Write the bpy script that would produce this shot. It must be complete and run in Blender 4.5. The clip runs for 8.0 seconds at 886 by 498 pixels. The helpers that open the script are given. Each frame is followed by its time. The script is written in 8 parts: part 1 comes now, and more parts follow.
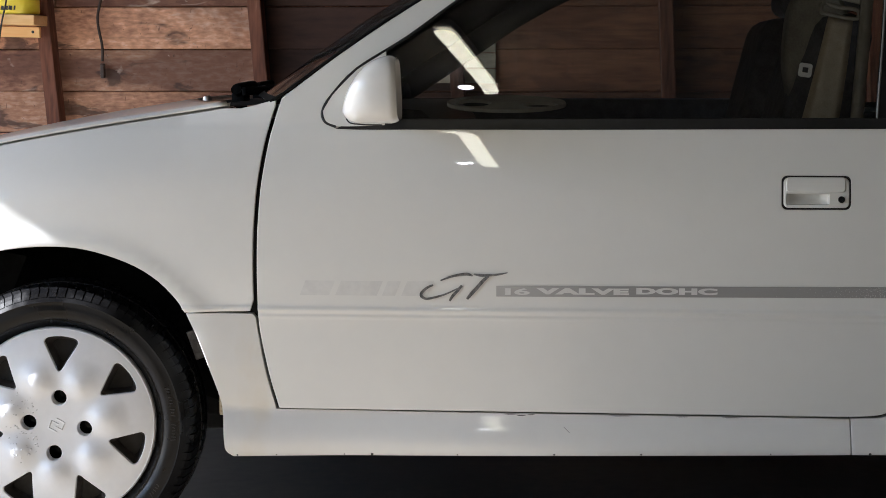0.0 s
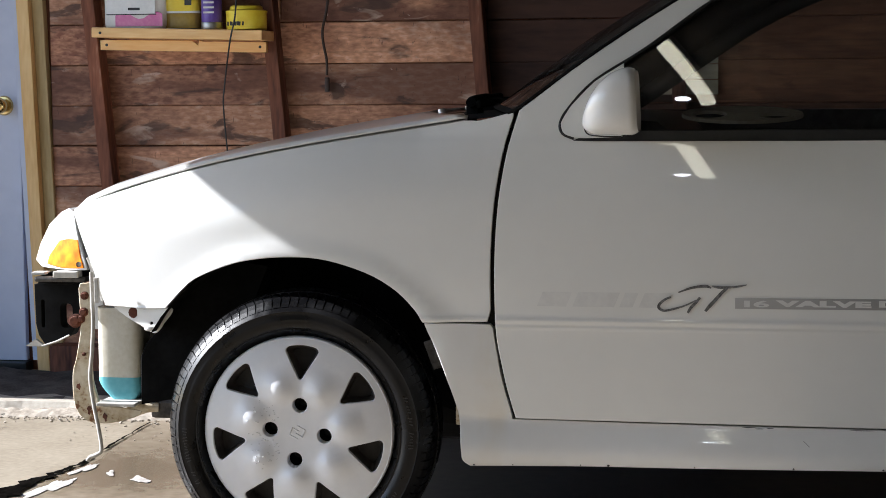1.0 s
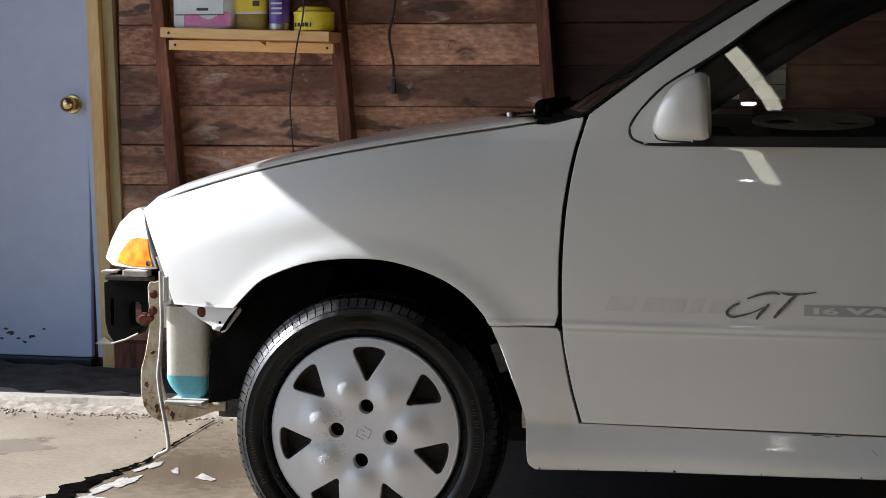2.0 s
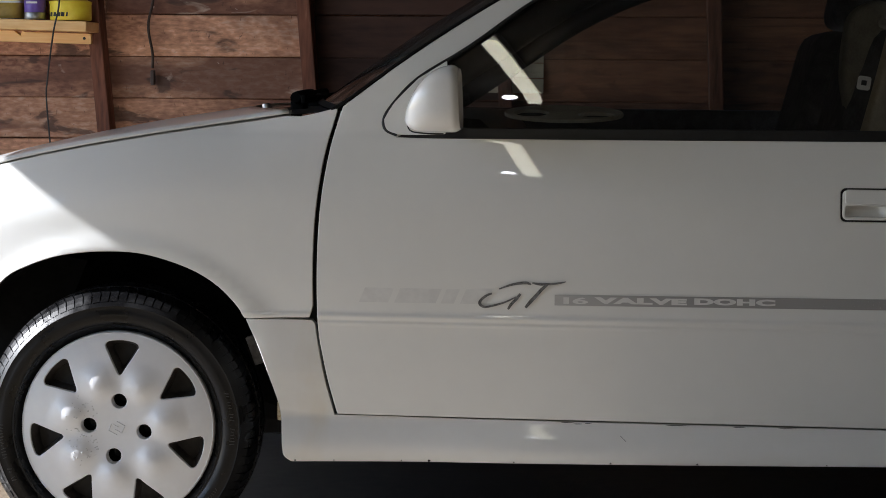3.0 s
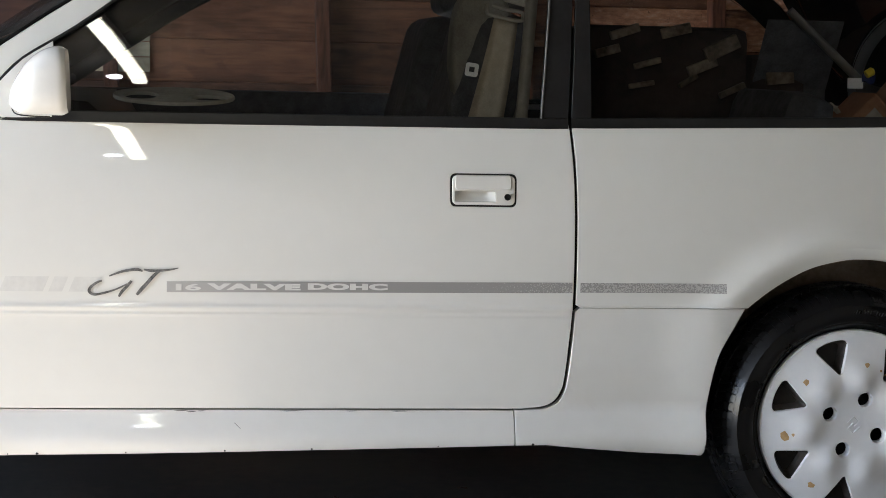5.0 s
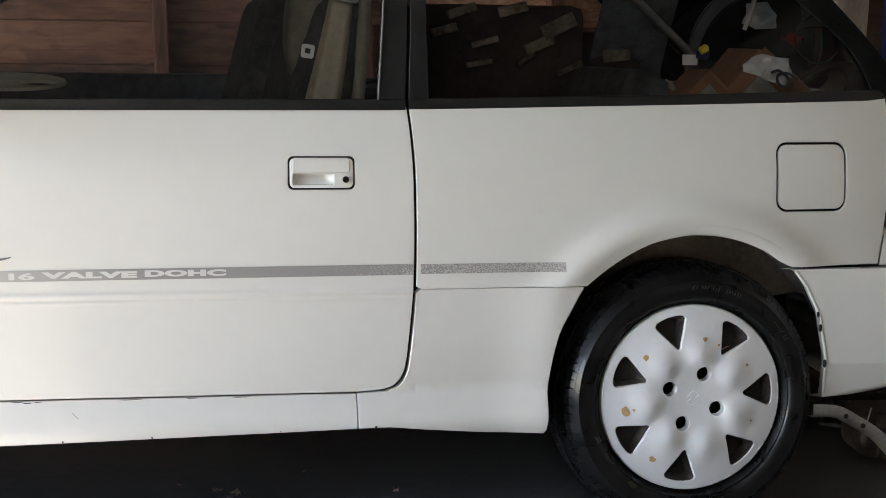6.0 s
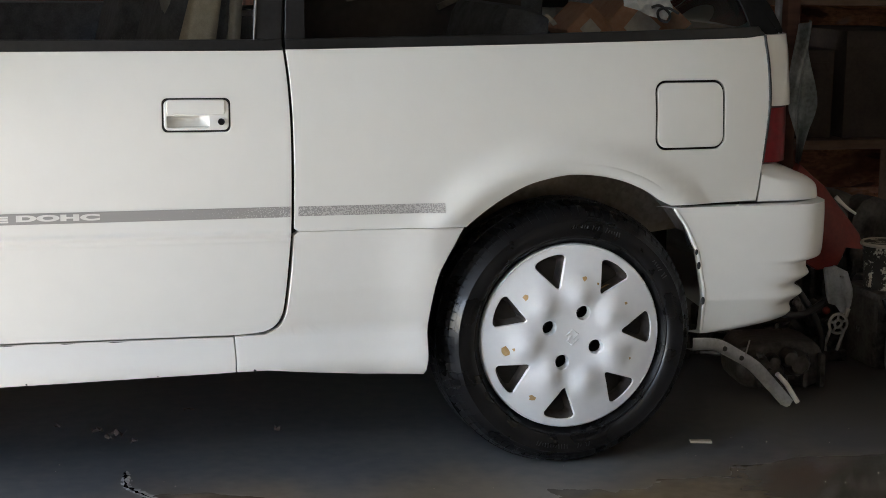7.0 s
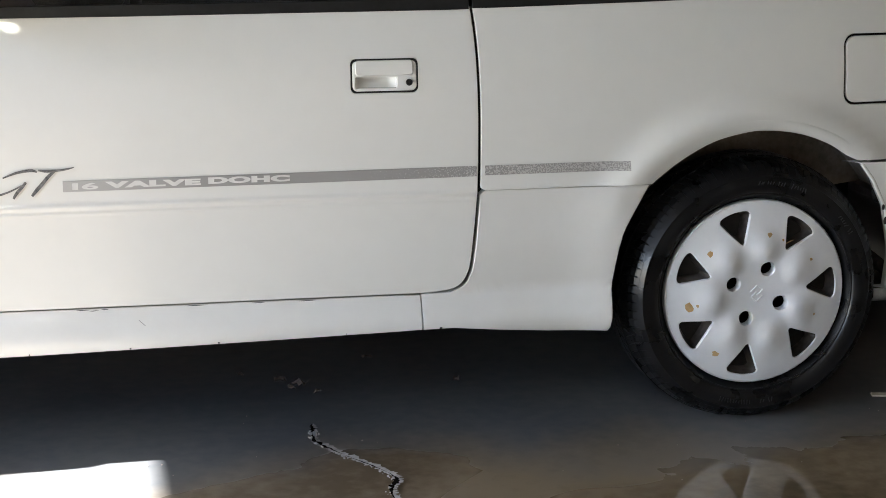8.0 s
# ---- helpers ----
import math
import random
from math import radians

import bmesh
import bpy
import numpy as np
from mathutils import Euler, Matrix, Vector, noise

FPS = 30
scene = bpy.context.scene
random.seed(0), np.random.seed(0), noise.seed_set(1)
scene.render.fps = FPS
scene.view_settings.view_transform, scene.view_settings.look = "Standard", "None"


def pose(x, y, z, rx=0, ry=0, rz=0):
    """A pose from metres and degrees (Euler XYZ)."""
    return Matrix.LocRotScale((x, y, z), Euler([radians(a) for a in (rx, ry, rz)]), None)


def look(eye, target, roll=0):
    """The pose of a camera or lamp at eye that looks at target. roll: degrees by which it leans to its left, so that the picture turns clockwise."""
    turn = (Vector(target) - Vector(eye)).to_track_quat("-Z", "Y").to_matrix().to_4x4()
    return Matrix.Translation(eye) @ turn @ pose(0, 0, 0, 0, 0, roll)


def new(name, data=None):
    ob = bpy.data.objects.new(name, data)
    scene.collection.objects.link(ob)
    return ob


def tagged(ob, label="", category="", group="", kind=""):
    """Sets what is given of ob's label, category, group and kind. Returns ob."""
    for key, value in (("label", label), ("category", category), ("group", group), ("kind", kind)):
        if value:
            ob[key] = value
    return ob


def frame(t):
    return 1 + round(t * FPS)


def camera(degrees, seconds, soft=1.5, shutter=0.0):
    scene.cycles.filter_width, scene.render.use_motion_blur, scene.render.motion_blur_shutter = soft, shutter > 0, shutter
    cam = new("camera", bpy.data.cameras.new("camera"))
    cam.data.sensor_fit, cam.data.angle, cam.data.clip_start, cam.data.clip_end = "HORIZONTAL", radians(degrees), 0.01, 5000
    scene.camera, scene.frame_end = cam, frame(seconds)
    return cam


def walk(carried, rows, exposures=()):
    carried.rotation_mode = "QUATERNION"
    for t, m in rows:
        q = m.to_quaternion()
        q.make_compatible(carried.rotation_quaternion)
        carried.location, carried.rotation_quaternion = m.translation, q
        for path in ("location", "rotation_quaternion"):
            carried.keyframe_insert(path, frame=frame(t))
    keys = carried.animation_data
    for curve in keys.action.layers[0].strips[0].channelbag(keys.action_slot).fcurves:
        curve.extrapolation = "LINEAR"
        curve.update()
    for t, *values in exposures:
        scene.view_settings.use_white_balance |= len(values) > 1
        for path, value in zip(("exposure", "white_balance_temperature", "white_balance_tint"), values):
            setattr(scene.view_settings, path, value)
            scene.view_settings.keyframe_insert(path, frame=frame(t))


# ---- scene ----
cam = camera(27.2, 8.0, soft=0.7)
PATH = [
    (0, (1.016, -3.537, 0.983), (0.879, -1.551, 0.788), -0.0),
    (0.5, (0.956, -3.549, 0.97), (0.676, -1.579, 0.77), 0.0),
    (1, (0.935, -3.559, 0.983), (0.587, -1.598, 0.802), -0.4),
    (1.2, (0.94, -3.551, 0.984), (0.581, -1.592, 0.802), -0.4),
    (2.3, (0.911, -3.57, 0.989), (0.493, -1.622, 0.81), 0.2),
    (2.5, (0.914, -3.57, 0.99), (0.575, -1.607, 0.809), 0.5),
    (3, (0.954, -3.565, 0.983), (0.788, -1.58, 0.798), 0.5),
    (3.5, (0.971, -3.565, 0.985), (0.92, -1.574, 0.801), 0.7),
    (4, (0.961, -3.557, 0.984), (1.037, -1.567, 0.792), 1.2),
    (4.5, (0.943, -3.548, 0.99), (1.124, -1.566, 0.79), 1.2),
    (4.7, (0.934, -3.537, 0.993), (1.151, -1.559, 0.791), 1.3),
    (5.8, (0.948, -3.533, 1.018), (1.34, -1.584, 0.794), 1.0),
    (6, (0.959, -3.52, 1.016), (1.385, -1.579, 0.785), 0.8),
    (6.5, (0.969, -3.517, 1.02), (1.461, -1.594, 0.774), 1.1),
    (6.6, (0.969, -3.517, 1.025), (1.481, -1.601, 0.769), 1.6),
    (7, (1.0, -3.492, 1.098), (1.534, -1.594, 0.759), 1.0),
    (7.2, (0.985, -3.471, 1.121), (1.519, -1.578, 0.76), 0.6),
    (7.5, (0.958, -3.455, 1.159), (1.495, -1.567, 0.774), 0.8),
    (8, (0.884, -3.439, 1.226), (1.283, -1.533, 0.77), 0.3),
]
EXPOSURES = [(0, 2.16, 5590, 12), (0.5, 1.84, 5580, 12), (1.0, 1.50, 5610, 12), (2.5, 1.08, 5620, 12), (3.0, 1.47, 5630, 12), (3.5, 2.33, 5590, 11.5), (4.5, 2.90, 5550, 11), (6, 3.26, 5550, 11), (7, 3.42, 5550, 11), (7.5, 3.36, 5550, 11), (8, 3.15, 5550, 11)]
walk(cam, [(t, look(eye, target, roll)) for t, eye, target, roll in PATH], EXPOSURES)

# ---- light: sun and sky through the open garage front, one tube and one bulb on the ceiling ----
SUN = Vector((1.0, 0.006, -0.63)).normalized()
world = bpy.data.worlds.new("sky")
scene.world = world
world.use_nodes = True
wn = world.node_tree.nodes
sky = wn.new("ShaderNodeTexSky")
sky.sky_type, sky.sun_disc = "NISHITA", False
sky.sun_elevation = math.asin(-SUN.z)
sky.sun_rotation = math.atan2(-SUN.x, -SUN.y)
world.node_tree.links.new(sky.outputs[0], wn["Background"].inputs[0])
wn["Background"].inputs[1].default_value = 0.11
sun = new("sun", bpy.data.lights.new("sun", "SUN"))
sun.data.energy, sun.data.angle, sun.data.color = 5.0, radians(0.35), (1.0, 0.93, 0.83)
sun.matrix_world = look((0, 0, 0), SUN)


# ---- materials ----
def mat(name, c1, c2=None, rough=0.5, metal=0.0, scale=8.0, fine=90.0, bump=0.1, coat=0.0, stretch=(1, 1, 1), spec=0.5, vary=0.0, rough2=None):
    """Two-scale noise between two colours, with fine relief; vary: brightness by object."""
    m = bpy.data.materials.new(name)
    m.use_nodes = True
    n, l = m.node_tree.nodes, m.node_tree.links
    b = n["Principled BSDF"]
    tc = n.new("ShaderNodeTexCoord")
    mp = n.new("ShaderNodeMapping")
    mp.inputs["Scale"].default_value = stretch
    l.new(tc.outputs["Object"], mp.inputs[0])
    n1, n2 = n.new("ShaderNodeTexNoise"), n.new("ShaderNodeTexNoise")
    n1.inputs["Scale"].default_value, n2.inputs["Scale"].default_value = scale, fine
    n1.inputs["Detail"].default_value = 6.0
    vec = mp.outputs[0]
    if vary:
        oi = n.new("ShaderNodeObjectInfo")
        add = n.new("ShaderNodeVectorMath")
        add.operation = "MULTIPLY_ADD"
        l.new(oi.outputs["Random"], add.inputs[0])
        add.inputs[1].default_value = (37.0, 23.0, 11.0)
        l.new(vec, add.inputs[2])
        vec = add.outputs[0]
    l.new(vec, n1.inputs["Vector"]), l.new(vec, n2.inputs["Vector"])
    mixf = n.new("ShaderNodeMath")
    mixf.operation = "MULTIPLY_ADD"
    mixf.inputs[1].default_value = 0.35
    l.new(n2.outputs["Fac"], mixf.inputs[0])
    mul = n.new("ShaderNodeMath")
    mul.operation = "MULTIPLY"
    mul.inputs[1].default_value = 0.65
    l.new(n1.outputs["Fac"], mul.inputs[0])
    l.new(mul.outputs[0], mixf.inputs[2])
    ramp = n.new("ShaderNodeValToRGB")
    ramp.color_ramp.elements[0].position, ramp.color_ramp.elements[1].position = 0.36, 0.64
    ramp.color_ramp.elements[0].color = (*c1, 1)
    ramp.color_ramp.elements[1].color = (*(c2 or c1), 1)
    l.new(mixf.outputs[0], ramp.inputs[0])
    out = ramp.outputs[0]
    if vary:
        hsv = n.new("ShaderNodeHueSaturation")
        mr = n.new("ShaderNodeMapRange")
        mr.inputs["To Min"].default_value, mr.inputs["To Max"].default_value = 1 - vary, 1 + vary
        l.new(oi.outputs["Random"], mr.inputs[0])
        l.new(mr.outputs[0], hsv.inputs["Value"])
        l.new(out, hsv.inputs["Color"])
        out = hsv.outputs[0]
    l.new(out, b.inputs["Base Color"])
    b.inputs["Roughness"].default_value, b.inputs["Metallic"].default_value = rough, metal
    b.inputs["Coat Weight"].default_value, b.inputs["Specular IOR Level"].default_value = coat, spec
    b.inputs["Coat Roughness"].default_value = 0.06
    if rough2 is not None:
        rr = n.new("ShaderNodeMapRange")
        rr.inputs["From Min"].default_value, rr.inputs["From Max"].default_value = 0.4, 0.6
        rr.inputs["To Min"].default_value, rr.inputs["To Max"].default_value = rough, rough2
        l.new(n1.outputs["Fac"], rr.inputs[0])
        l.new(rr.outputs[0], b.inputs["Roughness"])
    if bump:
        bp = n.new("ShaderNodeBump")
        bp.inputs["Strength"].default_value, bp.inputs["Distance"].default_value = bump, 0.004
        l.new(mixf.outputs[0], bp.inputs["Height"])
        l.new(bp.outputs[0], b.inputs["Normal"])
    return m


def glass(name, tint, rough=0.0, gloss=1.0, veil=0.02):
    """A thin pane: see-through by its tint, glossy by Fresnel."""
    m = bpy.data.materials.new(name)
    m.use_nodes = True
    n, l = m.node_tree.nodes, m.node_tree.links
    n.remove(n["Principled BSDF"])
    tr, gl, fr, mx = n.new("ShaderNodeBsdfTransparent"), n.new("ShaderNodeBsdfGlossy"), n.new("ShaderNodeFresnel"), n.new("ShaderNodeMixShader")
    tr.inputs[0].default_value = (*tint, 1)
    gl.inputs["Roughness"].default_value = rough
    gl.inputs["Color"].default_value = (gloss, gloss, gloss, 1)
    fr.inputs["IOR"].default_value = 1.52
    l.new(fr.outputs[0], mx.inputs[0]), l.new(tr.outputs[0], mx.inputs[1]), l.new(gl.outputs[0], mx.inputs[2])
    # a diffuse film that imitates a veil of reflected light on the pane
    df, film = n.new("ShaderNodeBsdfDiffuse"), n.new("ShaderNodeMixShader")
    df.inputs[0].default_value = (0.50, 0.51, 0.52, 1)
    film.inputs[0].default_value = veil
    l.new(mx.outputs[0], film.inputs[1]), l.new(df.outputs[0], film.inputs[2])
    l.new(film.outputs[0], n["Material Output"].inputs[0])
    return m


def emitter(name, colour, strength):
    m = bpy.data.materials.new(name)
    m.use_nodes = True
    b = m.node_tree.nodes["Principled BSDF"]
    b.inputs["Base Color"].default_value = (*colour, 1)
    b.inputs["Emission Color"].default_value, b.inputs["Emission Strength"].default_value = (*colour, 1), strength
    return m


PAINT = mat("white_paint", (0.765, 0.76, 0.725), (0.79, 0.785, 0.75), rough=0.38, scale=2.5, fine=25, bump=0.0, coat=0.75)
PAINT.node_tree.nodes["Principled BSDF"].inputs["Coat Roughness"].default_value = 0.02
SKIRT = mat("skirt_paint", (0.75, 0.74, 0.705), (0.78, 0.77, 0.735), rough=0.40, scale=3, fine=30, bump=0.0, coat=0.55)


def stained(m, x0, x1):
    """Brown road dirt that has run down the front end of the skirt."""
    n, l = m.node_tree.nodes, m.node_tree.links
    b = n["Principled BSDF"]
    tc, sep, no, mr, mul, th, mx, mp = (n.new("ShaderNode" + k) for k in ("TexCoord", "SeparateXYZ", "TexNoise", "MapRange", "Math", "MapRange", "Mix", "Mapping"))
    mp.inputs["Scale"].default_value = (1.5, 1.0, 0.7)
    no.inputs["Scale"].default_value, no.inputs["Detail"].default_value = 9.0, 3.0
    l.new(tc.outputs["Object"], sep.inputs[0]), l.new(tc.outputs["Object"], mp.inputs[0]), l.new(mp.outputs[0], no.inputs["Vector"])
    mr.inputs["From Min"].default_value, mr.inputs["From Max"].default_value = x1, x0 + 0.06
    l.new(sep.outputs["X"], mr.inputs[0])
    mul.operation = "MULTIPLY"
    lo, both = n.new("ShaderNodeMapRange"), n.new("ShaderNodeMath")
    lo.inputs["From Min"].default_value, lo.inputs["From Max"].default_value = x0 - 0.005, x0 + 0.085
    both.operation = "MULTIPLY"
    l.new(sep.outputs["X"], lo.inputs[0]), l.new(lo.outputs[0], both.inputs[0]), l.new(mr.outputs[0], both.inputs[1])
    l.new(both.outputs[0], mul.inputs[0]), l.new(no.outputs["Fac"], mul.inputs[1])
    th.inputs["From Min"].default_value, th.inputs["From Max"].default_value = 0.22, 0.62
    th.inputs["To Max"].default_value = 0.6
    l.new(mul.outputs[0], th.inputs[0])
    mx.data_type = "RGBA"
    mx.inputs["B"].default_value = (0.60, 0.50, 0.31, 1)
    l.new(th.outputs[0], mx.inputs["Factor"]), l.new(b.inputs["Base Color"].links[0].from_socket, mx.inputs["A"])
    l.new(mx.outputs["Result"], b.inputs["Base Color"])
    return m


STAINSKIRT = SKIRT.copy()
STAINSKIRT.name = "stained_skirt"
stained(STAINSKIRT, 0.33, 0.46)
BLACK = mat("black_trim", (0.010, 0.010, 0.0105), (0.019, 0.019, 0.020), rough=0.36, scale=12, bump=0.05, spec=0.35)
GLOSSBLACK = mat("gloss_black", (0.016, 0.016, 0.0165), (0.024, 0.024, 0.0245), rough=0.12, scale=12, bump=0.0, spec=0.4)
RUBBER = mat("tyre_rubber", (0.0035, 0.0035, 0.004), (0.008, 0.008, 0.009), rough=0.24, scale=18, fine=260, bump=0.08, rough2=0.46, spec=0.33)
MATTBLACK = mat("matt_black_plastic", (0.005, 0.005, 0.005), (0.012, 0.012, 0.012), rough=0.9, scale=14, bump=0.1, spec=0.08)
BLUESTEEL = mat("pressed_steel", (0.40, 0.405, 0.42), (0.62, 0.625, 0.635), rough=0.4, metal=0.2, scale=16, fine=120, bump=0.15)
UNDER = mat("underbody", (0.005, 0.005, 0.005), (0.018, 0.016, 0.014), rough=0.85, scale=9, bump=0.4)
# raised tone stands in for light falling inside the rear wheel well
WELL = mat("wheel_well", (0.16, 0.13, 0.10), (0.34, 0.29, 0.235), rough=0.85, scale=7, bump=0.4)
COVER = mat("wheel_cover_silver", (0.80, 0.81, 0.835), (0.85, 0.86, 0.88), rough=0.36, metal=0.12, scale=9, fine=60, bump=0.02)
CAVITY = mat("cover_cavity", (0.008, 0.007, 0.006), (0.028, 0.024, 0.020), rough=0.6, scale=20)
STEEL = mat("steel", (0.35, 0.34, 0.33), (0.55, 0.54, 0.52), rough=0.4, metal=0.9, scale=14, bump=0.1)
GREYPRIMER = mat("weathered_bracket", (0.38, 0.36, 0.32), (0.60, 0.58, 0.53), rough=0.65, scale=18, bump=0.2)
DECAL = mat("grey_decal", (0.30, 0.295, 0.285), (0.36, 0.35, 0.34), rough=0.5, scale=30, bump=0.0)
GHOST = mat("faded_decal", (0.665, 0.66, 0.635), (0.745, 0.74, 0.71), rough=0.38, scale=24, bump=0.0, coat=0.7)
LETTER = mat("letter_white", (0.66, 0.65, 0.63), (0.74, 0.73, 0.70), rough=0.45, scale=60, bump=0.0)
SCRIPT = mat("script_dark", (0.045, 0.045, 0.045), (0.24, 0.235, 0.23), rough=0.5, scale=90, fine=400, bump=0.0)
DOORGLASS = glass("door_glass", (0.80, 0.81, 0.79), veil=0.010)
REARGLASS = glass("rear_glass", (0.88, 0.88, 0.87), gloss=0.5, veil=0.002)
WINDSHIELD = glass("windshield_glass", (0.40, 0.42, 0.41), rough=0.02, gloss=0.45)
AMBER = mat("amber_lens", (0.62, 0.12, 0.0003), (0.92, 0.34, 0.0008), rough=0.5, scale=26, fine=60, bump=0.0, spec=0.12)
LAMPWHITE = mat("clear_lens", (0.72, 0.72, 0.70), (0.82, 0.82, 0.80), rough=0.2, scale=20, bump=0.0, coat=0.6)
REDLENS = mat("red_lens", (0.10, 0.002, 0.005), (0.20, 0.004, 0.010), rough=0.3, scale=20, bump=0.0, coat=0.08, spec=0.15)
BEIGE = mat("beige_trim", (0.22, 0.195, 0.155), (0.30, 0.27, 0.22), rough=0.7, scale=20, bump=0.1)
CLOTH = mat("dark_cloth", (0.040, 0.041, 0.046), (0.085, 0.085, 0.090), rough=0.95, scale=30, fine=200, bump=0.3)
OLIVECLOTH = mat("olive_cloth", (0.17, 0.155, 0.125), (0.26, 0.24, 0.195), rough=0.95, scale=24, fine=220, bump=0.3)
STRAP = mat("belt_webbing", (0.33, 0.27, 0.185), (0.42, 0.35, 0.25), rough=0.8, scale=60, fine=300, bump=0.2)
PLASTIC = mat("white_plastic", (0.70, 0.69, 0.65), (0.80, 0.79, 0.76), rough=0.4, scale=10, bump=0.02)
PLANK = mat("old_plank", (0.215, 0.083, 0.045), (0.60, 0.305, 0.172), rough=0.62, scale=2.4, fine=70, bump=0.7, stretch=(0.5, 1, 1.25), vary=0.26)
_pr = [e for e in PLANK.node_tree.nodes if e.bl_idname == "ShaderNodeValToRGB"][0].color_ramp
_pr.elements[0].position, _pr.elements[1].position = 0.36, 0.54
_pr.elements.new(0.68).color = (0.86, 0.60, 0.44, 1)


def weathered(m, dark, grain, bleach=0.0):
    """Long dark grain lines and soft water stains over an old board."""
    n, l = m.node_tree.nodes, m.node_tree.links
    b = n["Principled BSDF"]
    tc, oi, off = n.new("ShaderNodeTexCoord"), n.new("ShaderNodeObjectInfo"), n.new("ShaderNodeVectorMath")
    off.operation = "MULTIPLY_ADD"
    off.inputs[1].default_value = (19.0, 7.0, 29.0)
    l.new(oi.outputs["Random"], off.inputs[0]), l.new(tc.outputs["Object"], off.inputs[2])
    ink, lime, rust = (0.040, 0.016, 0.009, 1), (0.62, 0.47, 0.37, 1), (0.105, 0.034, 0.016, 1)
    for scale, noise, lo, hi, depth, tint in (((0.9, 1, 34), 3.0, 0.54, 0.72, grain, ink), ((0.8, 1, 2.6), 1.9, 0.50, 0.60, dark, rust), ((1.3, 1, 4.5), 3.4, 0.58, 0.63, dark, ink),
                                              ((1.5, 1, 4.0), 4.1, 0.63, 0.70, bleach, lime), ((14, 1, 5), 9.0, 0.66, 0.72, 0.6, ink), ((5, 1, 12), 7.0, 0.72, 0.75, bleach, lime)):
        mp, no, mr, mx = (n.new("ShaderNode" + k) for k in ("Mapping", "TexNoise", "MapRange", "Mix"))
        mp.inputs["Scale"].default_value = scale
        no.inputs["Scale"].default_value, no.inputs["Detail"].default_value, no.inputs["Distortion"].default_value = noise, 5.0, 0.6
        mr.inputs["From Min"].default_value, mr.inputs["From Max"].default_value, mr.inputs["To Max"].default_value = lo, hi, depth
        l.new(off.outputs[0], mp.inputs[0]), l.new(mp.outputs[0], no.inputs["Vector"]), l.new(no.outputs["Fac"], mr.inputs[0])
        mx.data_type = "RGBA"
        mx.inputs["B"].default_value = tint
        l.new(mr.outputs[0], mx.inputs["Factor"]), l.new(b.inputs["Base Color"].links[0].from_socket, mx.inputs["A"])
        l.new(mx.outputs["Result"], b.inputs["Base Color"])


weathered(PLANK, 0.75, 0.22, 0.6)
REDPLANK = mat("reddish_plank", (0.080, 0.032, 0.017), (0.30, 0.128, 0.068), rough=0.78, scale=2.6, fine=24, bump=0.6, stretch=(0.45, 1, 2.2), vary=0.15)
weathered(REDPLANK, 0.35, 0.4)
DIMPLANK = mat("dark_plank", (0.030, 0.014, 0.010), (0.090, 0.042, 0.028), rough=0.85, scale=3.0, fine=22, bump=0.6, stretch=(0.55, 1, 2.6), vary=0.25)
RACKWOOD = mat("rack_wood", (0.060, 0.035, 0.022), (0.14, 0.088, 0.058), rough=0.8, scale=4, fine=40, bump=0.3, stretch=(0.5, 2, 2), vary=0.2)
CREAM = mat("cream_painted_metal", (0.50, 0.40, 0.25), (0.68, 0.61, 0.46), rough=0.7, scale=26, fine=120, bump=0.3)
_cr = [e for e in CREAM.node_tree.nodes if e.bl_idname == "ShaderNodeValToRGB"][0].color_ramp
_cr.elements[0].position, _cr.elements[1].position = 0.41, 0.58
_cr.elements.new(0.36).color = (0.20, 0.085, 0.03, 1)
MIRRORPAINT = mat("mirror_paint", (0.74, 0.735, 0.71), (0.78, 0.775, 0.75), rough=0.3, scale=14, fine=80, bump=0.0, coat=1.0)
MIRRORPAINT.node_tree.nodes["Principled BSDF"].inputs["Coat Roughness"].default_value = 0.02
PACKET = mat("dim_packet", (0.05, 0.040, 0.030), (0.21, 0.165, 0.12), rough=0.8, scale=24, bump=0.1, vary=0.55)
# dark brown holds the boot's dimness and the glass's brown haze
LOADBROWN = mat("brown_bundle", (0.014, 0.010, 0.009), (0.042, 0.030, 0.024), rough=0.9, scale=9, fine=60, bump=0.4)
# cardboard darkened to put the gloom at the rack into its colour
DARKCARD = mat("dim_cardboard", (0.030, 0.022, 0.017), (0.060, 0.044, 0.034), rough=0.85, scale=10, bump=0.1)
STUD = mat("old_stud", (0.055, 0.018, 0.010), (0.28, 0.105, 0.056), rough=0.8, scale=4, fine=30, bump=0.5, stretch=(3, 3, 0.4), vary=0.2)
PINE = mat("pine", (0.80, 0.46, 0.17), (0.92, 0.63, 0.29), rough=0.6, scale=4, fine=40, bump=0.15, stretch=(0.4, 3, 3), vary=0.08)
_sr = [e for e in STUD.node_tree.nodes if e.bl_idname == "ShaderNodeValToRGB"][0].color_ramp
_sr.elements.new(0.74).color = (0.50, 0.30, 0.20, 1)
TRIMWOOD = mat("door_casing", (0.74, 0.46, 0.17), (0.90, 0.63, 0.29), rough=0.6, scale=4, fine=40, bump=0.15, stretch=(3, 3, 0.4))
# darker copy of the casing wood, painted for its shaded side
SHADETRIM = mat("old_casing", (0.36, 0.26, 0.11), (0.52, 0.40, 0.20), rough=0.7, scale=4, fine=40, bump=0.2, stretch=(3, 3, 0.4))
GREYDOOR = mat("grey_door_paint", (0.56, 0.60, 0.74), (0.63, 0.67, 0.81), rough=0.5, scale=2, fine=20, bump=0.05)
BRASS = mat("brass", (0.62, 0.42, 0.14), (0.78, 0.58, 0.26), rough=0.22, metal=1.0, scale=30, bump=0.0)
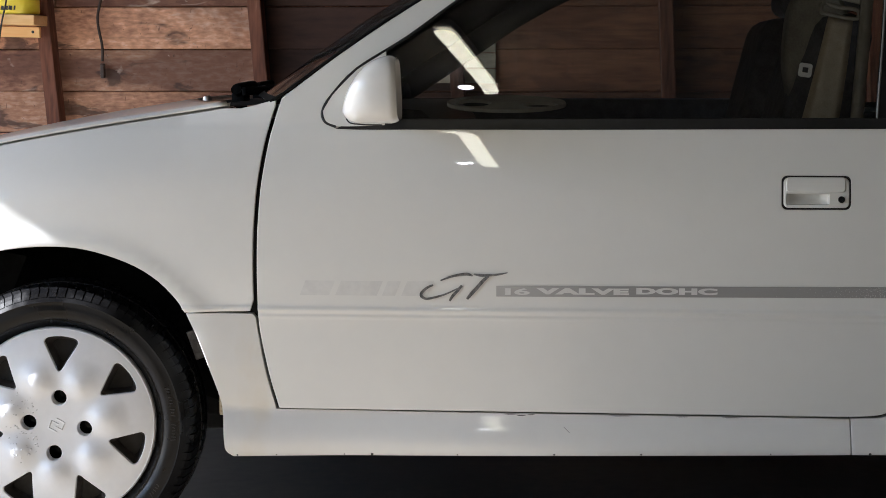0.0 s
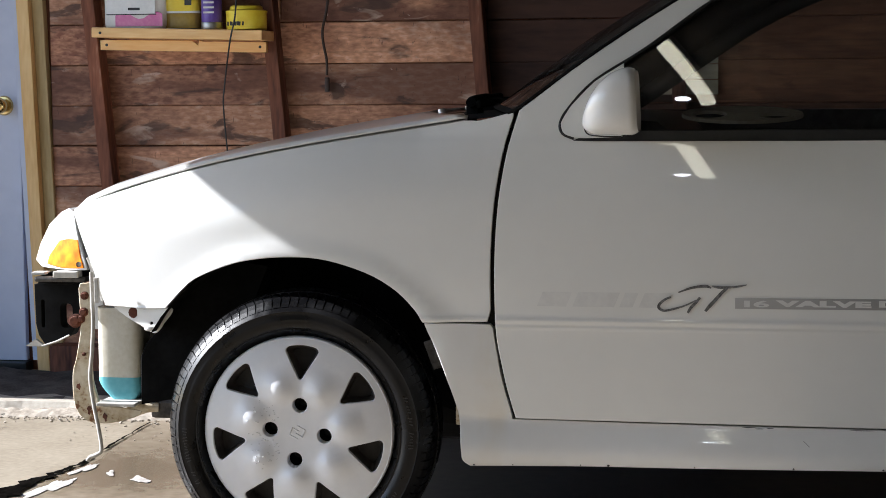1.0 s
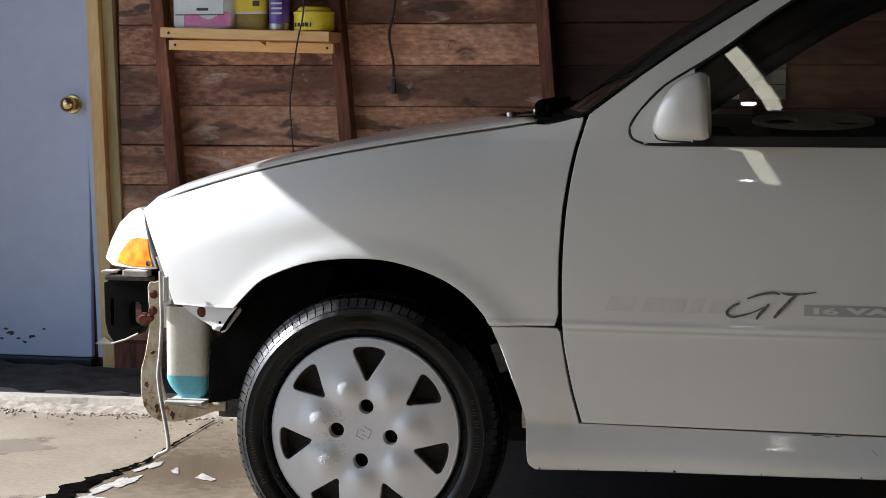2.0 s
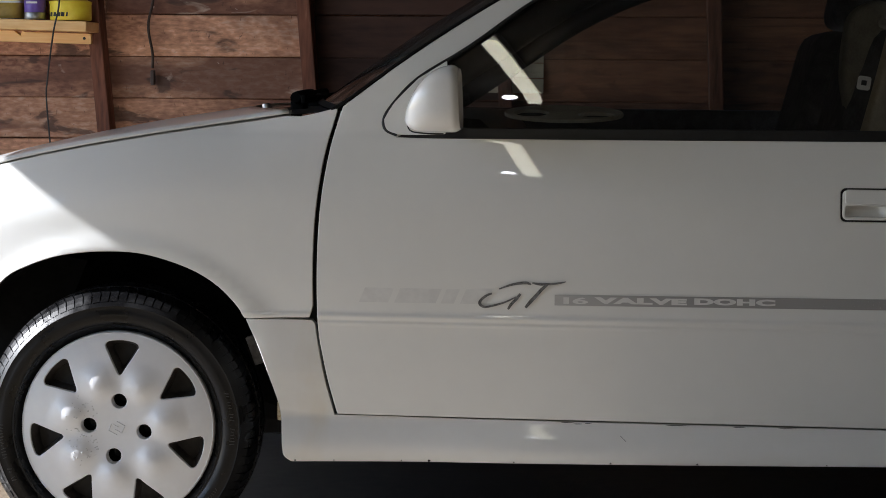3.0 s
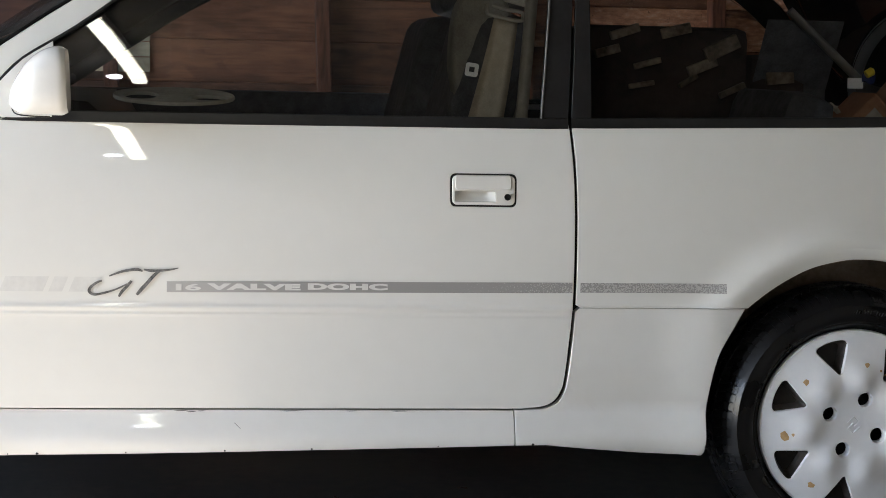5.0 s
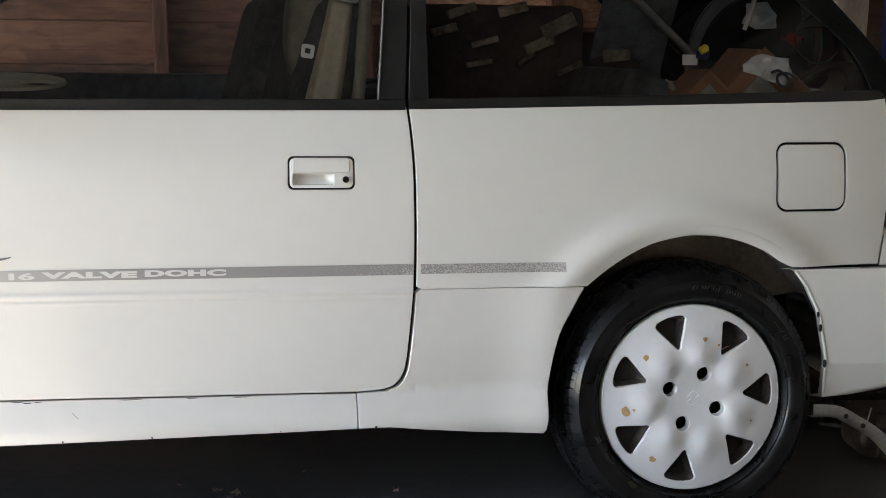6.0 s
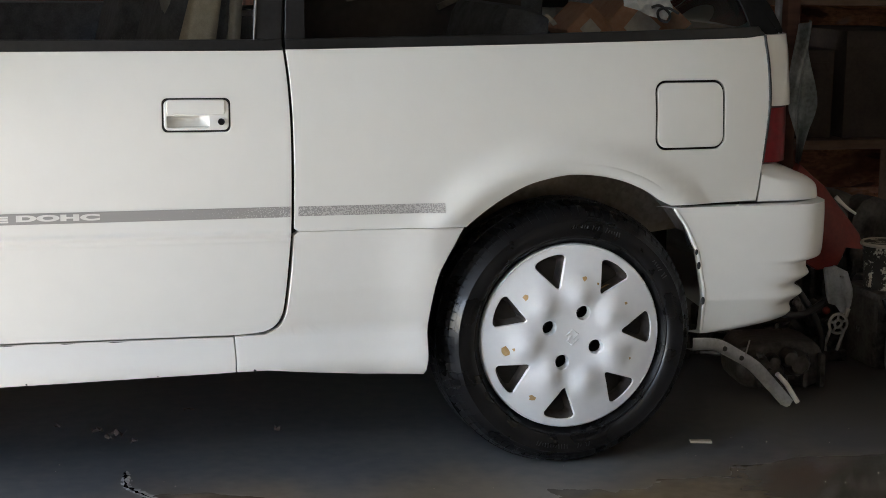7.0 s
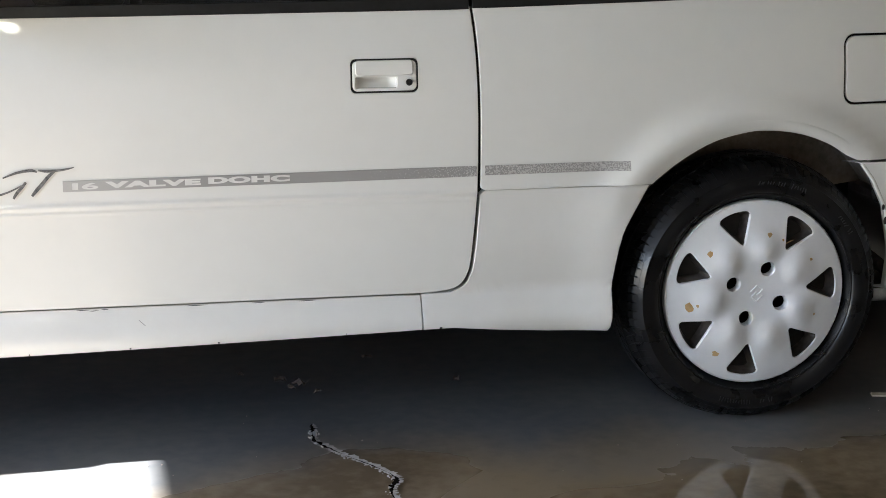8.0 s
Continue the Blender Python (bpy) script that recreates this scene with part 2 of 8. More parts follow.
CONCRETE = mat("dry_concrete", (0.27, 0.235, 0.185), (0.46, 0.42, 0.35), rough=0.85, scale=3.0, fine=60, bump=0.3)


def damp_floor():
    """Pale dry concrete towards the open front, darker and glossy with damp further in, with an uneven edge; shade
    under the car is in the colour too.
    """
    m = CONCRETE.copy()
    m.name = "damp_concrete"
    n, l = m.node_tree.nodes, m.node_tree.links
    pale = [e for e in n if e.bl_idname == "ShaderNodeValToRGB"][0].color_ramp.elements
    pale[0].color, pale[1].color = (0.195, 0.160, 0.108, 1), (0.30, 0.257, 0.188, 1)
    b = n["Principled BSDF"]
    tc, sep, no, big, add, mr, mx, rr, wet, mpr = (n.new("ShaderNode" + k) for k in ("TexCoord", "SeparateXYZ", "TexNoise", "TexNoise", "Math", "MapRange", "Mix", "MapRange", "ValToRGB", "Mix"))
    l.new(tc.outputs["Object"], sep.inputs[0]), l.new(tc.outputs["Object"], no.inputs["Vector"]), l.new(tc.outputs["Object"], big.inputs["Vector"])
    no.inputs["Scale"].default_value, no.inputs["Detail"].default_value = 2.2, 7.0
    big.inputs["Scale"].default_value, big.inputs["Detail"].default_value = 1.7, 1.0
    add.operation = "MULTIPLY_ADD"
    add.inputs[1].default_value = 0.25
    # near floor out of view left paler to bounce light onto the car
    near, lane = n.new("ShaderNodeMapRange"), n.new("ShaderNodeMath")
    near.inputs["From Min"].default_value, near.inputs["From Max"].default_value = -1.6, -0.5
    near.inputs["To Min"].default_value, near.inputs["To Max"].default_value = -0.7, 0.0
    l.new(sep.outputs["Y"], near.inputs[0])
    l.new(near.outputs[0], lane.inputs[1]), l.new(sep.outputs["X"], lane.inputs[0])
    l.new(no.outputs["Fac"], add.inputs[0]), l.new(lane.outputs[0], add.inputs[2])
    mr.inputs["From Min"].default_value, mr.inputs["From Max"].default_value = -0.735, -0.69
    l.new(add.outputs[0], mr.inputs[0])
    # dark bluish tone carries the shade under the car
    wet.color_ramp.elements[0].position, wet.color_ramp.elements[1].position = 0.35, 0.68
    wet.color_ramp.elements[0].color, wet.color_ramp.elements[1].color = (0.105, 0.112, 0.126, 1), (0.172, 0.170, 0.164, 1)
    grain, gm = n.new("ShaderNodeTexNoise"), n.new("ShaderNodeMath")
    grain.inputs["Scale"].default_value, grain.inputs["Detail"].default_value = 26.0, 5.0
    l.new(tc.outputs["Object"], grain.inputs["Vector"])
    gm.operation = "MULTIPLY_ADD"
    gm.inputs[1].default_value, gm.inputs[2].default_value = 0.55, -0.275
    gs = n.new("ShaderNodeMath")
    l.new(grain.outputs["Fac"], gm.inputs[0]), l.new(gm.outputs[0], gs.inputs[0]), l.new(big.outputs["Fac"], gs.inputs[1])
    l.new(gs.outputs[0], wet.inputs[0])
    dry = b.inputs["Base Color"].links[0].from_socket
    # brown damp spots left on the dry part
    spot, sr, big2 = n.new("ShaderNodeTexNoise"), n.new("ShaderNodeMapRange"), n.new("ShaderNodeMath")
    spot.inputs["Scale"].default_value, spot.inputs["Detail"].default_value = 3.4, 7.0
    l.new(tc.outputs["Object"], spot.inputs["Vector"])
    sr.inputs["From Min"].default_value, sr.inputs["From Max"].default_value = 0.565, 0.595
    l.new(spot.outputs["Fac"], sr.inputs[0])
    big2.operation = "MAXIMUM"
    l.new(mr.outputs[0], big2.inputs[0]), l.new(sr.outputs[0], big2.inputs[1])
    mr = big2
    # darker towards the back of the garage, where the parts lie
    oil, om = n.new("ShaderNodeMapRange"), n.new("ShaderNodeMix")
    oil.inputs["From Min"].default_value, oil.inputs["From Max"].default_value = 2.45, 3.25
    l.new(add.outputs[0], oil.inputs[0])
    om.data_type = "RGBA"
    om.inputs["B"].default_value = (0.065, 0.060, 0.056, 1)
    # tan damp near the open front; past it the shade is in the colour
    front_tan, sm = n.new("ShaderNodeMapRange"), n.new("ShaderNodeMix")
    front_tan.inputs["From Min"].default_value, front_tan.inputs["From Max"].default_value = 0.55, -0.25
    l.new(add.outputs[0], front_tan.inputs[0])
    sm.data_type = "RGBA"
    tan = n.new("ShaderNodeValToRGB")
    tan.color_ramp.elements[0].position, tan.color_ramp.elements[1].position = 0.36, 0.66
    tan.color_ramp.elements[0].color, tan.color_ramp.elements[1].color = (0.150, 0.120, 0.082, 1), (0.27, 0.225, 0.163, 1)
    # brown lane, kept lighter than under the car to paint its shade; ragged edge
    ly, rag, lane2, both = (n.new("ShaderNode" + k) for k in ("MapRange", "Math", "TexNoise", "Math"))
    lane2.inputs["Scale"].default_value, lane2.inputs["Detail"].default_value = 1.6, 5.0
    l.new(tc.outputs["Object"], lane2.inputs["Vector"])
    rag.operation = "MULTIPLY_ADD"
    rag.inputs[1].default_value = 0.9
    l.new(lane2.outputs["Fac"], rag.inputs[0]), l.new(sep.outputs["Y"], rag.inputs[2])
    ly.inputs["From Min"].default_value, ly.inputs["From Max"].default_value = 0.50, 0.30
    l.new(rag.outputs[0], ly.inputs[0])
    both.operation = "MAXIMUM"
    l.new(ly.outputs[0], both.inputs[0]), l.new(front_tan.outputs[0], both.inputs[1])
    # the brown turns darker further in
    inward, tm, umber = n.new("ShaderNodeMapRange"), n.new("ShaderNodeMix"), n.new("ShaderNodeValToRGB")
    inward.inputs["From Min"].default_value, inward.inputs["From Max"].default_value = 1.35, 1.95
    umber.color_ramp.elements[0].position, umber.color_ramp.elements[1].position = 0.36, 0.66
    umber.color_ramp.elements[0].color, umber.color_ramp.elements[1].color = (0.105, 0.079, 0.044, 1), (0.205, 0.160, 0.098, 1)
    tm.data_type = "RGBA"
    l.new(add.outputs[0], inward.inputs[0]), l.new(inward.outputs[0], tm.inputs["Factor"])
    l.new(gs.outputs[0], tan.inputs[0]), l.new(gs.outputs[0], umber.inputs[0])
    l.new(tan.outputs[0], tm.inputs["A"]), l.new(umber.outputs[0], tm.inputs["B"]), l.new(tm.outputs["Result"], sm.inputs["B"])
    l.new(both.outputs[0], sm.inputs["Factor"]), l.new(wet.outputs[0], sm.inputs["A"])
    l.new(oil.outputs[0], om.inputs["Factor"]), l.new(sm.outputs["Result"], om.inputs["A"])
    mx.data_type = "RGBA"
    l.new(mr.outputs[0], mx.inputs["Factor"]), l.new(dry, mx.inputs["A"]), l.new(om.outputs["Result"], mx.inputs["B"])
    l.new(mx.outputs["Result"], b.inputs["Base Color"])
    rr.inputs["From Min"].default_value, rr.inputs["From Max"].default_value = 0.3, 0.7
    rr.inputs["To Min"].default_value, rr.inputs["To Max"].default_value = 0.10, 0.30
    l.remove(b.inputs["Normal"].links[0])
    l.new(big.outputs["Fac"], rr.inputs[0])
    dull = n.new("ShaderNodeMix")
    dull.inputs["A"].default_value = 0.5
    l.new(both.outputs[0], dull.inputs["Factor"]), l.new(rr.outputs[0], dull.inputs["B"])
    # one thin puddle with a ragged edge lies in the lane beside the rear wheel
    pm, pd, pn, pa, pr, film = (n.new("ShaderNode" + k) for k in ("Mapping", "VectorMath", "TexNoise", "Math", "MapRange", "Mix"))
    pm.inputs["Location"].default_value, pm.inputs["Scale"].default_value = (-2.20 / 0.34, 0.42 / 0.30, 0), (1 / 0.34, 1 / 0.30, 0)
    l.new(tc.outputs["Object"], pm.inputs[0]), l.new(pm.outputs[0], pd.inputs[0])
    pd.operation = "LENGTH"
    pn.inputs["Scale"].default_value, pn.inputs["Detail"].default_value = 9.0, 6.0
    l.new(tc.outputs["Object"], pn.inputs["Vector"])
    pa.operation = "MULTIPLY_ADD"
    pa.inputs[1].default_value = 1.6
    l.new(pn.outputs["Fac"], pa.inputs[0]), l.new(pd.outputs["Value"], pa.inputs[2])
    pr.inputs["From Min"].default_value, pr.inputs["From Max"].default_value = 1.66, 1.58
    l.new(pa.outputs[0], pr.inputs[0])
    film.inputs["B"].default_value = 0.02
    l.new(pr.outputs[0], film.inputs["Factor"]), l.new(dull.outputs["Result"], film.inputs["A"])
    l.new(mr.outputs[0], mpr.inputs["Factor"]), l.new(film.outputs["Result"], mpr.inputs["B"])
    mpr.inputs["A"].default_value = 0.85
    l.new(mpr.outputs["Result"], b.inputs["Roughness"])
    return m


DAMPSHADED = damp_floor()
DIRT = mat("dark_dirt", (0.03, 0.025, 0.02), (0.11, 0.095, 0.08), rough=0.95, scale=14, fine=120, bump=0.6)
RUBBLE = mat("rubble", (0.22, 0.185, 0.14), (0.43, 0.38, 0.31), rough=0.95, scale=20, bump=0.6)
CRACK = mat("crack_dirt", (0.002, 0.0018, 0.0015), (0.008, 0.007, 0.006), rough=1.0, scale=30, bump=0.3, spec=0.0)
PALECRACK = mat("pale_crack_filler", (0.30, 0.285, 0.28), (0.55, 0.53, 0.52), rough=0.9, scale=60, bump=0.5)
DRYWALL = mat("plain_wall", (0.275, 0.245, 0.205), (0.375, 0.34, 0.29), rough=0.9, scale=3, bump=0.2)
CEILING = mat("ceiling_boards", (0.06, 0.05, 0.042), (0.11, 0.095, 0.08), rough=0.9, scale=3, bump=0.2, stretch=(0.4, 3, 1))
ASPHALT = mat("driveway", (0.235, 0.227, 0.212), (0.33, 0.322, 0.30), rough=0.9, scale=3, bump=0.3)
CARD = mat("cardboard", (0.30, 0.13, 0.06), (0.42, 0.21, 0.11), rough=0.85, scale=10, bump=0.1)
PAPER = mat("white_paper", (0.74, 0.74, 0.74), (0.86, 0.86, 0.85), rough=0.8, scale=10, bump=0.1)
DULLPAPER = mat("dull_paper", (0.40, 0.35, 0.28), (0.55, 0.50, 0.42), rough=0.85, scale=14, bump=0.1)
YELLOW = mat("yellow_plastic", (0.84, 0.62, 0.02), (0.90, 0.72, 0.05), rough=0.4, scale=14, bump=0.02)
PURPLE = mat("purple_can", (0.10, 0.05, 0.30), (0.16, 0.09, 0.42), rough=0.35, scale=14, bump=0.02)
PINK = mat("pink_liquid", (0.62, 0.15, 0.36), (0.75, 0.28, 0.48), rough=0.3, scale=14, bump=0.02)
INK = mat("dark_ink", (0.02, 0.02, 0.022), (0.05, 0.05, 0.05), rough=0.6, scale=14, bump=0.0)
BOTTLE = mat("milky_bottle", (0.62, 0.59, 0.47), (0.75, 0.73, 0.64), rough=0.4, scale=7, fine=120, bump=0.05)
FLUID = mat("blue_washer_fluid", (0.12, 0.42, 0.50), (0.20, 0.55, 0.62), rough=0.4, scale=10, bump=0.0)
REDPAINT = mat("red_paint", (0.13, 0.012, 0.008), (0.22, 0.025, 0.015), rough=0.45, scale=10, bump=0.1)
BLUETARP = mat("blue_tarp", (0.006, 0.014, 0.075), (0.012, 0.030, 0.15), rough=0.5, scale=10, bump=0.3)
BAG = mat("clear_bag", (0.10, 0.112, 0.112), (0.30, 0.32, 0.32), rough=0.35, scale=12, bump=0.6)
DARKGREASE = mat("greasy_metal", (0.012, 0.011, 0.010), (0.11, 0.10, 0.09), rough=0.45, metal=0.3, scale=16, bump=0.5)
GREYPIPE = mat("grey_pipe", (0.10, 0.10, 0.095), (0.16, 0.16, 0.15), rough=0.5, scale=10, bump=0.1)
TUBE = emitter("tube_light", (1.0, 0.89, 0.62), 4.3)
BULB = emitter("bulb_light", (1.0, 0.97, 0.9), 25.0)


# ---- helpers for meshes, parts and things ----
WORLD = {}


def mesh_from(bm, material, smooth=None):
    me = bpy.data.meshes.new("mesh")
    if smooth is not None:
        for f in bm.faces:
            f.smooth = True
        for e in bm.edges:
            if len(e.link_faces) == 2 and e.calc_face_angle(0) > radians(smooth):
                e.smooth = False
    bm.to_mesh(me)
    bm.free()
    me.materials.append(material)
    return me


def part(name, bm, material, parent, label="", smooth=None, m=None):
    """Links a bmesh (or a mesh) as one mesh object under a thing or a part, in world coordinates or at the pose m."""
    me = bm if isinstance(bm, bpy.types.Mesh) else mesh_from(bm, material, smooth)
    ob = new(name, me)
    ob.parent = parent
    ob.matrix_parent_inverse = WORLD[parent].inverted()
    WORLD[ob] = m.copy() if m is not None else Matrix()
    ob.matrix_basis = WORLD[ob]
    if label:
        tagged(ob, label)
    return ob


def thing(name, at, label, category, group="", kind=""):
    """An Empty at the thing's base; its parts are meshes under it."""
    ob = new(name)
    ob.empty_display_size = 0.1
    ob.location = at
    WORLD[ob] = Matrix.Translation(at)
    return tagged(ob, label, category, group, kind)


def solo(name, bm, material, label, category, group="", kind="", smooth=None, m=None):
    """A thing that is one mesh."""
    ob = new(name, mesh_from(bm, material, smooth))
    if m is not None:
        ob.matrix_basis = m
    WORLD[ob] = m.copy() if m is not None else Matrix()
    return tagged(ob, label, category, group, kind)


def box(x0, y0, z0, x1, y1, z1, bevel=0.0, bm=None, seg=2):
    own = bmesh.new()
    bmesh.ops.create_cube(own, size=1.0)
    for v in own.verts:
        v.co = Vector(((x0 + x1) / 2 + v.co.x * (x1 - x0), (y0 + y1) / 2 + v.co.y * (y1 - y0), (z0 + z1) / 2 + v.co.z * (z1 - z0)))
    if bevel:
        bmesh.ops.bevel(own, geom=own.edges[:], offset=bevel, segments=seg, affect="EDGES", profile=0.6)
    return join(bm, own)


def join(bm, own):
    """Adds own to bm, or returns own alone."""
    if bm is None:
        return own
    me = bpy.data.meshes.new("tmp")
    own.to_mesh(me)
    own.free()
    bm.from_mesh(me)
    bpy.data.meshes.remove(me)
    return bm


def moved(bm, m):
    bmesh.ops.transform(bm, matrix=m, verts=bm.verts[:])
    return bm


def lathe(profile, seg=32, bm=None, closed=False):
    """Turns (radius, height) pairs round z."""
    own = bmesh.new()
    rings = []
    for r, h in profile:
        if r < 1e-6:
            rings.append([own.verts.new((0, 0, h))])
        else:
            rings.append([own.verts.new((r * math.cos(2 * math.pi * k / seg), r * math.sin(2 * math.pi * k / seg), h)) for k in range(seg)])
    pairs = list(zip(rings, rings[1:])) + ([(rings[-1], rings[0])] if closed else [])
    for a, b in pairs:
        for k in range(seg):
            j = (k + 1) % seg
            vs = [a[k % len(a)], a[j % len(a)], b[j % len(b)], b[k % len(b)]]
            vs = list(dict.fromkeys(vs))
            if len(vs) > 2:
                own.faces.new(vs)
    bmesh.ops.recalc_face_normals(own, faces=own.faces[:])
    return join(bm, own)


def tube(points, radius, seg=8, bm=None, taper=1.0):
    """A round bar along points."""
    own = bmesh.new()
    pts = [Vector(p) for p in points]
    rings = []
    for i, p in enumerate(pts):
        d = (pts[min(i + 1, len(pts) - 1)] - pts[max(i - 1, 0)]).normalized()
        u = d.orthogonal().normalized() if i == 0 else (u - d * u.dot(d)).normalized()
        w = d.cross(u)
        r = radius * (1 + (taper - 1) * i / max(1, len(pts) - 1))
        rings.append([own.verts.new(p + r * (u * math.cos(2 * math.pi * k / seg) + w * math.sin(2 * math.pi * k / seg))) for k in range(seg)])
    for a, b in zip(rings, rings[1:]):
        for k in range(seg):
            own.faces.new((a[k], a[(k + 1) % seg], b[(k + 1) % seg], b[k]))
    own.faces.new(rings[0][::-1]), own.faces.new(rings[-1])
    bmesh.ops.recalc_face_normals(own, faces=own.faces[:])
    return join(bm, own)


def grid(nu, nv, fn, bm=None, thick=0.0, way=None):
    """A sheet of nu by nv cells; fn(u, v) gives a place; thick adds a second skin along way."""
    own = bmesh.new()
    vs = [[own.verts.new(fn(i / nu, j / nv)) for j in range(nv + 1)] for i in range(nu + 1)]
    for i in range(nu):
        for j in range(nv):
            own.faces.new((vs[i][j], vs[i + 1][j], vs[i + 1][j + 1], vs[i][j + 1]))
    if thick:
        back = [[own.verts.new(v.co + Vector(way) * thick) for v in row] for row in vs]
        for i in range(nu):
            for j in range(nv):
                own.faces.new((back[i][j], back[i][j + 1], back[i + 1][j + 1], back[i + 1][j]))
        for i in range(nu):
            own.faces.new((vs[i][0], back[i][0], back[i + 1][0], vs[i + 1][0]))
            own.faces.new((vs[i][nv], vs[i + 1][nv], back[i + 1][nv], back[i][nv]))
        for j in range(nv):
            own.faces.new((vs[0][j], vs[0][j + 1], back[0][j + 1], back[0][j]))
            own.faces.new((vs[nu][j], back[nu][j], back[nu][j + 1], vs[nu][j + 1]))
    return join(bm, own)


def curve(points, n=6, closed=False):
    """A smooth line through points, n steps between each two."""
    out, k = [], len(points)
    for i in range(k if closed else k - 1):
        p = [points[(i + d) % k] if closed else points[min(max(i + d, 0), k - 1)] for d in (-1, 0, 1, 2)]
        for s in range(n):
            t = s / n
            out.append(tuple(0.5 * (2 * b + (c - a) * t + (2 * a - 5 * b + 4 * c - d) * t * t + (3 * b - a - 3 * c + d) * t**3) for a, b, c, d in zip(*p)))
    return out if closed else out + [tuple(points[-1])]


def lerp_table(table, x):
    """Smooth reading of a table of (x, y) pairs."""
    if x <= table[0][0]:
        return table[0][1]
    for (a, ya), (b, yb) in zip(table, table[1:]):
        if x <= b:
            return ya + (yb - ya) * (x - a) / (b - a)
    return table[-1][1]


def smooth_table(table, lo, hi, n=400, width=0.012):
    """The same table as a finely sampled, rounded function."""
    xs = np.linspace(lo, hi, n)
    ys = np.interp(xs, [p[0] for p in table], [p[1] for p in table])
    k = max(1, int(width / (hi - lo) * n))
    for _ in range(3):
        pad = np.r_[np.full(k, ys[0]), ys, np.full(k, ys[-1])]
        pad[:k] = 2 * ys[0] - ys[1 : k + 1][::-1]
        pad[-k:] = 2 * ys[-1] - ys[-k - 1 : -1][::-1]
        ys = np.convolve(pad, np.ones(2 * k + 1) / (2 * k + 1), "valid")
    return lambda x: float(np.interp(x, xs, ys))


def rounded(x0, z0, x1, z1, r, n=5):
    """The outline of a rectangle with round corners."""
    out = []
    for cx, cz, a in ((x1 - r, z0 + r, -90), (x1 - r, z1 - r, 0), (x0 + r, z1 - r, 90), (x0 + r, z0 + r, 180)):
        out += [(cx + r * math.cos(radians(a + 90 * k / n)), cz + r * math.sin(radians(a + 90 * k / n))) for k in range(n + 1)]
    return out


def panel(outline, surf, holes=(), step=0.04, depth=0.007, lip=0.0018, offset=0.0, rows=()):
    """A pressed panel: the outline (x, z) filled, laid on surf(x, z) -> y, its edges rolled over and turned inwards."""
    bm = bmesh.new()
    edges = []
    for loop in (outline, *holes):
        vs = [bm.verts.new((x, 0, z)) for x, z in loop]
        edges += [bm.edges.new((a, b)) for a, b in zip(vs, vs[1:] + vs[:1])]
    bmesh.ops.triangle_fill(bm, edges=edges, use_beauty=True, use_dissolve=False)
    xs, zs = [p[0] for p in outline], [p[1] for p in outline]
    if step:
        for lo, hi, no in ((min(xs), max(xs), (1, 0, 0)), (min(zs), max(zs), (0, 0, 1))):
            for k in range(1, int((hi - lo) / step) + 1):
                at = lo + k * (hi - lo) / (int((hi - lo) / step) + 1)
                bmesh.ops.bisect_plane(bm, geom=bm.verts[:] + bm.edges[:] + bm.faces[:], plane_co=(at, 0, at), plane_no=no, dist=1e-6)
    for at in rows:
        bmesh.ops.bisect_plane(bm, geom=bm.verts[:] + bm.edges[:] + bm.faces[:], plane_co=(0, 0, at), plane_no=(0, 0, 1), dist=1e-6)
    bmesh.ops.remove_doubles(bm, verts=bm.verts[:], dist=2e-5)
    for f in bm.faces:
        f.normal_update()
        if f.normal.y > 0:
            f.normal_flip()
    rim = [e for e in bm.edges if len(e.link_faces) == 1]
    out = {}
    for e in rim:
        a, b = e.verts
        d = b.co - a.co
        nrm = Vector((d.z, 0, -d.x)).normalized()
        if nrm.dot(e.link_faces[0].calc_center_median() - a.co) > 0:
            nrm.negate()
        for v in (a, b):
            out[v] = out.get(v, Vector()) + nrm
    normals = {}

    def slope(x, z):
        h = 0.002
        return Vector(((surf(x + h, z) - surf(x - h, z)) / (2 * h), -1, (surf(x, z + h) - surf(x, z - h)) / (2 * h))).normalized()

    flat = bm.verts[:]
    ring1, ring2, ring3 = {}, {}, {}
    for v in out:
        o = out[v].normalized()
        p = v.co + o * lip
        y = surf(v.co.x, v.co.z) + offset
        top = v
        mid = bm.verts.new((p.x, y + lip, p.z))
        end = bm.verts.new((p.x, y + depth, p.z))
        ring1[v], ring2[v], ring3[v] = top, mid, end
        normals[top], normals[mid], normals[end] = slope(v.co.x, v.co.z), o, o
    for v in flat:
        n = slope(v.co.x, v.co.z)
        v.co.y = surf(v.co.x, v.co.z) + offset
        normals[v] = n
    for e in rim:
        a, b = e.verts
        loop = e.link_loops[0]
        if loop.vert is a:
            a, b = b, a
        for r, s in ((ring1, ring2), (ring2, ring3)):
            bm.faces.new((r[a], r[b], s[b], s[a]))
    bm.verts.index_update()
    order = [normals[v][:] for v in bm.verts]
    for f in bm.faces:
        f.smooth = True
    me = bpy.data.meshes.new("panel")
    bm.to_mesh(me)
    bm.free()
    me.normals_split_custom_set_from_vertices(order)
    return me


def skin(name, outline, surf, material, parent, label="", holes=(), **more):
    me = panel(outline, surf, holes, **more)
    me.materials.append(material)
    return part(name, me, material, parent, label)


# ---- the garage: floor, walls, ceiling, driveway ----
BACK, NEAR, REAR, FRONT, TOP = 2.40, -4.6, 4.3, -2.55, 2.55


def structure(name, bm, material, label, category, smooth=None):
    return solo(name, bm, material, label, category, kind="structure", smooth=smooth)


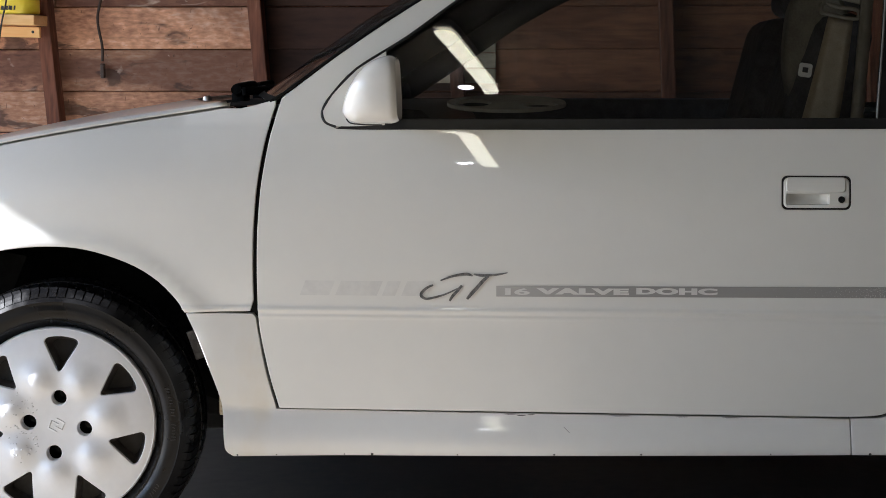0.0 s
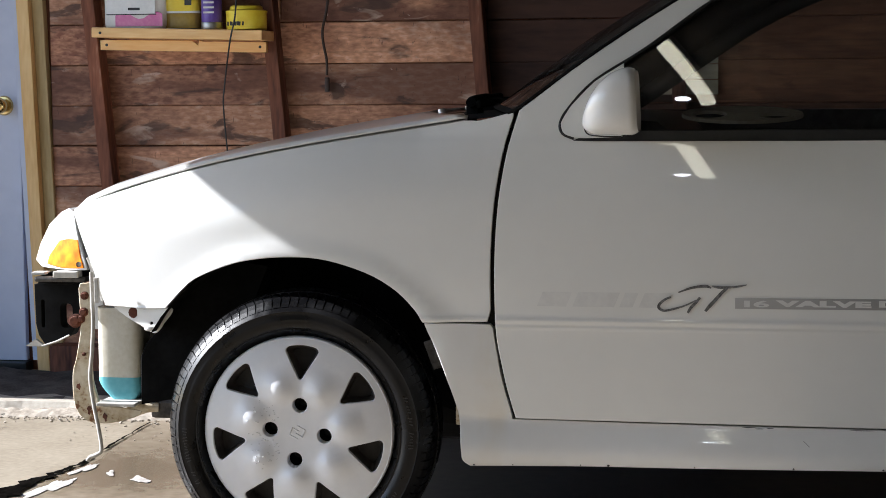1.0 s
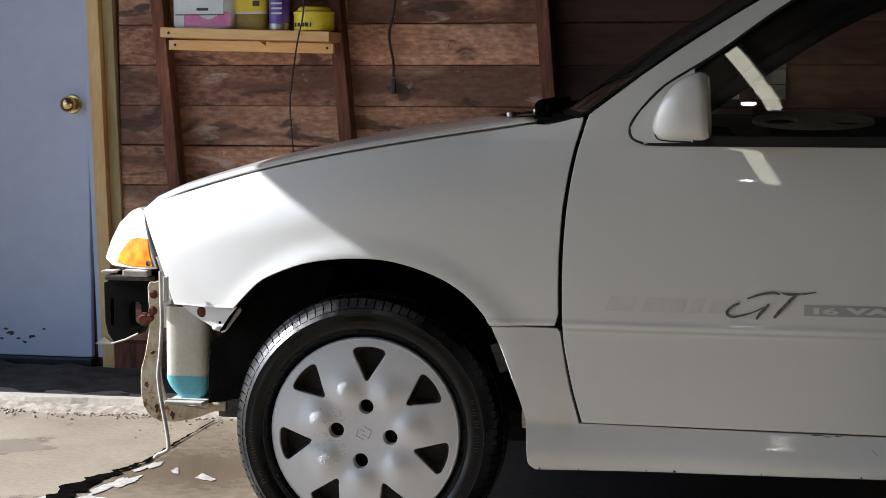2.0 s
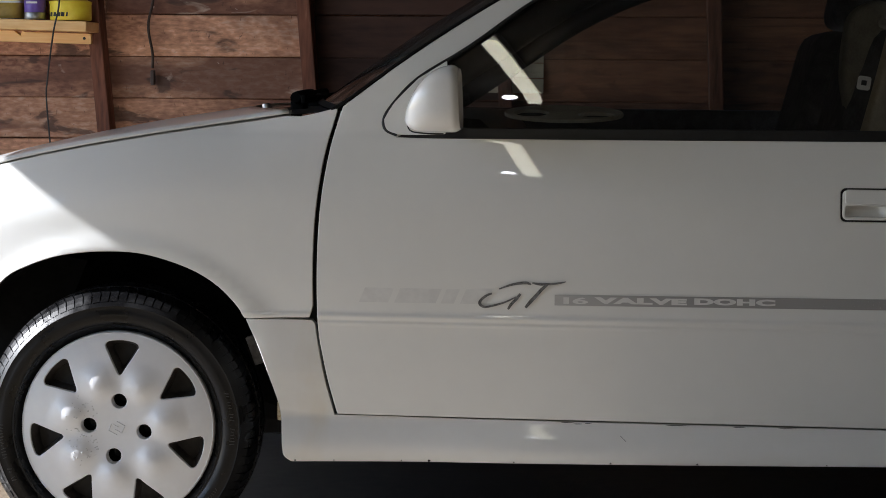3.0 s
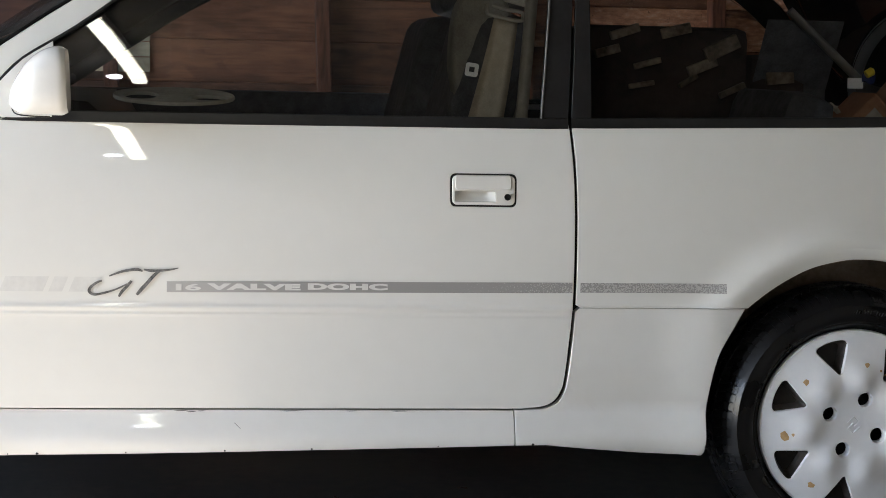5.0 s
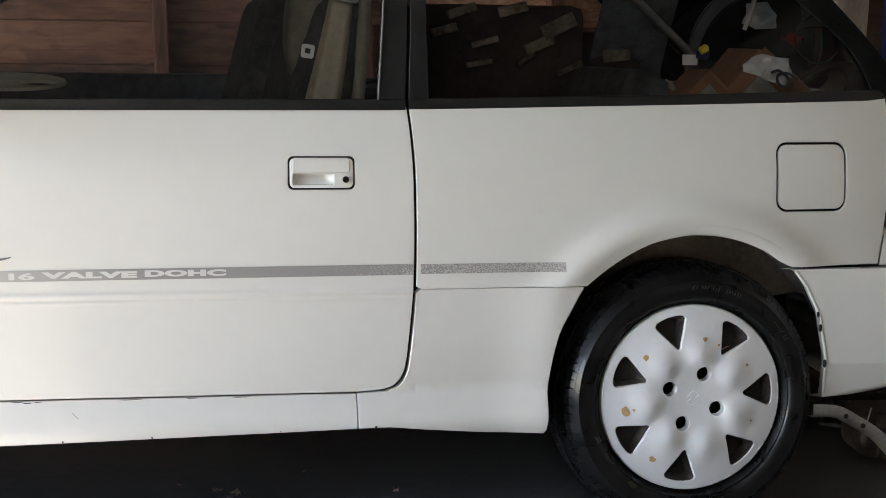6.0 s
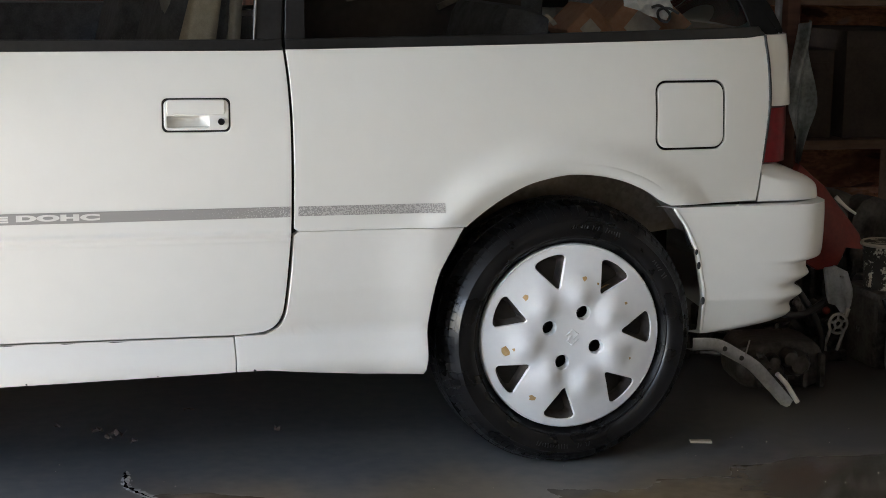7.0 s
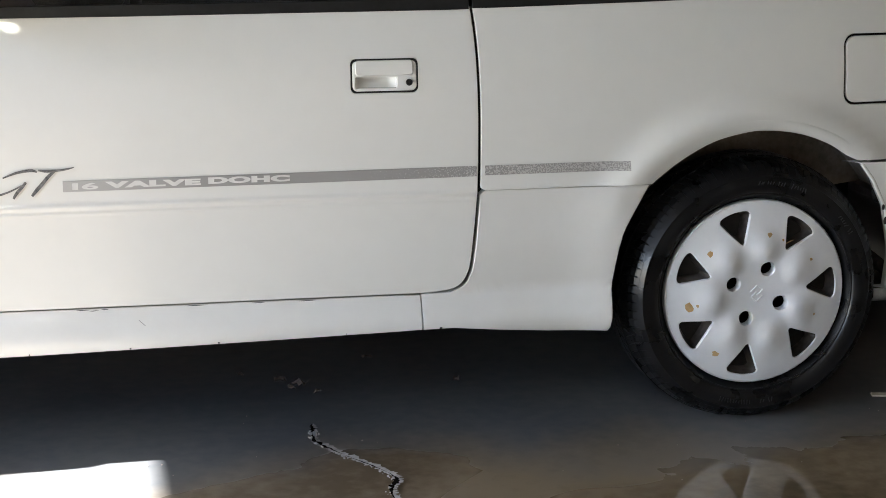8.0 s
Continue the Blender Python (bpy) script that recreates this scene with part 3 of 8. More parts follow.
structure("floor", box(FRONT - 0.3, NEAR - 0.2, -0.12, REAR + 0.2, BACK + 0.2, 0.0), DAMPSHADED, "worn damp concrete garage floor with stains, its shade partly in the colour", "floor")
structure("ground", grid(24, 24, lambda u, v: (-600 + 1200 * u, -600 + 1200 * v, -0.06)), ASPHALT, "pale concrete driveway outside the open garage", "ground")
structure("ceiling", box(FRONT - 0.1, NEAR - 0.1, TOP, REAR + 0.1, BACK + 0.14, TOP + 0.1), CEILING, "dark board ceiling of the garage", "ceiling")
wall_north = structure("wall_north", box(FRONT - 0.1, BACK, 0.0, REAR + 0.1, BACK + 0.1, TOP), STUD, "old brown plank wall with exposed studs", "wall")
# out of view; its tone is set to bounce fill light onto the car
structure("wall_south", box(FRONT - 0.1, NEAR - 0.1, 0.0, REAR + 0.1, NEAR, TOP), DRYWALL, "unseen garage side wall, toned to bounce fill light", "wall")
structure("wall_east", box(REAR, NEAR, 0.0, REAR + 0.1, BACK, TOP), DRYWALL, "dark rear wall of the garage", "wall")
# front wall: a wide door opening with a header
OPEN0, OPEN1, HEAD = -3.9, 1.70, 2.318
fw = box(FRONT - 0.1, OPEN1, 0.0, FRONT, BACK, TOP)
box(FRONT - 0.1, NEAR, 0.0, FRONT, OPEN0, TOP, bm=fw)
box(FRONT - 0.1, OPEN0, HEAD, FRONT, OPEN1, TOP, bm=fw)
structure("wall_west", fw, DRYWALL, "garage front wall round the open door", "wall")


# ---- the car: side surface and outlines ----
car = thing("car", (1.13, 0.8, 0.0), "white three-door hatchback with grey side stripe and no front bumper", "car")
WIDTH = 1.60
HUBZ, AXF, AXR = 0.281, 0.0, 2.265
_slopes = [(0.10, -0.40), (0.20, -0.18), (0.31, -0.09), (0.42, -0.05), (0.60, -0.02), (0.68, 0.0), (0.74, 0.09), (0.785, 0.238), (0.81, 0.257), (0.859, 0.277), (0.868, 0.375), (0.874, 0.375), (0.882, 0.20), (0.89, 0.20), (0.945, 0.205), (1.064, 0.252), (1.2, 0.32), (1.3, 0.50), (1.4, 0.9)]
_zs = np.linspace(0.10, 1.40, 1301)
_ys = np.cumsum(np.convolve(np.pad(np.interp(_zs, *zip(*_slopes)), 2, "edge"), np.ones(5) / 5, "valid")) * 0.001
_ys = _ys - np.interp(0.68, _zs, _ys) - 0.0036 * np.exp(-(((_zs - 0.514) / 0.0055) ** 2)) - 0.0016 * np.exp(-(((_zs - 0.500) / 0.0035) ** 2))


def _prof(z):
    return float(np.interp(z, _zs, _ys))


_plan = smooth_table([(-0.75, 0.19), (-0.5, 0.100), (-0.35, 0.058), (-0.2, 0.030), (-0.05, 0.012), (0.1, 0.003), (0.5, 0.0), (1.6, 0.0), (1.9, 0.003), (2.2, 0.012), (2.5, 0.032), (2.7, 0.058), (3.0, 0.14)], -0.75, 3.0, 500, 0.08)
HOODLINE = [(-0.5197, 0.7175), (-0.4798, 0.7347), (-0.3418, 0.7766), (-0.2101, 0.8113), (-0.0854, 0.8371), (0.0358, 0.8585), (0.1542, 0.8777), (0.27, 0.8948), (0.337, 0.9058)]
_hood = smooth_table([(-0.75, 0.60), *HOODLINE, (0.5, 0.925)], -0.75, 0.5, 300, 0.03)


def side(x, z):
    """How far the car's side lies inwards at a length x and a height z."""
    y = _prof(z) + _plan(x)
    for ax, top in ((AXF, 0.36), (AXR, 0.345)):
        r = math.hypot(x - ax, z - HUBZ)
        if r < 0.55 and z > 0.2:
            y -= (0.007 if ax == AXF else 0.015) * math.exp(-(((r - top - (0.000 if ax == AXF else 0.022)) / (0.027 if ax == AXF else 0.038)) ** 2)) * min(1.0, (z - 0.2) / 0.15)
    if x < 0.45:
        t = (z - (_hood(x) - 0.13)) / 0.13
        if t > 0:
            y += 0.030 * t * t * min(1.0, (0.45 - x) / 0.2)
    return y


def arc_pts(pts, n=4):
    return curve(pts, n)


DOOR_FRONT = [(0.447, 0.317), (0.431, 0.374), (0.421, 0.420), (0.411, 0.476), (0.4075, 0.533), (0.407, 0.601), (0.409, 0.668), (0.415, 0.747), (0.426, 0.825), (0.437, 0.876), (0.452, 0.926)]
FRAME_TOP = [(0.549, 1.000), (0.659, 1.076), (0.806, 1.166), (1.0, 1.262), (1.2, 1.312), (1.42, 1.328), (1.675, 1.333)]
OPENING = [(1.675, 1.305), (1.42, 1.300), (1.2, 1.284), (1.0, 1.236), (0.835, 1.145), (0.700, 1.048), (0.600, 0.985), (0.550, 0.932), (0.533, 0.902), (0.538, 0.882), (0.560, 0.872)]
DOOR_REAR = [(1.6595, 0.876), (1.6655, 0.815), (1.6692, 0.740), (1.6720, 0.640), (1.6726, 0.557), (1.6716, 0.506), (1.6677, 0.449), (1.6606, 0.372), (1.6555, 0.350), (1.6440, 0.330), (1.620, 0.3175), (1.567, 0.313)]
door_outline = arc_pts(DOOR_FRONT, 3) + arc_pts(FRAME_TOP, 3)[0:] + arc_pts(OPENING, 3) + arc_pts(DOOR_REAR, 3) + [(1.3, 0.314), (1.0, 0.315), (0.7, 0.316)]
ROWS = [0.4935, 0.4965, 0.499, 0.5015, 0.504, 0.507, 0.510, 0.5125, 0.515, 0.5175, 0.520, 0.523, 0.527] + [0.745 + 0.010 * k for k in range(12)] + [0.8575, 0.860, 0.8625, 0.865, 0.8675, 0.870]
HANDLE = (1.421, 0.714, 1.556, 0.782)
car_door = skin("front_door", door_outline, side, PAINT, car, "white car door with grey lettered stripe", holes=[rounded(*HANDLE, 0.012)], rows=ROWS)

ARCH_F = [(-0.290, 0.523), (-0.236, 0.576), (-0.194, 0.599), (-0.133, 0.621), (-0.073, 0.632), (-0.013, 0.636), (0.046, 0.634), (0.105, 0.621), (0.164, 0.599), (0.211, 0.569), (0.246, 0.533), (0.262, 0.508)]
fender_outline = ([(x - 0.0115, z) for x, z in arc_pts(DOOR_FRONT[4:], 3)][0:-1] + [(0.438, 0.921), (0.425, 0.919), (0.395, 0.911), (0.367, 0.905)]
                  + arc_pts(HOODLINE[::-1], 3) + arc_pts([(-0.5005, 0.6816), (-0.4695, 0.6184), (-0.4333, 0.5223)], 3) + [(-0.392, 0.5215), (-0.34, 0.520)] + arc_pts(ARCH_F, 3) + [(0.33, 0.5105), (0.390, 0.5115)])
skin("front_fender", fender_outline, side, PAINT, car, "white front fender, part lit by the sun", rows=ROWS[10:], step=0.02)


def arch_band(points, rise, name_label):
    """A flat raised band that follows a wheel arch outwards from its edge; rise gives its height along the way."""
    pts = arc_pts(points, 4)
    bm = bmesh.new()
    rows = []
    for i, (x, z) in enumerate(pts):
        a, b = pts[max(0, i - 1)], pts[min(len(pts) - 1, i + 1)]
        t = Vector((b[0] - a[0], b[1] - a[1])).normalized()
        nx, nz = (-t.y, t.x) if t.x > 0 else (t.y, -t.x)
        h = rise(i / (len(pts) - 1))
        row = []
        for d, k in ((-0.002, -1.4), (-0.0008, 0.2), (0.003, 0.9), (0.012, 1.0), (0.0165, 0.85), (0.0195, 0.3), (0.0215, -0.15)):
            px, pz = x + nx * d, z + nz * d
            row.append(bm.verts.new((px, side(px, pz) - 0.0038 * h * k - 0.0002, pz)))
        rows.append(row)
    for a, b in zip(rows, rows[1:]):
        for k in range(6):
            bm.faces.new((a[k], a[k + 1], b[k + 1], b[k]))
    bmesh.ops.recalc_face_normals(bm, faces=bm.faces[:])
    if sum(f.normal.y for f in bm.faces) > 0:
        bmesh.ops.reverse_faces(bm, faces=bm.faces[:])
    return part("arch_lip", bm, PAINT, car, name_label, smooth=50)


ease01 = lambda t: max(0.0, min(1.0, t)) ** 2 * (3 - 2 * max(0.0, min(1.0, t)))

_sill_z = smooth_table([(0.15, 0.06), (0.215, 0.012), (0.235, 0.0), (0.252, -0.0018), (0.264, 0.0006), (0.274, 0.0042), (0.284, 0.0082), (0.294, 0.0124), (0.304, 0.0168), (0.312, 0.0195), (0.33, 0.014), (0.4, 0.004), (0.52, 0.006)], 0.15, 0.52, 300, 0.004)


def skirt(x, z):
    y = _sill_z(z) + _plan(x)
    y += 0.008 * math.exp(-(((x - 0.57) / 0.17) ** 2)) - 0.004 * math.exp(-(((x - 0.30) / 0.055) ** 2))
    y -= 0.012 * math.exp(-(((x - 1.97) / 0.075) ** 2)) * (1 if z < 0.5 else 0.7)
    return y


SILL_FRONT = [(0.264, 0.503), (0.287, 0.455), (0.310, 0.393), (0.331, 0.325), (0.338, 0.256), (0.341, 0.231), (0.354, 0.219)]
sill_outline = (arc_pts(SILL_FRONT, 3) + [(0.6, 0.224), (1.023, 0.231), (1.3, 0.236), (1.562, 0.241), (1.561, 0.306), (1.3, 0.307), (1.0, 0.308), (0.7, 0.309)]
                + [(0.438, 0.311), (0.422, 0.372), (0.412, 0.420), (0.4025, 0.476), (0.400, 0.496), (0.394, 0.503), (0.33, 0.504)])
skin("side_skirt", sill_outline, skirt, STAINSKIRT, car, "white plastic sill skirt with scuffed lower edge", depth=0.05, rows=[0.255 + 0.006 * k for k in range(9)])
SKIRT_R = [(2.027, 0.515), (1.995, 0.463), (1.972, 0.417), (1.960, 0.359), (1.954, 0.300), (1.951, 0.226), (1.938, 0.219)]
skirt_r = (arc_pts(SKIRT_R, 3) + [(1.824, 0.224), (1.707, 0.234), (1.627, 0.242), (1.567, 0.241), (1.566, 0.306)]
           + arc_pts([(1.624, 0.308), (1.652, 0.321), (1.6655, 0.346), (1.6705, 0.372), (1.6775, 0.446), (1.6812, 0.508)], 3) + [(1.688, 0.5142)])
skin("rear_skirt", skirt_r, skirt, SKIRT, car, "white rear skirt ahead of the wheel", depth=0.05, rows=[0.255 + 0.006 * k for k in range(9)])

ARCH_R = [(2.483, 0.549), (2.457, 0.561), (2.418, 0.585), (2.367, 0.605), (2.317, 0.616), (2.268, 0.620), (2.231, 0.618), (2.170, 0.605), (2.123, 0.584), (2.076, 0.555), (2.030, 0.5195)]
FUEL = (2.443, 0.661, 2.610, 0.808)
quarter_outline = ([(1.690, 0.5185), (1.6815, 0.523)] + [(x + 0.0088, z) for x, z in arc_pts(DOOR_REAR[:5], 3)[::-1]] + [(1.9, 0.881), (2.2, 0.887), (2.5, 0.893), (2.712, 0.897)]
                   + arc_pts([(2.716, 0.895), (2.720, 0.84), (2.719, 0.765), (2.712, 0.70), (2.704, 0.63), (2.693, 0.549)], 3) + [(2.6, 0.549)] + arc_pts(ARCH_R, 3))
skin("quarter_panel", quarter_outline, side, PAINT, car, "white rear quarter panel", holes=[rounded(*FUEL, 0.026)], rows=ROWS[10:], step=0.02)
fuel = skin("fuel_flap", rounded(FUEL[0] + 0.008, FUEL[1] + 0.008, FUEL[2] - 0.008, FUEL[3] - 0.008, 0.020), side, PAINT, car, "square white fuel flap")


arch_band(ARCH_R[1:], lambda u: 0.62 * ease01(u / 0.12) * ease01((0.70 - u) / 0.5), "rolled white arch lip")


# inner shell behind the panel gaps, floor pan and wheel wells
def inner(x, z):
    return side(x, z) + 0.022


shell = [(0.40, 0.25), (1.95, 0.25), (1.95, 0.40), (2.00, 0.52), (2.10, 0.61), (2.265, 0.65), (2.43, 0.61), (2.52, 0.53), (2.55, 0.45), (2.66, 0.45), (2.67, 0.87), (1.70, 0.865), (0.47, 0.86), (0.30, 0.87), (-0.38, 0.72), (-0.38, 0.56), (-0.25, 0.60),
         (-0.13, 0.65), (0.0, 0.66), (0.13, 0.645), (0.24, 0.58), (0.30, 0.50), (0.35, 0.40)]
skin("inner_shell", shell, inner, UNDER, car, "dark inner body", depth=0.02)
part("floor_pan", box(0.36, 0.10, 0.212, 1.93, 1.50, 0.27, 0.02), MATTBLACK, car, "matt black underbody")
part("engine_block", box(-0.35, 0.34, 0.20, 0.40, 1.26, 0.62, 0.04), UNDER, car, "dark engine bay")
part("boot_floor", box(1.90, 0.34, 0.24, 2.62, 1.26, 0.60, 0.04), UNDER, car, "dark boot floor")
for ax, top in ((AXF, 0.37), (AXR, 0.36)):
    a0, span = (-0.12, 2.72) if ax == AXF else (0.55, 2.3)
    for y0, y1 in ((0.03, 0.33 if ax == AXF else 0.205), (1.57, 1.27)):
        liner = grid(24, 1, lambda u, v: (ax + top * math.cos(span * u + a0), y0 + (y1 - y0) * v, HUBZ + top * math.sin(span * u + a0)))
        disc = [liner.verts.new((ax + top * math.cos(span * k / 24 + a0), y1, HUBZ + top * math.sin(span * k / 24 + a0))) for k in range(25)]
        liner.faces.new(disc)
        part("wheel_well_liner", liner, WELL if ax == AXR else MATTBLACK, car, "wheel well lining, paled to look lit" if ax == AXR else "black wheel well")

# the far side repeats the near one, mirrored
FLIP = Matrix.Translation((0, WIDTH, 0)) @ Matrix.Diagonal((1, -1, 1, 1))
for ob in [o for o in car.children if o.name.split(".")[0] in ("front_door", "front_fender", "side_skirt", "rear_skirt", "quarter_panel", "fuel_flap", "inner_shell")]:
    part(ob.name.split(".")[0], ob.data, None, car, ob["label"] if "label" in ob else "", m=FLIP)


# hood, windshield, roof, hatch
def hood_front(y):
    s = (y - WIDTH / 2) / (WIDTH / 2 - 0.07)
    return -0.528 - 0.12 * (1 - s * s)


def hood_rear(y):
    s = (y - WIDTH / 2) / (WIDTH / 2 - 0.07)
    return 0.345 - 0.16 * (1 - abs(s) ** 3)


def hood_at(u, v):
    y = 0.075 + (WIDTH - 0.15) * v
    xf, xr = hood_front(y), hood_rear(y)
    x = xf + (xr - xf) * u
    # keep the outermost line on the fender's edge
    xe = -0.515 + 0.855 * u
    k = min(1.0, min(v, 1 - v) / 0.04)
    x = xe + (x - xe) * k
    inset = side(xe, _hood(xe)) + 0.003
    y = inset + (WIDTH - 2 * inset) * v
    d = min(y - inset, WIDTH - inset - y)
    rise = 0.010 + 0.014 * (1 - (2 * v - 1) ** 2) + 0.004 * min(1.0, d / 0.02)
    nose = max(0.0, (0.05 - u) / 0.05) * 0.02
    ref = min(max(xe, -0.515), 0.340)
    ease = min(1.0, max(0.0, (u - 0.15) / 0.7))
    drop = (x - ref) * 0.28 * (1 - 0.5 * ease * ease * (3 - 2 * ease))
    return (x, y, _hood(ref) + 0.001 + rise * (1 - 0.55 * max(0, 1 - u / 0.12)) + drop * 0.6 - nose * 0.7)


part("hood", grid(40, 48, hood_at, thick=0.005, way=(0, 0, -1)), PAINT, car, "white hood, sunlit at the nose", smooth=40)


def shield_at(u, v):
    x, z = [np.interp(u, np.linspace(0, 1, len(SHIELD)), [p[k] for p in SHIELD]) for k in (0, 1)]
    y0 = side(x, z) + 0.006
    s = 2 * v - 1
    return (x - 0.115 * (1 - s * s) + 0.004, y0 + (WIDTH - 2 * y0) * v, z + 0.012 * (1 - s * s))


SHIELD = [(0.425, 0.918), (0.452, 0.934), (0.549, 1.006), (0.659, 1.082), (0.806, 1.172), (1.0, 1.268)]
part("windshield", grid(20, 24, shield_at), WINDSHIELD, car, "dark windshield glass", smooth=60).visible_shadow = False
part("windshield_frit", grid(4, 24, lambda u, v: tuple(Vector(shield_at(u * 0.10, v)) + Vector((-0.002, 0, 0.003)))), MATTBLACK, car, "black painted lower band of the windshield", smooth=60)
part("windshield_seal", tube([(p.x, p.y, p.z) for p in [Vector(shield_at(u / 20, 0.0)) + Vector((-0.002, -0.003, 0.002)) for u in range(21)]], 0.0035), MATTBLACK, car, "black rubber seal", smooth=60)


def roof_at(u, v):
    x = 1.0 + 1.5 * u
    z0 = np.interp(x, [1.0, 1.2, 1.42, 1.7, 2.1, 2.3, 2.5], [1.264, 1.314, 1.330, 1.335, 1.315, 1.285, 1.235])
    y0 = side(min(x, 2.0), z0)
    s = 2 * v - 1
    return (x - (0.11 * (1 - s * s) if u < 0.02 else 0.11 * (1 - s * s) * (1 - u)), y0 + (WIDTH - 2 * y0) * v, z0 + 0.045 * (1 - s * s))


part("roof", grid(24, 20, roof_at, thick=0.02, way=(0, 0, -1)), PAINT, car, "white roof panel", smooth=40)


def hatch_glass_at(u, v):
    x = 2.5 + 0.25 * u
    z = 1.235 - 0.335 * u
    y0 = np.interp(u, [0, 1], [0.19, 0.10])
    s = 2 * v - 1
    return (x + 0.06 * (1 - s * s), y0 + (WIDTH - 2 * y0) * v, z + 0.03 * (1 - u) * (1 - s * s))


part("hatch_window", grid(12, 16, hatch_glass_at), REARGLASS, car, "dark hatch window", smooth=60).visible_shadow = False


# corner-wrapping pieces at the tail
def tail_path(s, x0, corner, depth, y0):
    """A line along the side from x0, round the corner to the car's middle; s from 0 to 1."""
    pts = [(x0, y0), (corner - 0.10, y0 + 0.004), (corner - 0.045, y0 + 0.022), (corner - 0.012, y0 + 0.06), (corner, y0 + 0.12), (corner + depth * 0.6, y0 + 0.36), (corner + depth, WIDTH / 2)]
    line = curve(pts, 8)
    lens = np.r_[0, np.cumsum([math.dist(a, b) for a, b in zip(line, line[1:])])]
    return tuple(float(np.interp(s * lens[-1], lens, [p[k] for p in line])) for k in (0, 1))


def wrap(zlo, zhi, x0_of, corner_of, depth, y0_of, nz, ns=56, thick=0.012):
    """A sheet that follows tail_path at every height, on both sides of the car."""
    bm = bmesh.new()
    for flip in (False, True):
        rows = []
        for j in range(nz + 1):
            z = zlo + (zhi - zlo) * j / nz
            row = []
            for i in range(ns + 1):
                s = (i / ns) ** 1.7
                x, y = tail_path(s, x0_of(z), corner_of(z), depth, y0_of(z))
                row.append(bm.verts.new((x, WIDTH - y if flip else y, z)))
            rows.append(row)
        for a, b in zip(rows, rows[1:]):
            for i in range(ns):
                q = (a[i], a[i + 1], b[i + 1], b[i])
                bm.faces.new(q[::-1] if flip else q)
        for row in (rows[0], rows[-1]):
            mid = [bm.verts.new((v.co.x - 0.03, v.co.y + (-0.03 if flip else 0.03), v.co.z)) for v in row]
            for i in range(ns):
                q = (row[i], mid[i], mid[i + 1], row[i + 1])
                bm.faces.new(q if (row is rows[0]) != flip else q[::-1])
        first = [r[0] for r in rows]
        back = [bm.verts.new(v.co + Vector((0.004, -thick * 2.5 if flip else thick * 2.5, 0))) for v in first]
        for i in range(nz):
            q = (first[i], first[i + 1], back[i + 1], back[i])
            bm.faces.new(q[::-1] if flip else q)
    bmesh.ops.remove_doubles(bm, verts=bm.verts[:], dist=1e-4)
    bmesh.ops.recalc_face_normals(bm, faces=bm.faces[:])
    return bm


BUMP_EDGE = [(0.272, 2.570), (0.36, 2.565), (0.445, 2.548), (0.505, 2.518), (0.545, 2.487)]
_bumpx = smooth_table([(0.255, 2.62), (0.264, 2.68), (0.272, 2.735), (0.282, 2.785), (0.292, 2.812), (0.300, 2.818), (0.310, 2.812), (0.322, 2.811), (0.332, 2.824), (0.342, 2.838), (0.349, 2.832), (0.356, 2.818), (0.366, 2.818), (0.374, 2.836), (0.383, 2.852), (0.391, 2.848), (0.397, 2.843), (0.4145, 2.843), (0.4185, 2.866), (0.424, 2.876), (0.44, 2.880), (0.50, 2.882), (0.543, 2.880)],
                      0.25, 0.56, 500, 0.0016)
bumper = part("rear_bumper", wrap(0.266, 0.542, lambda z: lerp_table(BUMP_EDGE, z), _bumpx, 0.06, lambda z: 0.026 + 0.02 * max(0, (0.34 - z) / 0.07), 84), SKIRT, car, "white rear bumper with ribbed corner", smooth=35)
lipb = bmesh.new()
tube([(lerp_table(BUMP_EDGE, z) + 0.002, 0.0285 + 0.02 * max(0, (0.34 - z) / 0.07), z) for z in np.linspace(0.274, 0.540, 24)], 0.0042, 10, bm=lipb)
lip_ob = part("bumper_lip", lipb, SKIRT, bumper, "rolled white lip of the bumper at the arch", smooth=60)
for z, s in ((0.447, 0.005), (0.418, 0.0065), (0.342, 0.007)):
    part("paint_chip", moved(lathe([(0, -0.4 * s), (0.6 * s, -0.3 * s), (s, 0.0), (0, 0.3 * s)], 8), Matrix.Translation((lerp_table(BUMP_EDGE, z) - 0.003, 0.0235, z)) @ Matrix.Rotation(radians(-90), 4, "X") @ Matrix.Diagonal((0.7, 1.3, 1, 1))), BLACK, lip_ob, "black chip in the lip", smooth=50)
_topx = smooth_table([(0.545, 2.882), (0.572, 2.878), (0.590, 2.855), (0.610, 2.80), (0.622, 2.775)], 0.54, 0.63, 100, 0.004)
part("bumper_top", wrap(0.5452, 0.622, lambda z: 2.6985 + 0.0095 * (z - 0.55) / 0.07, _topx, 0.06, lambda z: side(2.70, 0.57) + 0.001 + 0.3 * max(0, z - 0.60), 16), SKIRT, car, "white upper bumper step", smooth=35)
part("tail_lamp", wrap(0.627, 0.744, lambda z: 2.7095 + 0.012 * (z - 0.63) / 0.12, lambda z: 2.800, 0.03, lambda z: side(2.71, z) + 0.006, 8), REDLENS, car, "dark red tail lamp", smooth=35)
part("hatch_lower", wrap(0.748, 0.898, lambda z: lerp_table([(0.63, 2.709), (0.70, 2.7165), (0.765, 2.7235), (0.84, 2.7245), (0.895, 2.7205)], z), lambda z: 2.808 + 0.03 * (z - 0.756) - 0.1 * max(0, z - 0.87), 0.03, lambda z: side(2.71, z) + 0.003, 14), PAINT, car, "white hatch corner", smooth=35)
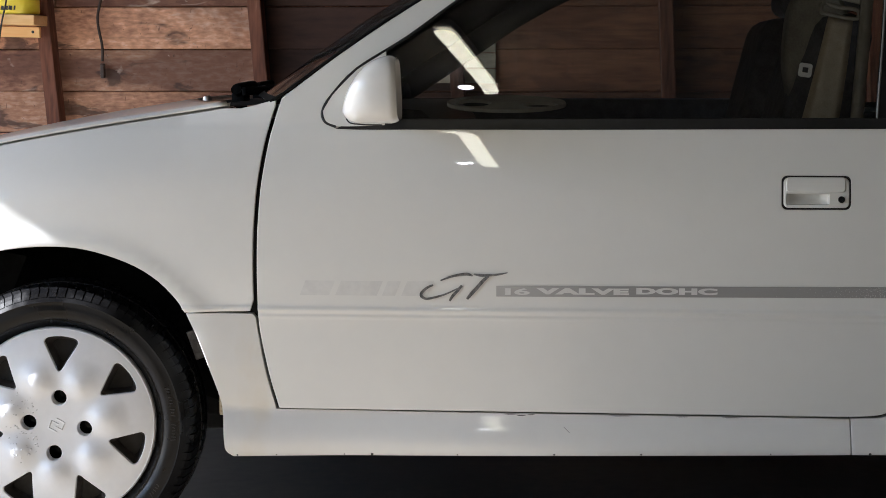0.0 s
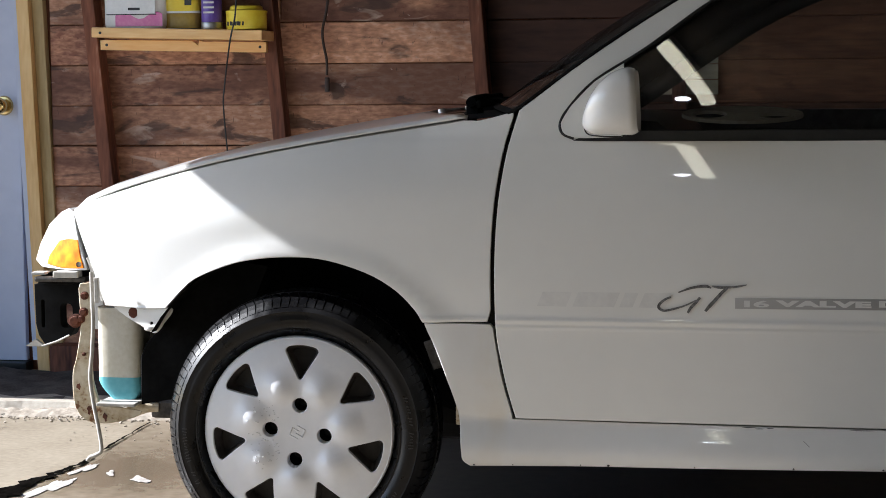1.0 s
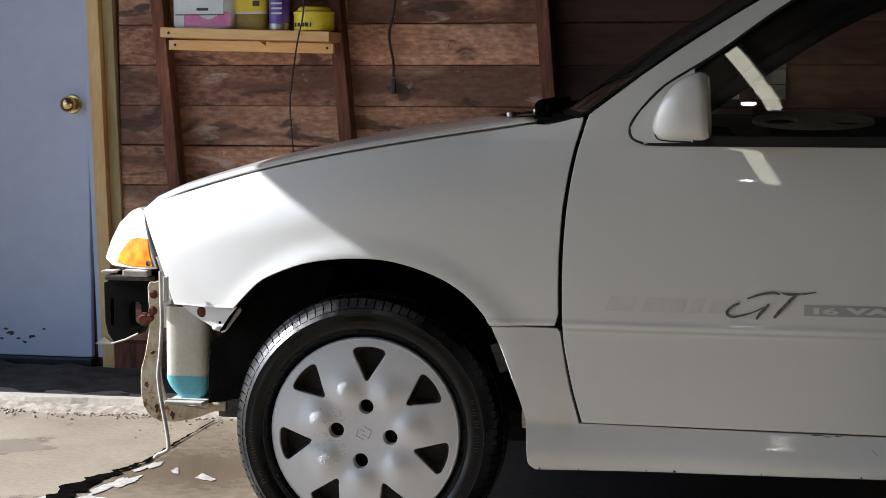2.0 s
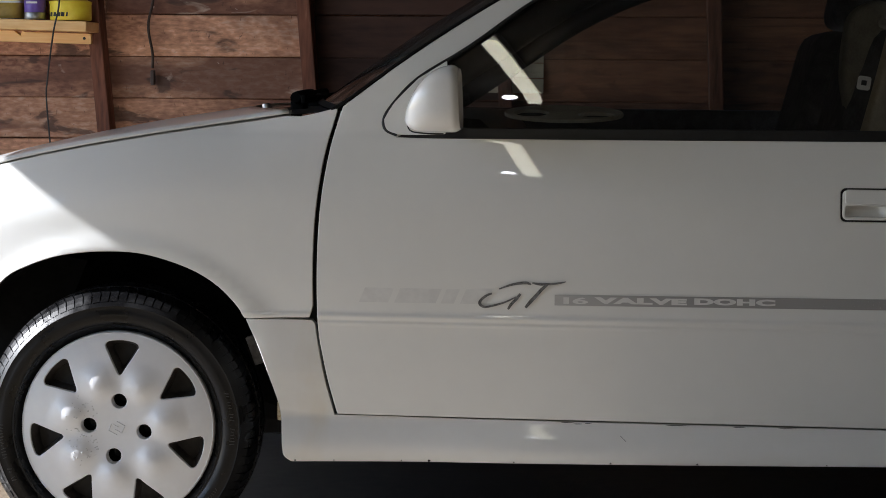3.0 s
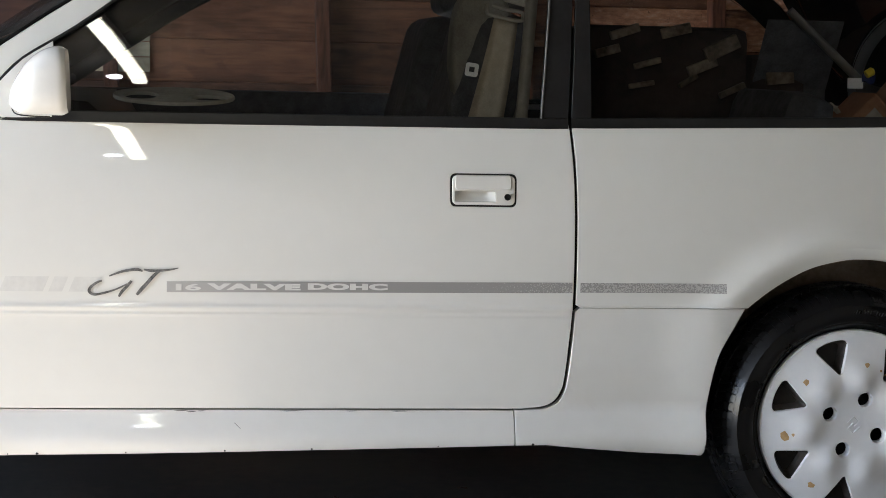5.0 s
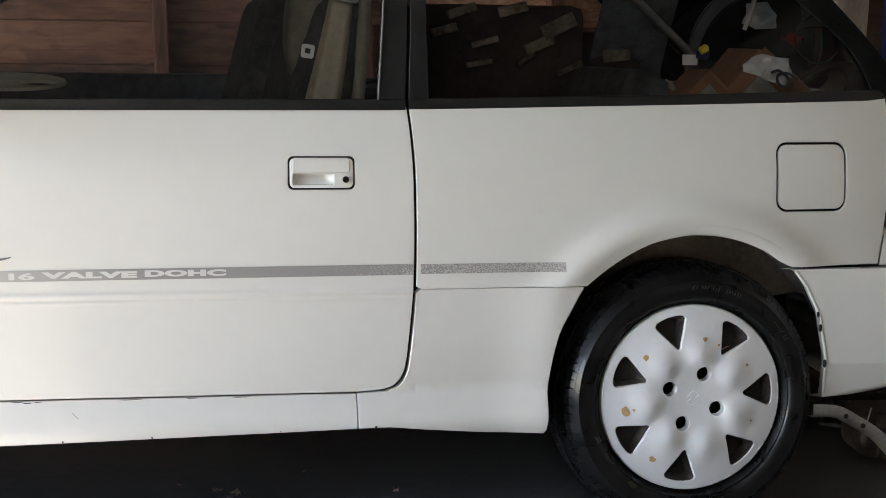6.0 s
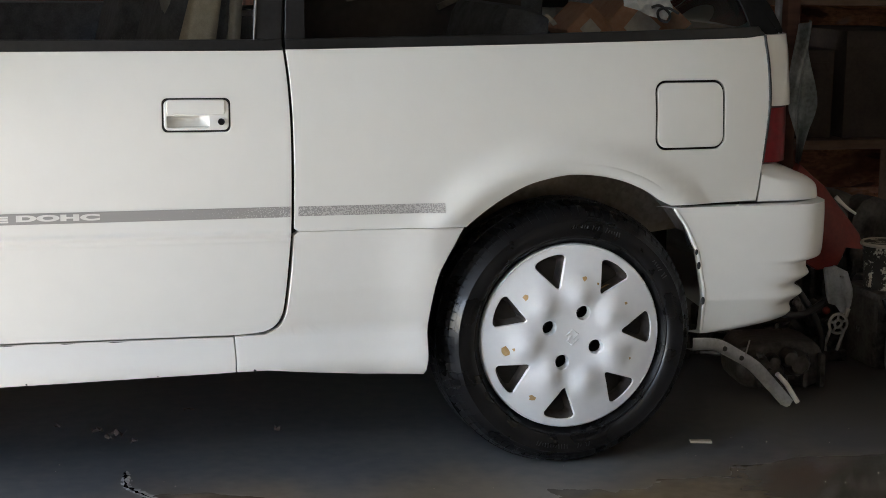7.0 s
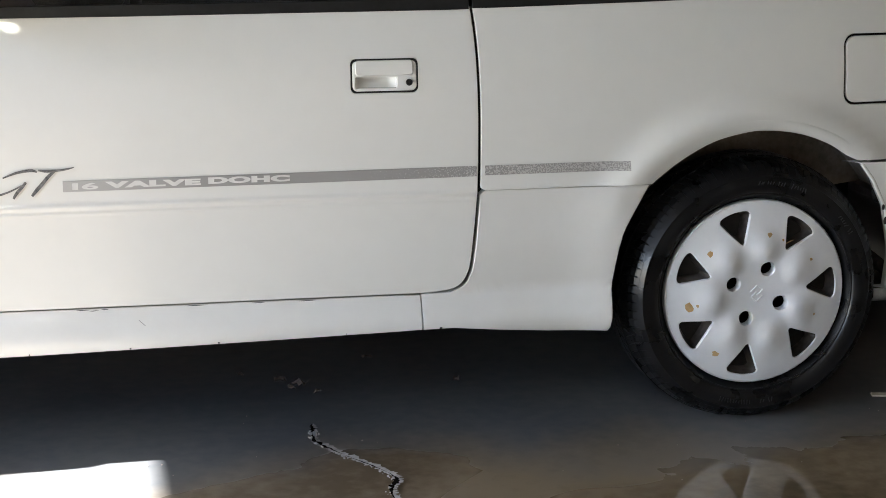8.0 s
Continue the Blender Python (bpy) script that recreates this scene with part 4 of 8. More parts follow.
# black tube drawn in for the shade of the hatch gap
part("hatch_gap", tube([(x - 0.0025, side(2.71, z) + 0.0015, z) for x, z in curve([(2.7085, 0.630), (2.7165, 0.70), (2.7235, 0.765), (2.7245, 0.84), (2.7205, 0.897)], 4)], 0.0032), BLACK, car, "black tube for the shaded gap beside the hatch", smooth=60)

# second black tube paints the gap's shade down the tail
hs = tube([(lerp_table([(0.548, 2.6955), (0.63, 2.7065), (0.70, 2.7142), (0.765, 2.7213), (0.84, 2.7223), (0.897, 2.7185)], z), side(2.71, z) + 0.0075, z) for z in np.linspace(0.548, 0.897, 30)], 0.0032, 8)
part("tail_seal", hs, BLACK, car, "black tube for the shaded gap between quarter panel and tail", smooth=60)
for y0, y1, top in ((0.075, 0.115, 0.868), (WIDTH - 0.16, WIDTH - 0.055, 0.905)):
    part("door_card", box(0.50, y0, 0.30, 1.70, y1, top, 0.01), CLOTH, car, "dark inner door panel", smooth=40)

# window glass, black pillars, belt mouldings
def glasspane(x, z):
    if z < 0.905:
        return side(x, 0.905) + 0.010 - 0.204 * (0.905 - z)
    twist = TWIST * (x - 0.70) * math.exp(-(((x - 0.70) / 0.16) ** 2)) * max(0.0, z - 0.965) ** 2
    return side(x, z) + 0.010 + twist


TWIST = 0.55
pane = [(1.602, 0.884), (1.615, 1.0), (1.642, 1.300)] + arc_pts(OPENING[1:], 3)
pane = [(x, z) for x, z in pane if x < 1.645] + [(0.58, 0.876), (1.2, 0.878)]
for label, outline, material in (("clear side window", pane, DOORGLASS),
                                 ("dark rear side window", [(1.70, 0.885), (1.70, 1.300), (2.1, 1.285), (2.3, 1.235), (2.44, 1.16), (2.546, 1.072), (2.606, 1.026), (2.655, 0.968), (2.682, 0.905), (2.2, 0.895)], REARGLASS)):
    ob = skin("side_window", outline, glasspane, material, car, label, depth=0.003, step=0.03)
    ob.visible_shadow = False
    part("side_window", ob.data, None, car, label, m=FLIP).visible_shadow = False


def proud(x, z):
    return side(x, z) - 0.004


belt = skin("belt_moulding", [(0.560, 0.868), (1.0, 0.8685), (1.6580, 0.8715), (1.6580, 0.889), (1.0, 0.887), (0.70, 0.886), (0.64, 0.888), (0.60, 0.884)], proud, BLACK, car, "black rubber belt moulding")
belt2 = skin("belt_moulding", [(1.6675, 0.873), (2.2, 0.884), (2.668, 0.894), (2.716, 0.898), (2.700, 0.914), (2.2, 0.901), (1.6675, 0.890)], proud, BLACK, car, "black rubber belt moulding")
pil = skin("b_pillar_cover", [(1.604, 0.889), (1.6585, 0.890), (1.6645, 1.0), (1.680, 1.308), (1.660, 1.312), (1.640, 1.305), (1.615, 1.02)], lambda x, z: side(x, z) - 0.001, GLOSSBLACK, car, "black pillar cover")
pil2 = skin("b_pillar_cover", [(1.6675, 0.890), (1.706, 0.890), (1.706, 1.303), (1.688, 1.308), (1.6735, 1.0)], lambda x, z: side(x, z) - 0.001, GLOSSBLACK, car, "black pillar edge")
DPILLAR = [(2.684, 0.914), (2.660, 0.968), (2.610, 1.026), (2.548, 1.074), (2.44, 1.166), (2.30, 1.245), (2.1, 1.295), (1.706, 1.308)]
dpil = skin("d_pillar_cover", arc_pts(DPILLAR, 3) + arc_pts([(1.706, 1.335), (2.1, 1.325), (2.32, 1.285), (2.50, 1.20), (2.60, 1.10), (2.67, 1.03), (2.728, 0.965), (2.760, 0.915), (2.762, 0.902)], 3) + [(2.705, 0.900)], side, MATTBLACK, car, "glossy black rear pillar")
seal_pts = [(x, side(x, z) - 0.003, z) for x, z in arc_pts(OPENING, 4)]
seal = part("window_seal", tube(seal_pts, 0.0034), BLACK, car, "black rubber window seal", smooth=60)
run = part("window_run", tube([(1.605 + 0.085 * (z - 0.89), side(1.61, z) - 0.004, z) for z in (0.89, 1.0, 1.1, 1.2, 1.3)], 0.002), GREYPIPE, car, "thin grey window channel", smooth=60)
for ob in (belt, belt2, pil, pil2, dpil, seal):
    far_ = part(ob.name.split(".")[0], ob.data, None, car, ob["label"], m=FLIP)
    far_.material_slots[0].link = "OBJECT"
    far_.material_slots[0].material = MATTBLACK


# ---- wheels ----
CAP = 0.1928


def cover_face(x, z):
    """The relief of a wheel cover: a rolled rim, seven lobes between the openings, a raised middle."""
    r, a = math.hypot(x, z), math.atan2(z, x)
    ease = lambda t: 0.0 if t < 0 else 1.0 if t > 1 else t * t * (3 - 2 * t)
    y = -0.022 + 0.024 * max(0.0, (r - 0.09) / (CAP - 0.09)) ** 2 * 0.6
    lobe = 0.5 - 0.5 * math.cos(7 * (a - radians(5)))
    y -= 0.0100 * lobe * ease((r - 0.056) / 0.036) * (1 - ease((r - 0.096) / 0.052))
    y += 0.003 * math.exp(-((r / 0.055) ** 4))
    return y


def tri_hole(a, k=1.0):
    """A rounded triangle with its point towards the hub."""
    base = [(0.107, 0.0), (0.1105, 0.0058), (0.119, 0.0105), (0.158, 0.0325), (0.166, 0.0350), (0.1725, 0.0315), (0.1765, 0.022), (0.179, 0.0), (0.1765, -0.022), (0.1725, -0.0315), (0.166, -0.0350), (0.158, -0.0325), (0.119, -0.0105), (0.1105, -0.0058)]
    base = [(0.146 + (x - 0.146) * k, z * k) for x, z in base]
    pts = curve(base, 2, closed=True)
    return [(x * math.cos(a) - z * math.sin(a), x * math.sin(a) + z * math.cos(a)) for x, z in pts]


def ring_pts(cx, cz, r, n):
    return [(cx + r * math.cos(2 * math.pi * k / n), cz + r * math.sin(2 * math.pi * k / n)) for k in range(n)]


BOLTS = [(0.056 * math.cos(radians(a)), 0.056 * math.sin(radians(a))) for a in (67, 157, 247, 337)]
cover_mesh = panel(ring_pts(0, 0, CAP, 72), cover_face, [tri_hole(radians(5 + 360 / 7 * k)) for k in range(7)] + [ring_pts(x, z, 0.017, 16) for x, z in BOLTS], step=0.012, depth=0.022, lip=0.002)
cover_mesh.materials.append(COVER)


def tyre_bm():
    prof = [(0.186, 0.02), (0.199, 0.004), (0.2035, -0.008), (0.209, -0.0165), (0.212, -0.016), (0.214, -0.019), (0.224, -0.0230), (0.234, -0.0235), (0.244, -0.0205), (0.2465, -0.0215), (0.249, -0.0180), (0.256, -0.0120), (0.262, -0.004), (0.267, 0.006), (0.2705, 0.018),
            (0.2735, 0.032), (0.2735, 0.118), (0.267, 0.144), (0.258, 0.158), (0.24, 0.168), (0.20, 0.160), (0.186, 0.15)]
    bm = lathe(prof, 72, closed=True)
    return moved(bm, Matrix.Rotation(radians(-90), 4, "X"))


MARKRUBBER = mat("rubbed_rubber", (0.018, 0.018, 0.019), (0.060, 0.060, 0.062), rough=0.3, scale=40, fine=260, bump=0.1)
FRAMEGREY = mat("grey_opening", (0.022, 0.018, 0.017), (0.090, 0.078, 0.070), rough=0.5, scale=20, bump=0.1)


def wheel(ax, y, m, near, label):
    rim = lathe([(0.0, 0.045), (0.06, 0.045), (0.10, 0.060), (0.165, 0.055), (0.187, 0.0), (0.190, 0.0), (0.187, 0.14), (0.0, 0.14)], 40)
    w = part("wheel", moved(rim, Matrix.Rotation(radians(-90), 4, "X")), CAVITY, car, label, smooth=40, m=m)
    kids = []

    def sub(name, bm, material, lab="", smooth=None):
        me = bm if isinstance(bm, bpy.types.Mesh) else mesh_from(bm, material, smooth)
        ob = new(name, me)
        ob.parent = w
        WORLD[ob] = m
        if lab:
            tagged(ob, lab)
        kids.append(ob)
        return ob

    sub("tyre", tyre_bm(), RUBBER, "black rubber tyre with blocky tread", 50)
    # tread blocks over the shoulders and crown
    tb = bmesh.new()
    n = 92
    for k in range(n):
        a0 = 2 * math.pi * k / n
        for lo, hi, skew, rlo, rhi in ((0.006, 0.036, 0.5, 0.2705, 0.2790), (0.040, 0.074, -0.4, 0.2805, 0.281), (0.078, 0.112, 0.4, 0.281, 0.2805), (0.116, 0.146, -0.5, 0.2790, 0.2705)):
            w0 = 2 * math.pi / n * 0.43
            vs = []
            for yy, rr_, sh in ((lo, rlo, 0.0), (hi, rhi, skew * 2 * math.pi / n)):
                for da in (-w0, w0):
                    for r in (rr_ - 0.012, rr_):
                        a = a0 + da + sh
                        vs.append(tb.verts.new((r * math.cos(a), yy, r * math.sin(a))))
            for q in ((1, 3, 7, 5), (0, 1, 5, 4), (3, 2, 6, 7), (0, 2, 3, 1), (4, 5, 7, 6)):
                tb.faces.new([vs[i] for i in q])
        # lug on the shoulder, running down onto the sidewall
        w0 = 2 * math.pi / n * 0.42
        vs = []
        for r, yt, yb in ((0.2555, -0.0135, -0.008), (0.2635, -0.0050, 0.002), (0.2705, 0.0060, 0.012)):
            for da in (-w0, w0):
                for yy in (yt, yb):
                    vs.append(tb.verts.new((r * math.cos(a0 + da), yy, r * math.sin(a0 + da))))
        for i in (0, 4):
            for q in ((0, 2, 6, 4), (0, 4, 5, 1), (2, 3, 7, 6)):
                tb.faces.new([vs[i + j] for j in q])
        tb.faces.new([vs[j] for j in (0, 1, 3, 2)])
    bmesh.ops.recalc_face_normals(tb, faces=tb.faces[:])
    sub("tread", tb, RUBBER, "blocky tyre tread")
    # raised marks on the sidewall: plain bars
    marks = bmesh.new()
    random.seed(5)
    for start, count, r in ((66, 20, 0.233), (30, 9, 0.233), (252, 20, 0.233)):
        for k in range(count):
            a = radians(start + 1.5 * k)
            if random.random() < 0.25:
                continue
            h_ = random.choice((0.0030, 0.0045, 0.0050))
            b = box(-h_, -0.0245, -0.0008, h_, -0.020, 0.0008)
            moved(b, Matrix.Rotation(radians(random.choice((0, 14, -12, 25))), 4, "Y"))
            moved(b, Matrix.Rotation(-a, 4, "Y") @ Matrix.Translation((r, 0, 0)) @ Matrix.Rotation(radians(0), 4, "Y"))
            join(marks, b)
    for rr in (0.207, 0.2440):
        ringm = lathe([(rr, 0.0), (rr + 0.0012, -0.0015), (rr + 0.0024, 0.0)], 72)
        moved(ringm, Matrix.Translation((0, -0.0145 if rr < 0.22 else -0.0205, 0)) @ Matrix.Rotation(radians(90), 4, "X"))
        join(marks, ringm)
    sub("sidewall_lettering", marks, MARKRUBBER, "raised unreadable sidewall marks")
    sub("wheel_cover", cover_mesh, COVER, "silver plastic wheel cover with seven triangular openings")
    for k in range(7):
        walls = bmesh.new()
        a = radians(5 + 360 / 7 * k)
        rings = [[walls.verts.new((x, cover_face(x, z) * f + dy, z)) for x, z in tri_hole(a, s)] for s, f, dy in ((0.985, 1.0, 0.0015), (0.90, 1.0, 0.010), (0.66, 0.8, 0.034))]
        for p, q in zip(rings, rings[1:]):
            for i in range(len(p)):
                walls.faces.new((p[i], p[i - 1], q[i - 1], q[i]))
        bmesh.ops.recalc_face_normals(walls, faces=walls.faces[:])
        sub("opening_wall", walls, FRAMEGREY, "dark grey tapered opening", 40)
        # near-black sheet added so the recess shade is in its colour
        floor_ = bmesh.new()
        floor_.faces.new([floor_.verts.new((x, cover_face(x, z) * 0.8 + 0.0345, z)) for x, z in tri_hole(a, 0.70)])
        sub("opening_back", floor_, CAVITY, "near-black back with the recess shade in its colour")
    rimring = lathe([(CAP - 0.0065, 0.0035), (CAP - 0.0045, -0.003), (CAP - 0.001, -0.0045), (CAP + 0.002, -0.002), (CAP + 0.002, 0.008)], 72)
    sub("cover_rim", moved(rimring, Matrix.Translation((0, -0.004, 0)) @ Matrix.Rotation(radians(-90), 4, "X")), COVER, "rolled rim of the cover", 60)
    # emblem as a plain shape: two folded bars in a lozenge
    em = bmesh.new()
    for s in (1, -1):
        pts = [(-0.013 * s, -0.004, 0.004 * s), (0.0, -0.004, 0.017 * s), (0.012 * s, -0.004, 0.007 * s), (0.001 * s, -0.004, -0.004 * s)]
        tube([(x, cover_face(x, z) - 0.0005, z) for x, _, z in pts], 0.0013, 6, bm=em)
    sub("emblem", em, COVER, "raised lozenge emblem", 50)
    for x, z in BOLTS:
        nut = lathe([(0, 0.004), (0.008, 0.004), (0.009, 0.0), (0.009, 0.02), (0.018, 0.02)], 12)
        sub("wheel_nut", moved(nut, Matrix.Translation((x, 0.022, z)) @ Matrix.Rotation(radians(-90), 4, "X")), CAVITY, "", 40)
    return w


STEER = Matrix.Rotation(radians(3), 4, "Z")
front_wheel = wheel(AXF, 0.0, Matrix.Translation((0.004, 0.003, HUBZ)) @ STEER @ Matrix.Rotation(radians(73), 4, "Y"), True, "front wheel turned outwards with wet silver cover")
rear_wheel = wheel(AXR, 0.0, Matrix.Translation((AXR + 0.003, 0.030, HUBZ - 0.003)), True, "rear wheel with silver cover and flaking paint")
for ax, turn in ((AXF, 24), (AXR, 0)):
    m = Matrix.Translation((ax, WIDTH - 0.02, HUBZ)) @ Matrix.Rotation(radians(180 + turn), 4, "Z")
    w = part("wheel", front_wheel.data, None, car, "far wheel in shadow", m=m)
    for kid in list(front_wheel.children):
        if kid.name.split(".")[0] in ("tyre", "tread", "wheel_cover"):
            ob = new(kid.name.split(".")[0], kid.data)
            ob.parent = w
            WORLD[ob] = m
# flaked tan patches on the rear cover
random.seed(11)
TAN = mat("bare_tan", (0.38, 0.24, 0.10), (0.55, 0.38, 0.18), rough=0.7, scale=60, bump=0.1)
for x, z, s in ((-0.105, 0.088, 0.007), (0.02, 0.125, 0.006), (-0.145, -0.025, 0.011), (-0.085, -0.125, 0.008), (0.052, 0.112, 0.004), (0.115, 0.068, 0.004), (-0.128, -0.02, 0.004), (0.128, -0.05, 0.003)):
    fl = bmesh.new()
    pts = [(x + s * random.uniform(0.5, 1.2) * math.cos(a), z + s * random.uniform(0.5, 1.2) * math.sin(a)) for a in np.linspace(0, 2 * math.pi, 9)[:-1]]
    fl.faces.new([fl.verts.new((px, cover_face(px, pz) - 0.0006, pz)) for px, pz in pts])
    flake = new("paint_flake", mesh_from(fl, TAN))
    flake.parent = rear_wheel
    WORLD[flake] = WORLD[rear_wheel]
    tagged(flake, "flaked tan patch")
# a tan scrap caught in one opening of the rear cover
scrap = bmesh.new()
scrap.faces.new([scrap.verts.new((0.078 + 0.013 * math.cos(a) * (1.0 if k % 2 else 0.7), 0.004, 0.098 + 0.006 * math.sin(a) + 0.004 * math.cos(a))) for k, a in enumerate(np.linspace(0, 2 * math.pi, 9)[:-1])])
scrap_ob = new("paint_flake", mesh_from(scrap, TAN))
scrap_ob.parent = rear_wheel
WORLD[scrap_ob] = WORLD[rear_wheel]
tagged(scrap_ob, "tan scrap caught in an opening")
# water drops on the front cover
WETDROP = mat("water_drop", (0.70, 0.71, 0.73), (0.78, 0.79, 0.80), rough=0.05, scale=40, bump=0.0, coat=1.0)
random.seed(61)
drops = bmesh.new()
for k in range(90):
    a, r0 = radians(random.uniform(205, 305)), random.uniform(0.045, 0.104)
    x, z, r = r0 * math.cos(a), r0 * math.sin(a), random.uniform(0.0006, 0.0019)
    if min(math.hypot(x - bx, z - bz) for bx, bz in BOLTS) < 0.021:
        continue
    bm = bmesh.new()
    bmesh.ops.create_icosphere(bm, subdivisions=1, radius=r)
    join(drops, moved(bm, Matrix.Translation((x, cover_face(x, z) - 0.0003, z)) @ Matrix.Diagonal((1, 0.6, random.uniform(1.0, 1.6), 1))))
drops_ob = new("water_drops", mesh_from(drops, WETDROP, 80))
drops_ob.parent = front_wheel
WORLD[drops_ob] = WORLD[front_wheel]
tagged(drops_ob, "clear water drops on the cover", kind="stuff")

# ---- door mirror, handle, decals ----
def mirror_shell(u, v):
    """Outer housing: round in section, flat towards the back; v runs from the base towards the rear opening."""
    a = 2 * math.pi * u
    t = v
    x = 0.589 + 0.105 * t
    g = (1 - (1 - min(1.0, t * 1.15 + 0.02)) ** 2.6) ** 0.5
    end = 1 - 0.10 * max(0.0, (t - 0.86) / 0.14) ** 2
    c, s = math.cos(a), math.sin(a)
    n = 3.4
    rr = (abs(c) ** n + abs(s) ** n) ** (-1 / n)
    y = -0.085 + 0.064 * g * end * c * rr
    ztop = 0.912 + 0.098 * (1 - (1 - min(1.0, t * 1.05)) ** 2.2) ** 0.7
    zbot = 0.906 - 0.024 * (1 - (1 - min(1.0, t * 3 + 0.02)) ** 2) ** 0.5
    z = (ztop + zbot) / 2 + (ztop - zbot) / 2 * end * s * rr
    return (x - 0.003 * s * t, y, z)


mb = grid(44, 26, mirror_shell)
bmesh.ops.remove_doubles(mb, verts=mb.verts[:], dist=1e-5)
loops = [e for e in mb.edges if len(e.link_faces) == 1]
lo = [e for e in loops if e.verts[0].co.x < 0.62]
hi = [e for e in loops if e.verts[0].co.x >= 0.62]
bmesh.ops.contextual_create(mb, geom=lo)
ext = bmesh.ops.extrude_edge_only(mb, edges=hi)
for v in [g for g in ext["geom"] if isinstance(g, bmesh.types.BMVert)]:
    v.co += Vector((-0.012, 0, 0)) + (Vector((v.co.x, -0.085, 0.945)) - v.co) * 0.10
bmesh.ops.recalc_face_normals(mb, faces=mb.faces[:])
mirror = part("door_mirror", mb, MIRRORPAINT, car_door, "white door mirror housing with scuffs", smooth=45)
SAIL = [(0.534, 0.902), (0.541, 0.882), (0.562, 0.874), (0.655, 0.876), (0.656, 0.90), (0.655, 1.018), (0.600, 0.983), (0.553, 0.935)]
skin("mirror_base", SAIL[3:] + curve(SAIL[:4], 4)[:-1], lambda x, z: side(x, z) - 0.006, PAINT, car_door, "white mirror base plate")
part("mirror_arm", box(0.60, -0.06, 0.900, 0.665, 0.06, 0.955, 0.012), PAINT, car_door, "mirror arm")
part("mirror_seam", tube(curve([(0.6135, -0.045, 0.972), (0.595, -0.05, 0.939), (0.5885, -0.05, 0.9065), (0.594, -0.05, 0.884), (0.62, -0.06, 0.879), (0.66, -0.06, 0.878)], 4), 0.0014), BLACK, mirror, "dark seam of the mirror housing", smooth=60)
glassm = grid(1, 1, lambda u, v: (0.683, -0.135 + 0.10 * u, 0.895 + 0.10 * v))
part("mirror_glass", glassm, STEEL, car_door, "mirror glass")

hx0, hz0, hx1, hz1 = HANDLE
skin("handle_surround", rounded(hx0 + 0.007, hz0 + 0.007, hx1 - 0.007, hz1 - 0.007, 0.008), lambda x, z: side(x, z) - 0.001, PAINT, car_door, "white door handle surround", holes=[rounded(hx0 + 0.010, hz0 + 0.010, hx1 - 0.042, hz0 + 0.034, 0.004)], step=0.02, depth=0.02)
cup = grid(16, 8, lambda u, v: (hx0 + 0.008 + 0.088 * u, side(1.49, 0.735) + 0.001 + 0.0195 * min(1, 5 * u, 5 * (1 - u)) * min(1.0, 2.2 * v), hz0 + 0.008 + 0.030 * v))
bmesh.ops.recalc_face_normals(cup, faces=cup.faces[:])
part("handle_recess", cup, PAINT, car_door, "shaded handle recess", smooth=60)
gasket = skin("handle_gasket", rounded(hx0 + 0.001, hz0 + 0.001, hx1 - 0.001, hz1 - 0.001, 0.0115), lambda x, z: side(x, z) + 0.003, BLACK, car_door, "black handle gasket", holes=[rounded(hx0 + 0.008, hz0 + 0.008, hx1 - 0.008, hz1 - 0.008, 0.008)], step=0, depth=0.006)
skin("handle_flap", rounded(hx0 + 0.012, hz0 + 0.037, hx1 - 0.014, hz1 - 0.006, 0.004), lambda x, z: side(x, z) - 0.004, PAINT, car_door, "white pull flap", step=0.03, depth=0.012)
lockb = lathe([(0, 0.0), (0.0048, 0.0), (0.0054, -0.0015), (0.0064, 0.0), (0.0064, 0.004)], 20)
part("lock_cylinder", moved(lockb, Matrix.Translation((hx1 - 0.021, side(1.54, 0.735) - 0.005, hz0 + 0.022)) @ Matrix.Rotation(radians(90), 4, "X")), BLACK, car_door, "black key lock", smooth=30)


def decal(outline, off=0.0016):
    me = panel(outline, lambda x, z: side(x, z) - off, step=0.05, depth=0.0006, lip=0.0002)
    return me


def strip(name, x0, x1, z0, z1, material, parent, label, n=20, off=0.0016, rise=0.0):
    out = [(x0 + (x1 - x0) * k / n, z0 + rise * k / n) for k in range(n + 1)] + [(x1 - (x1 - x0) * k / n, z1 + rise * (1 - k / n)) for k in range(n + 1)]
    me = decal(out, off)
    me.materials.append(material)
    return part(name, me, material, parent, label)


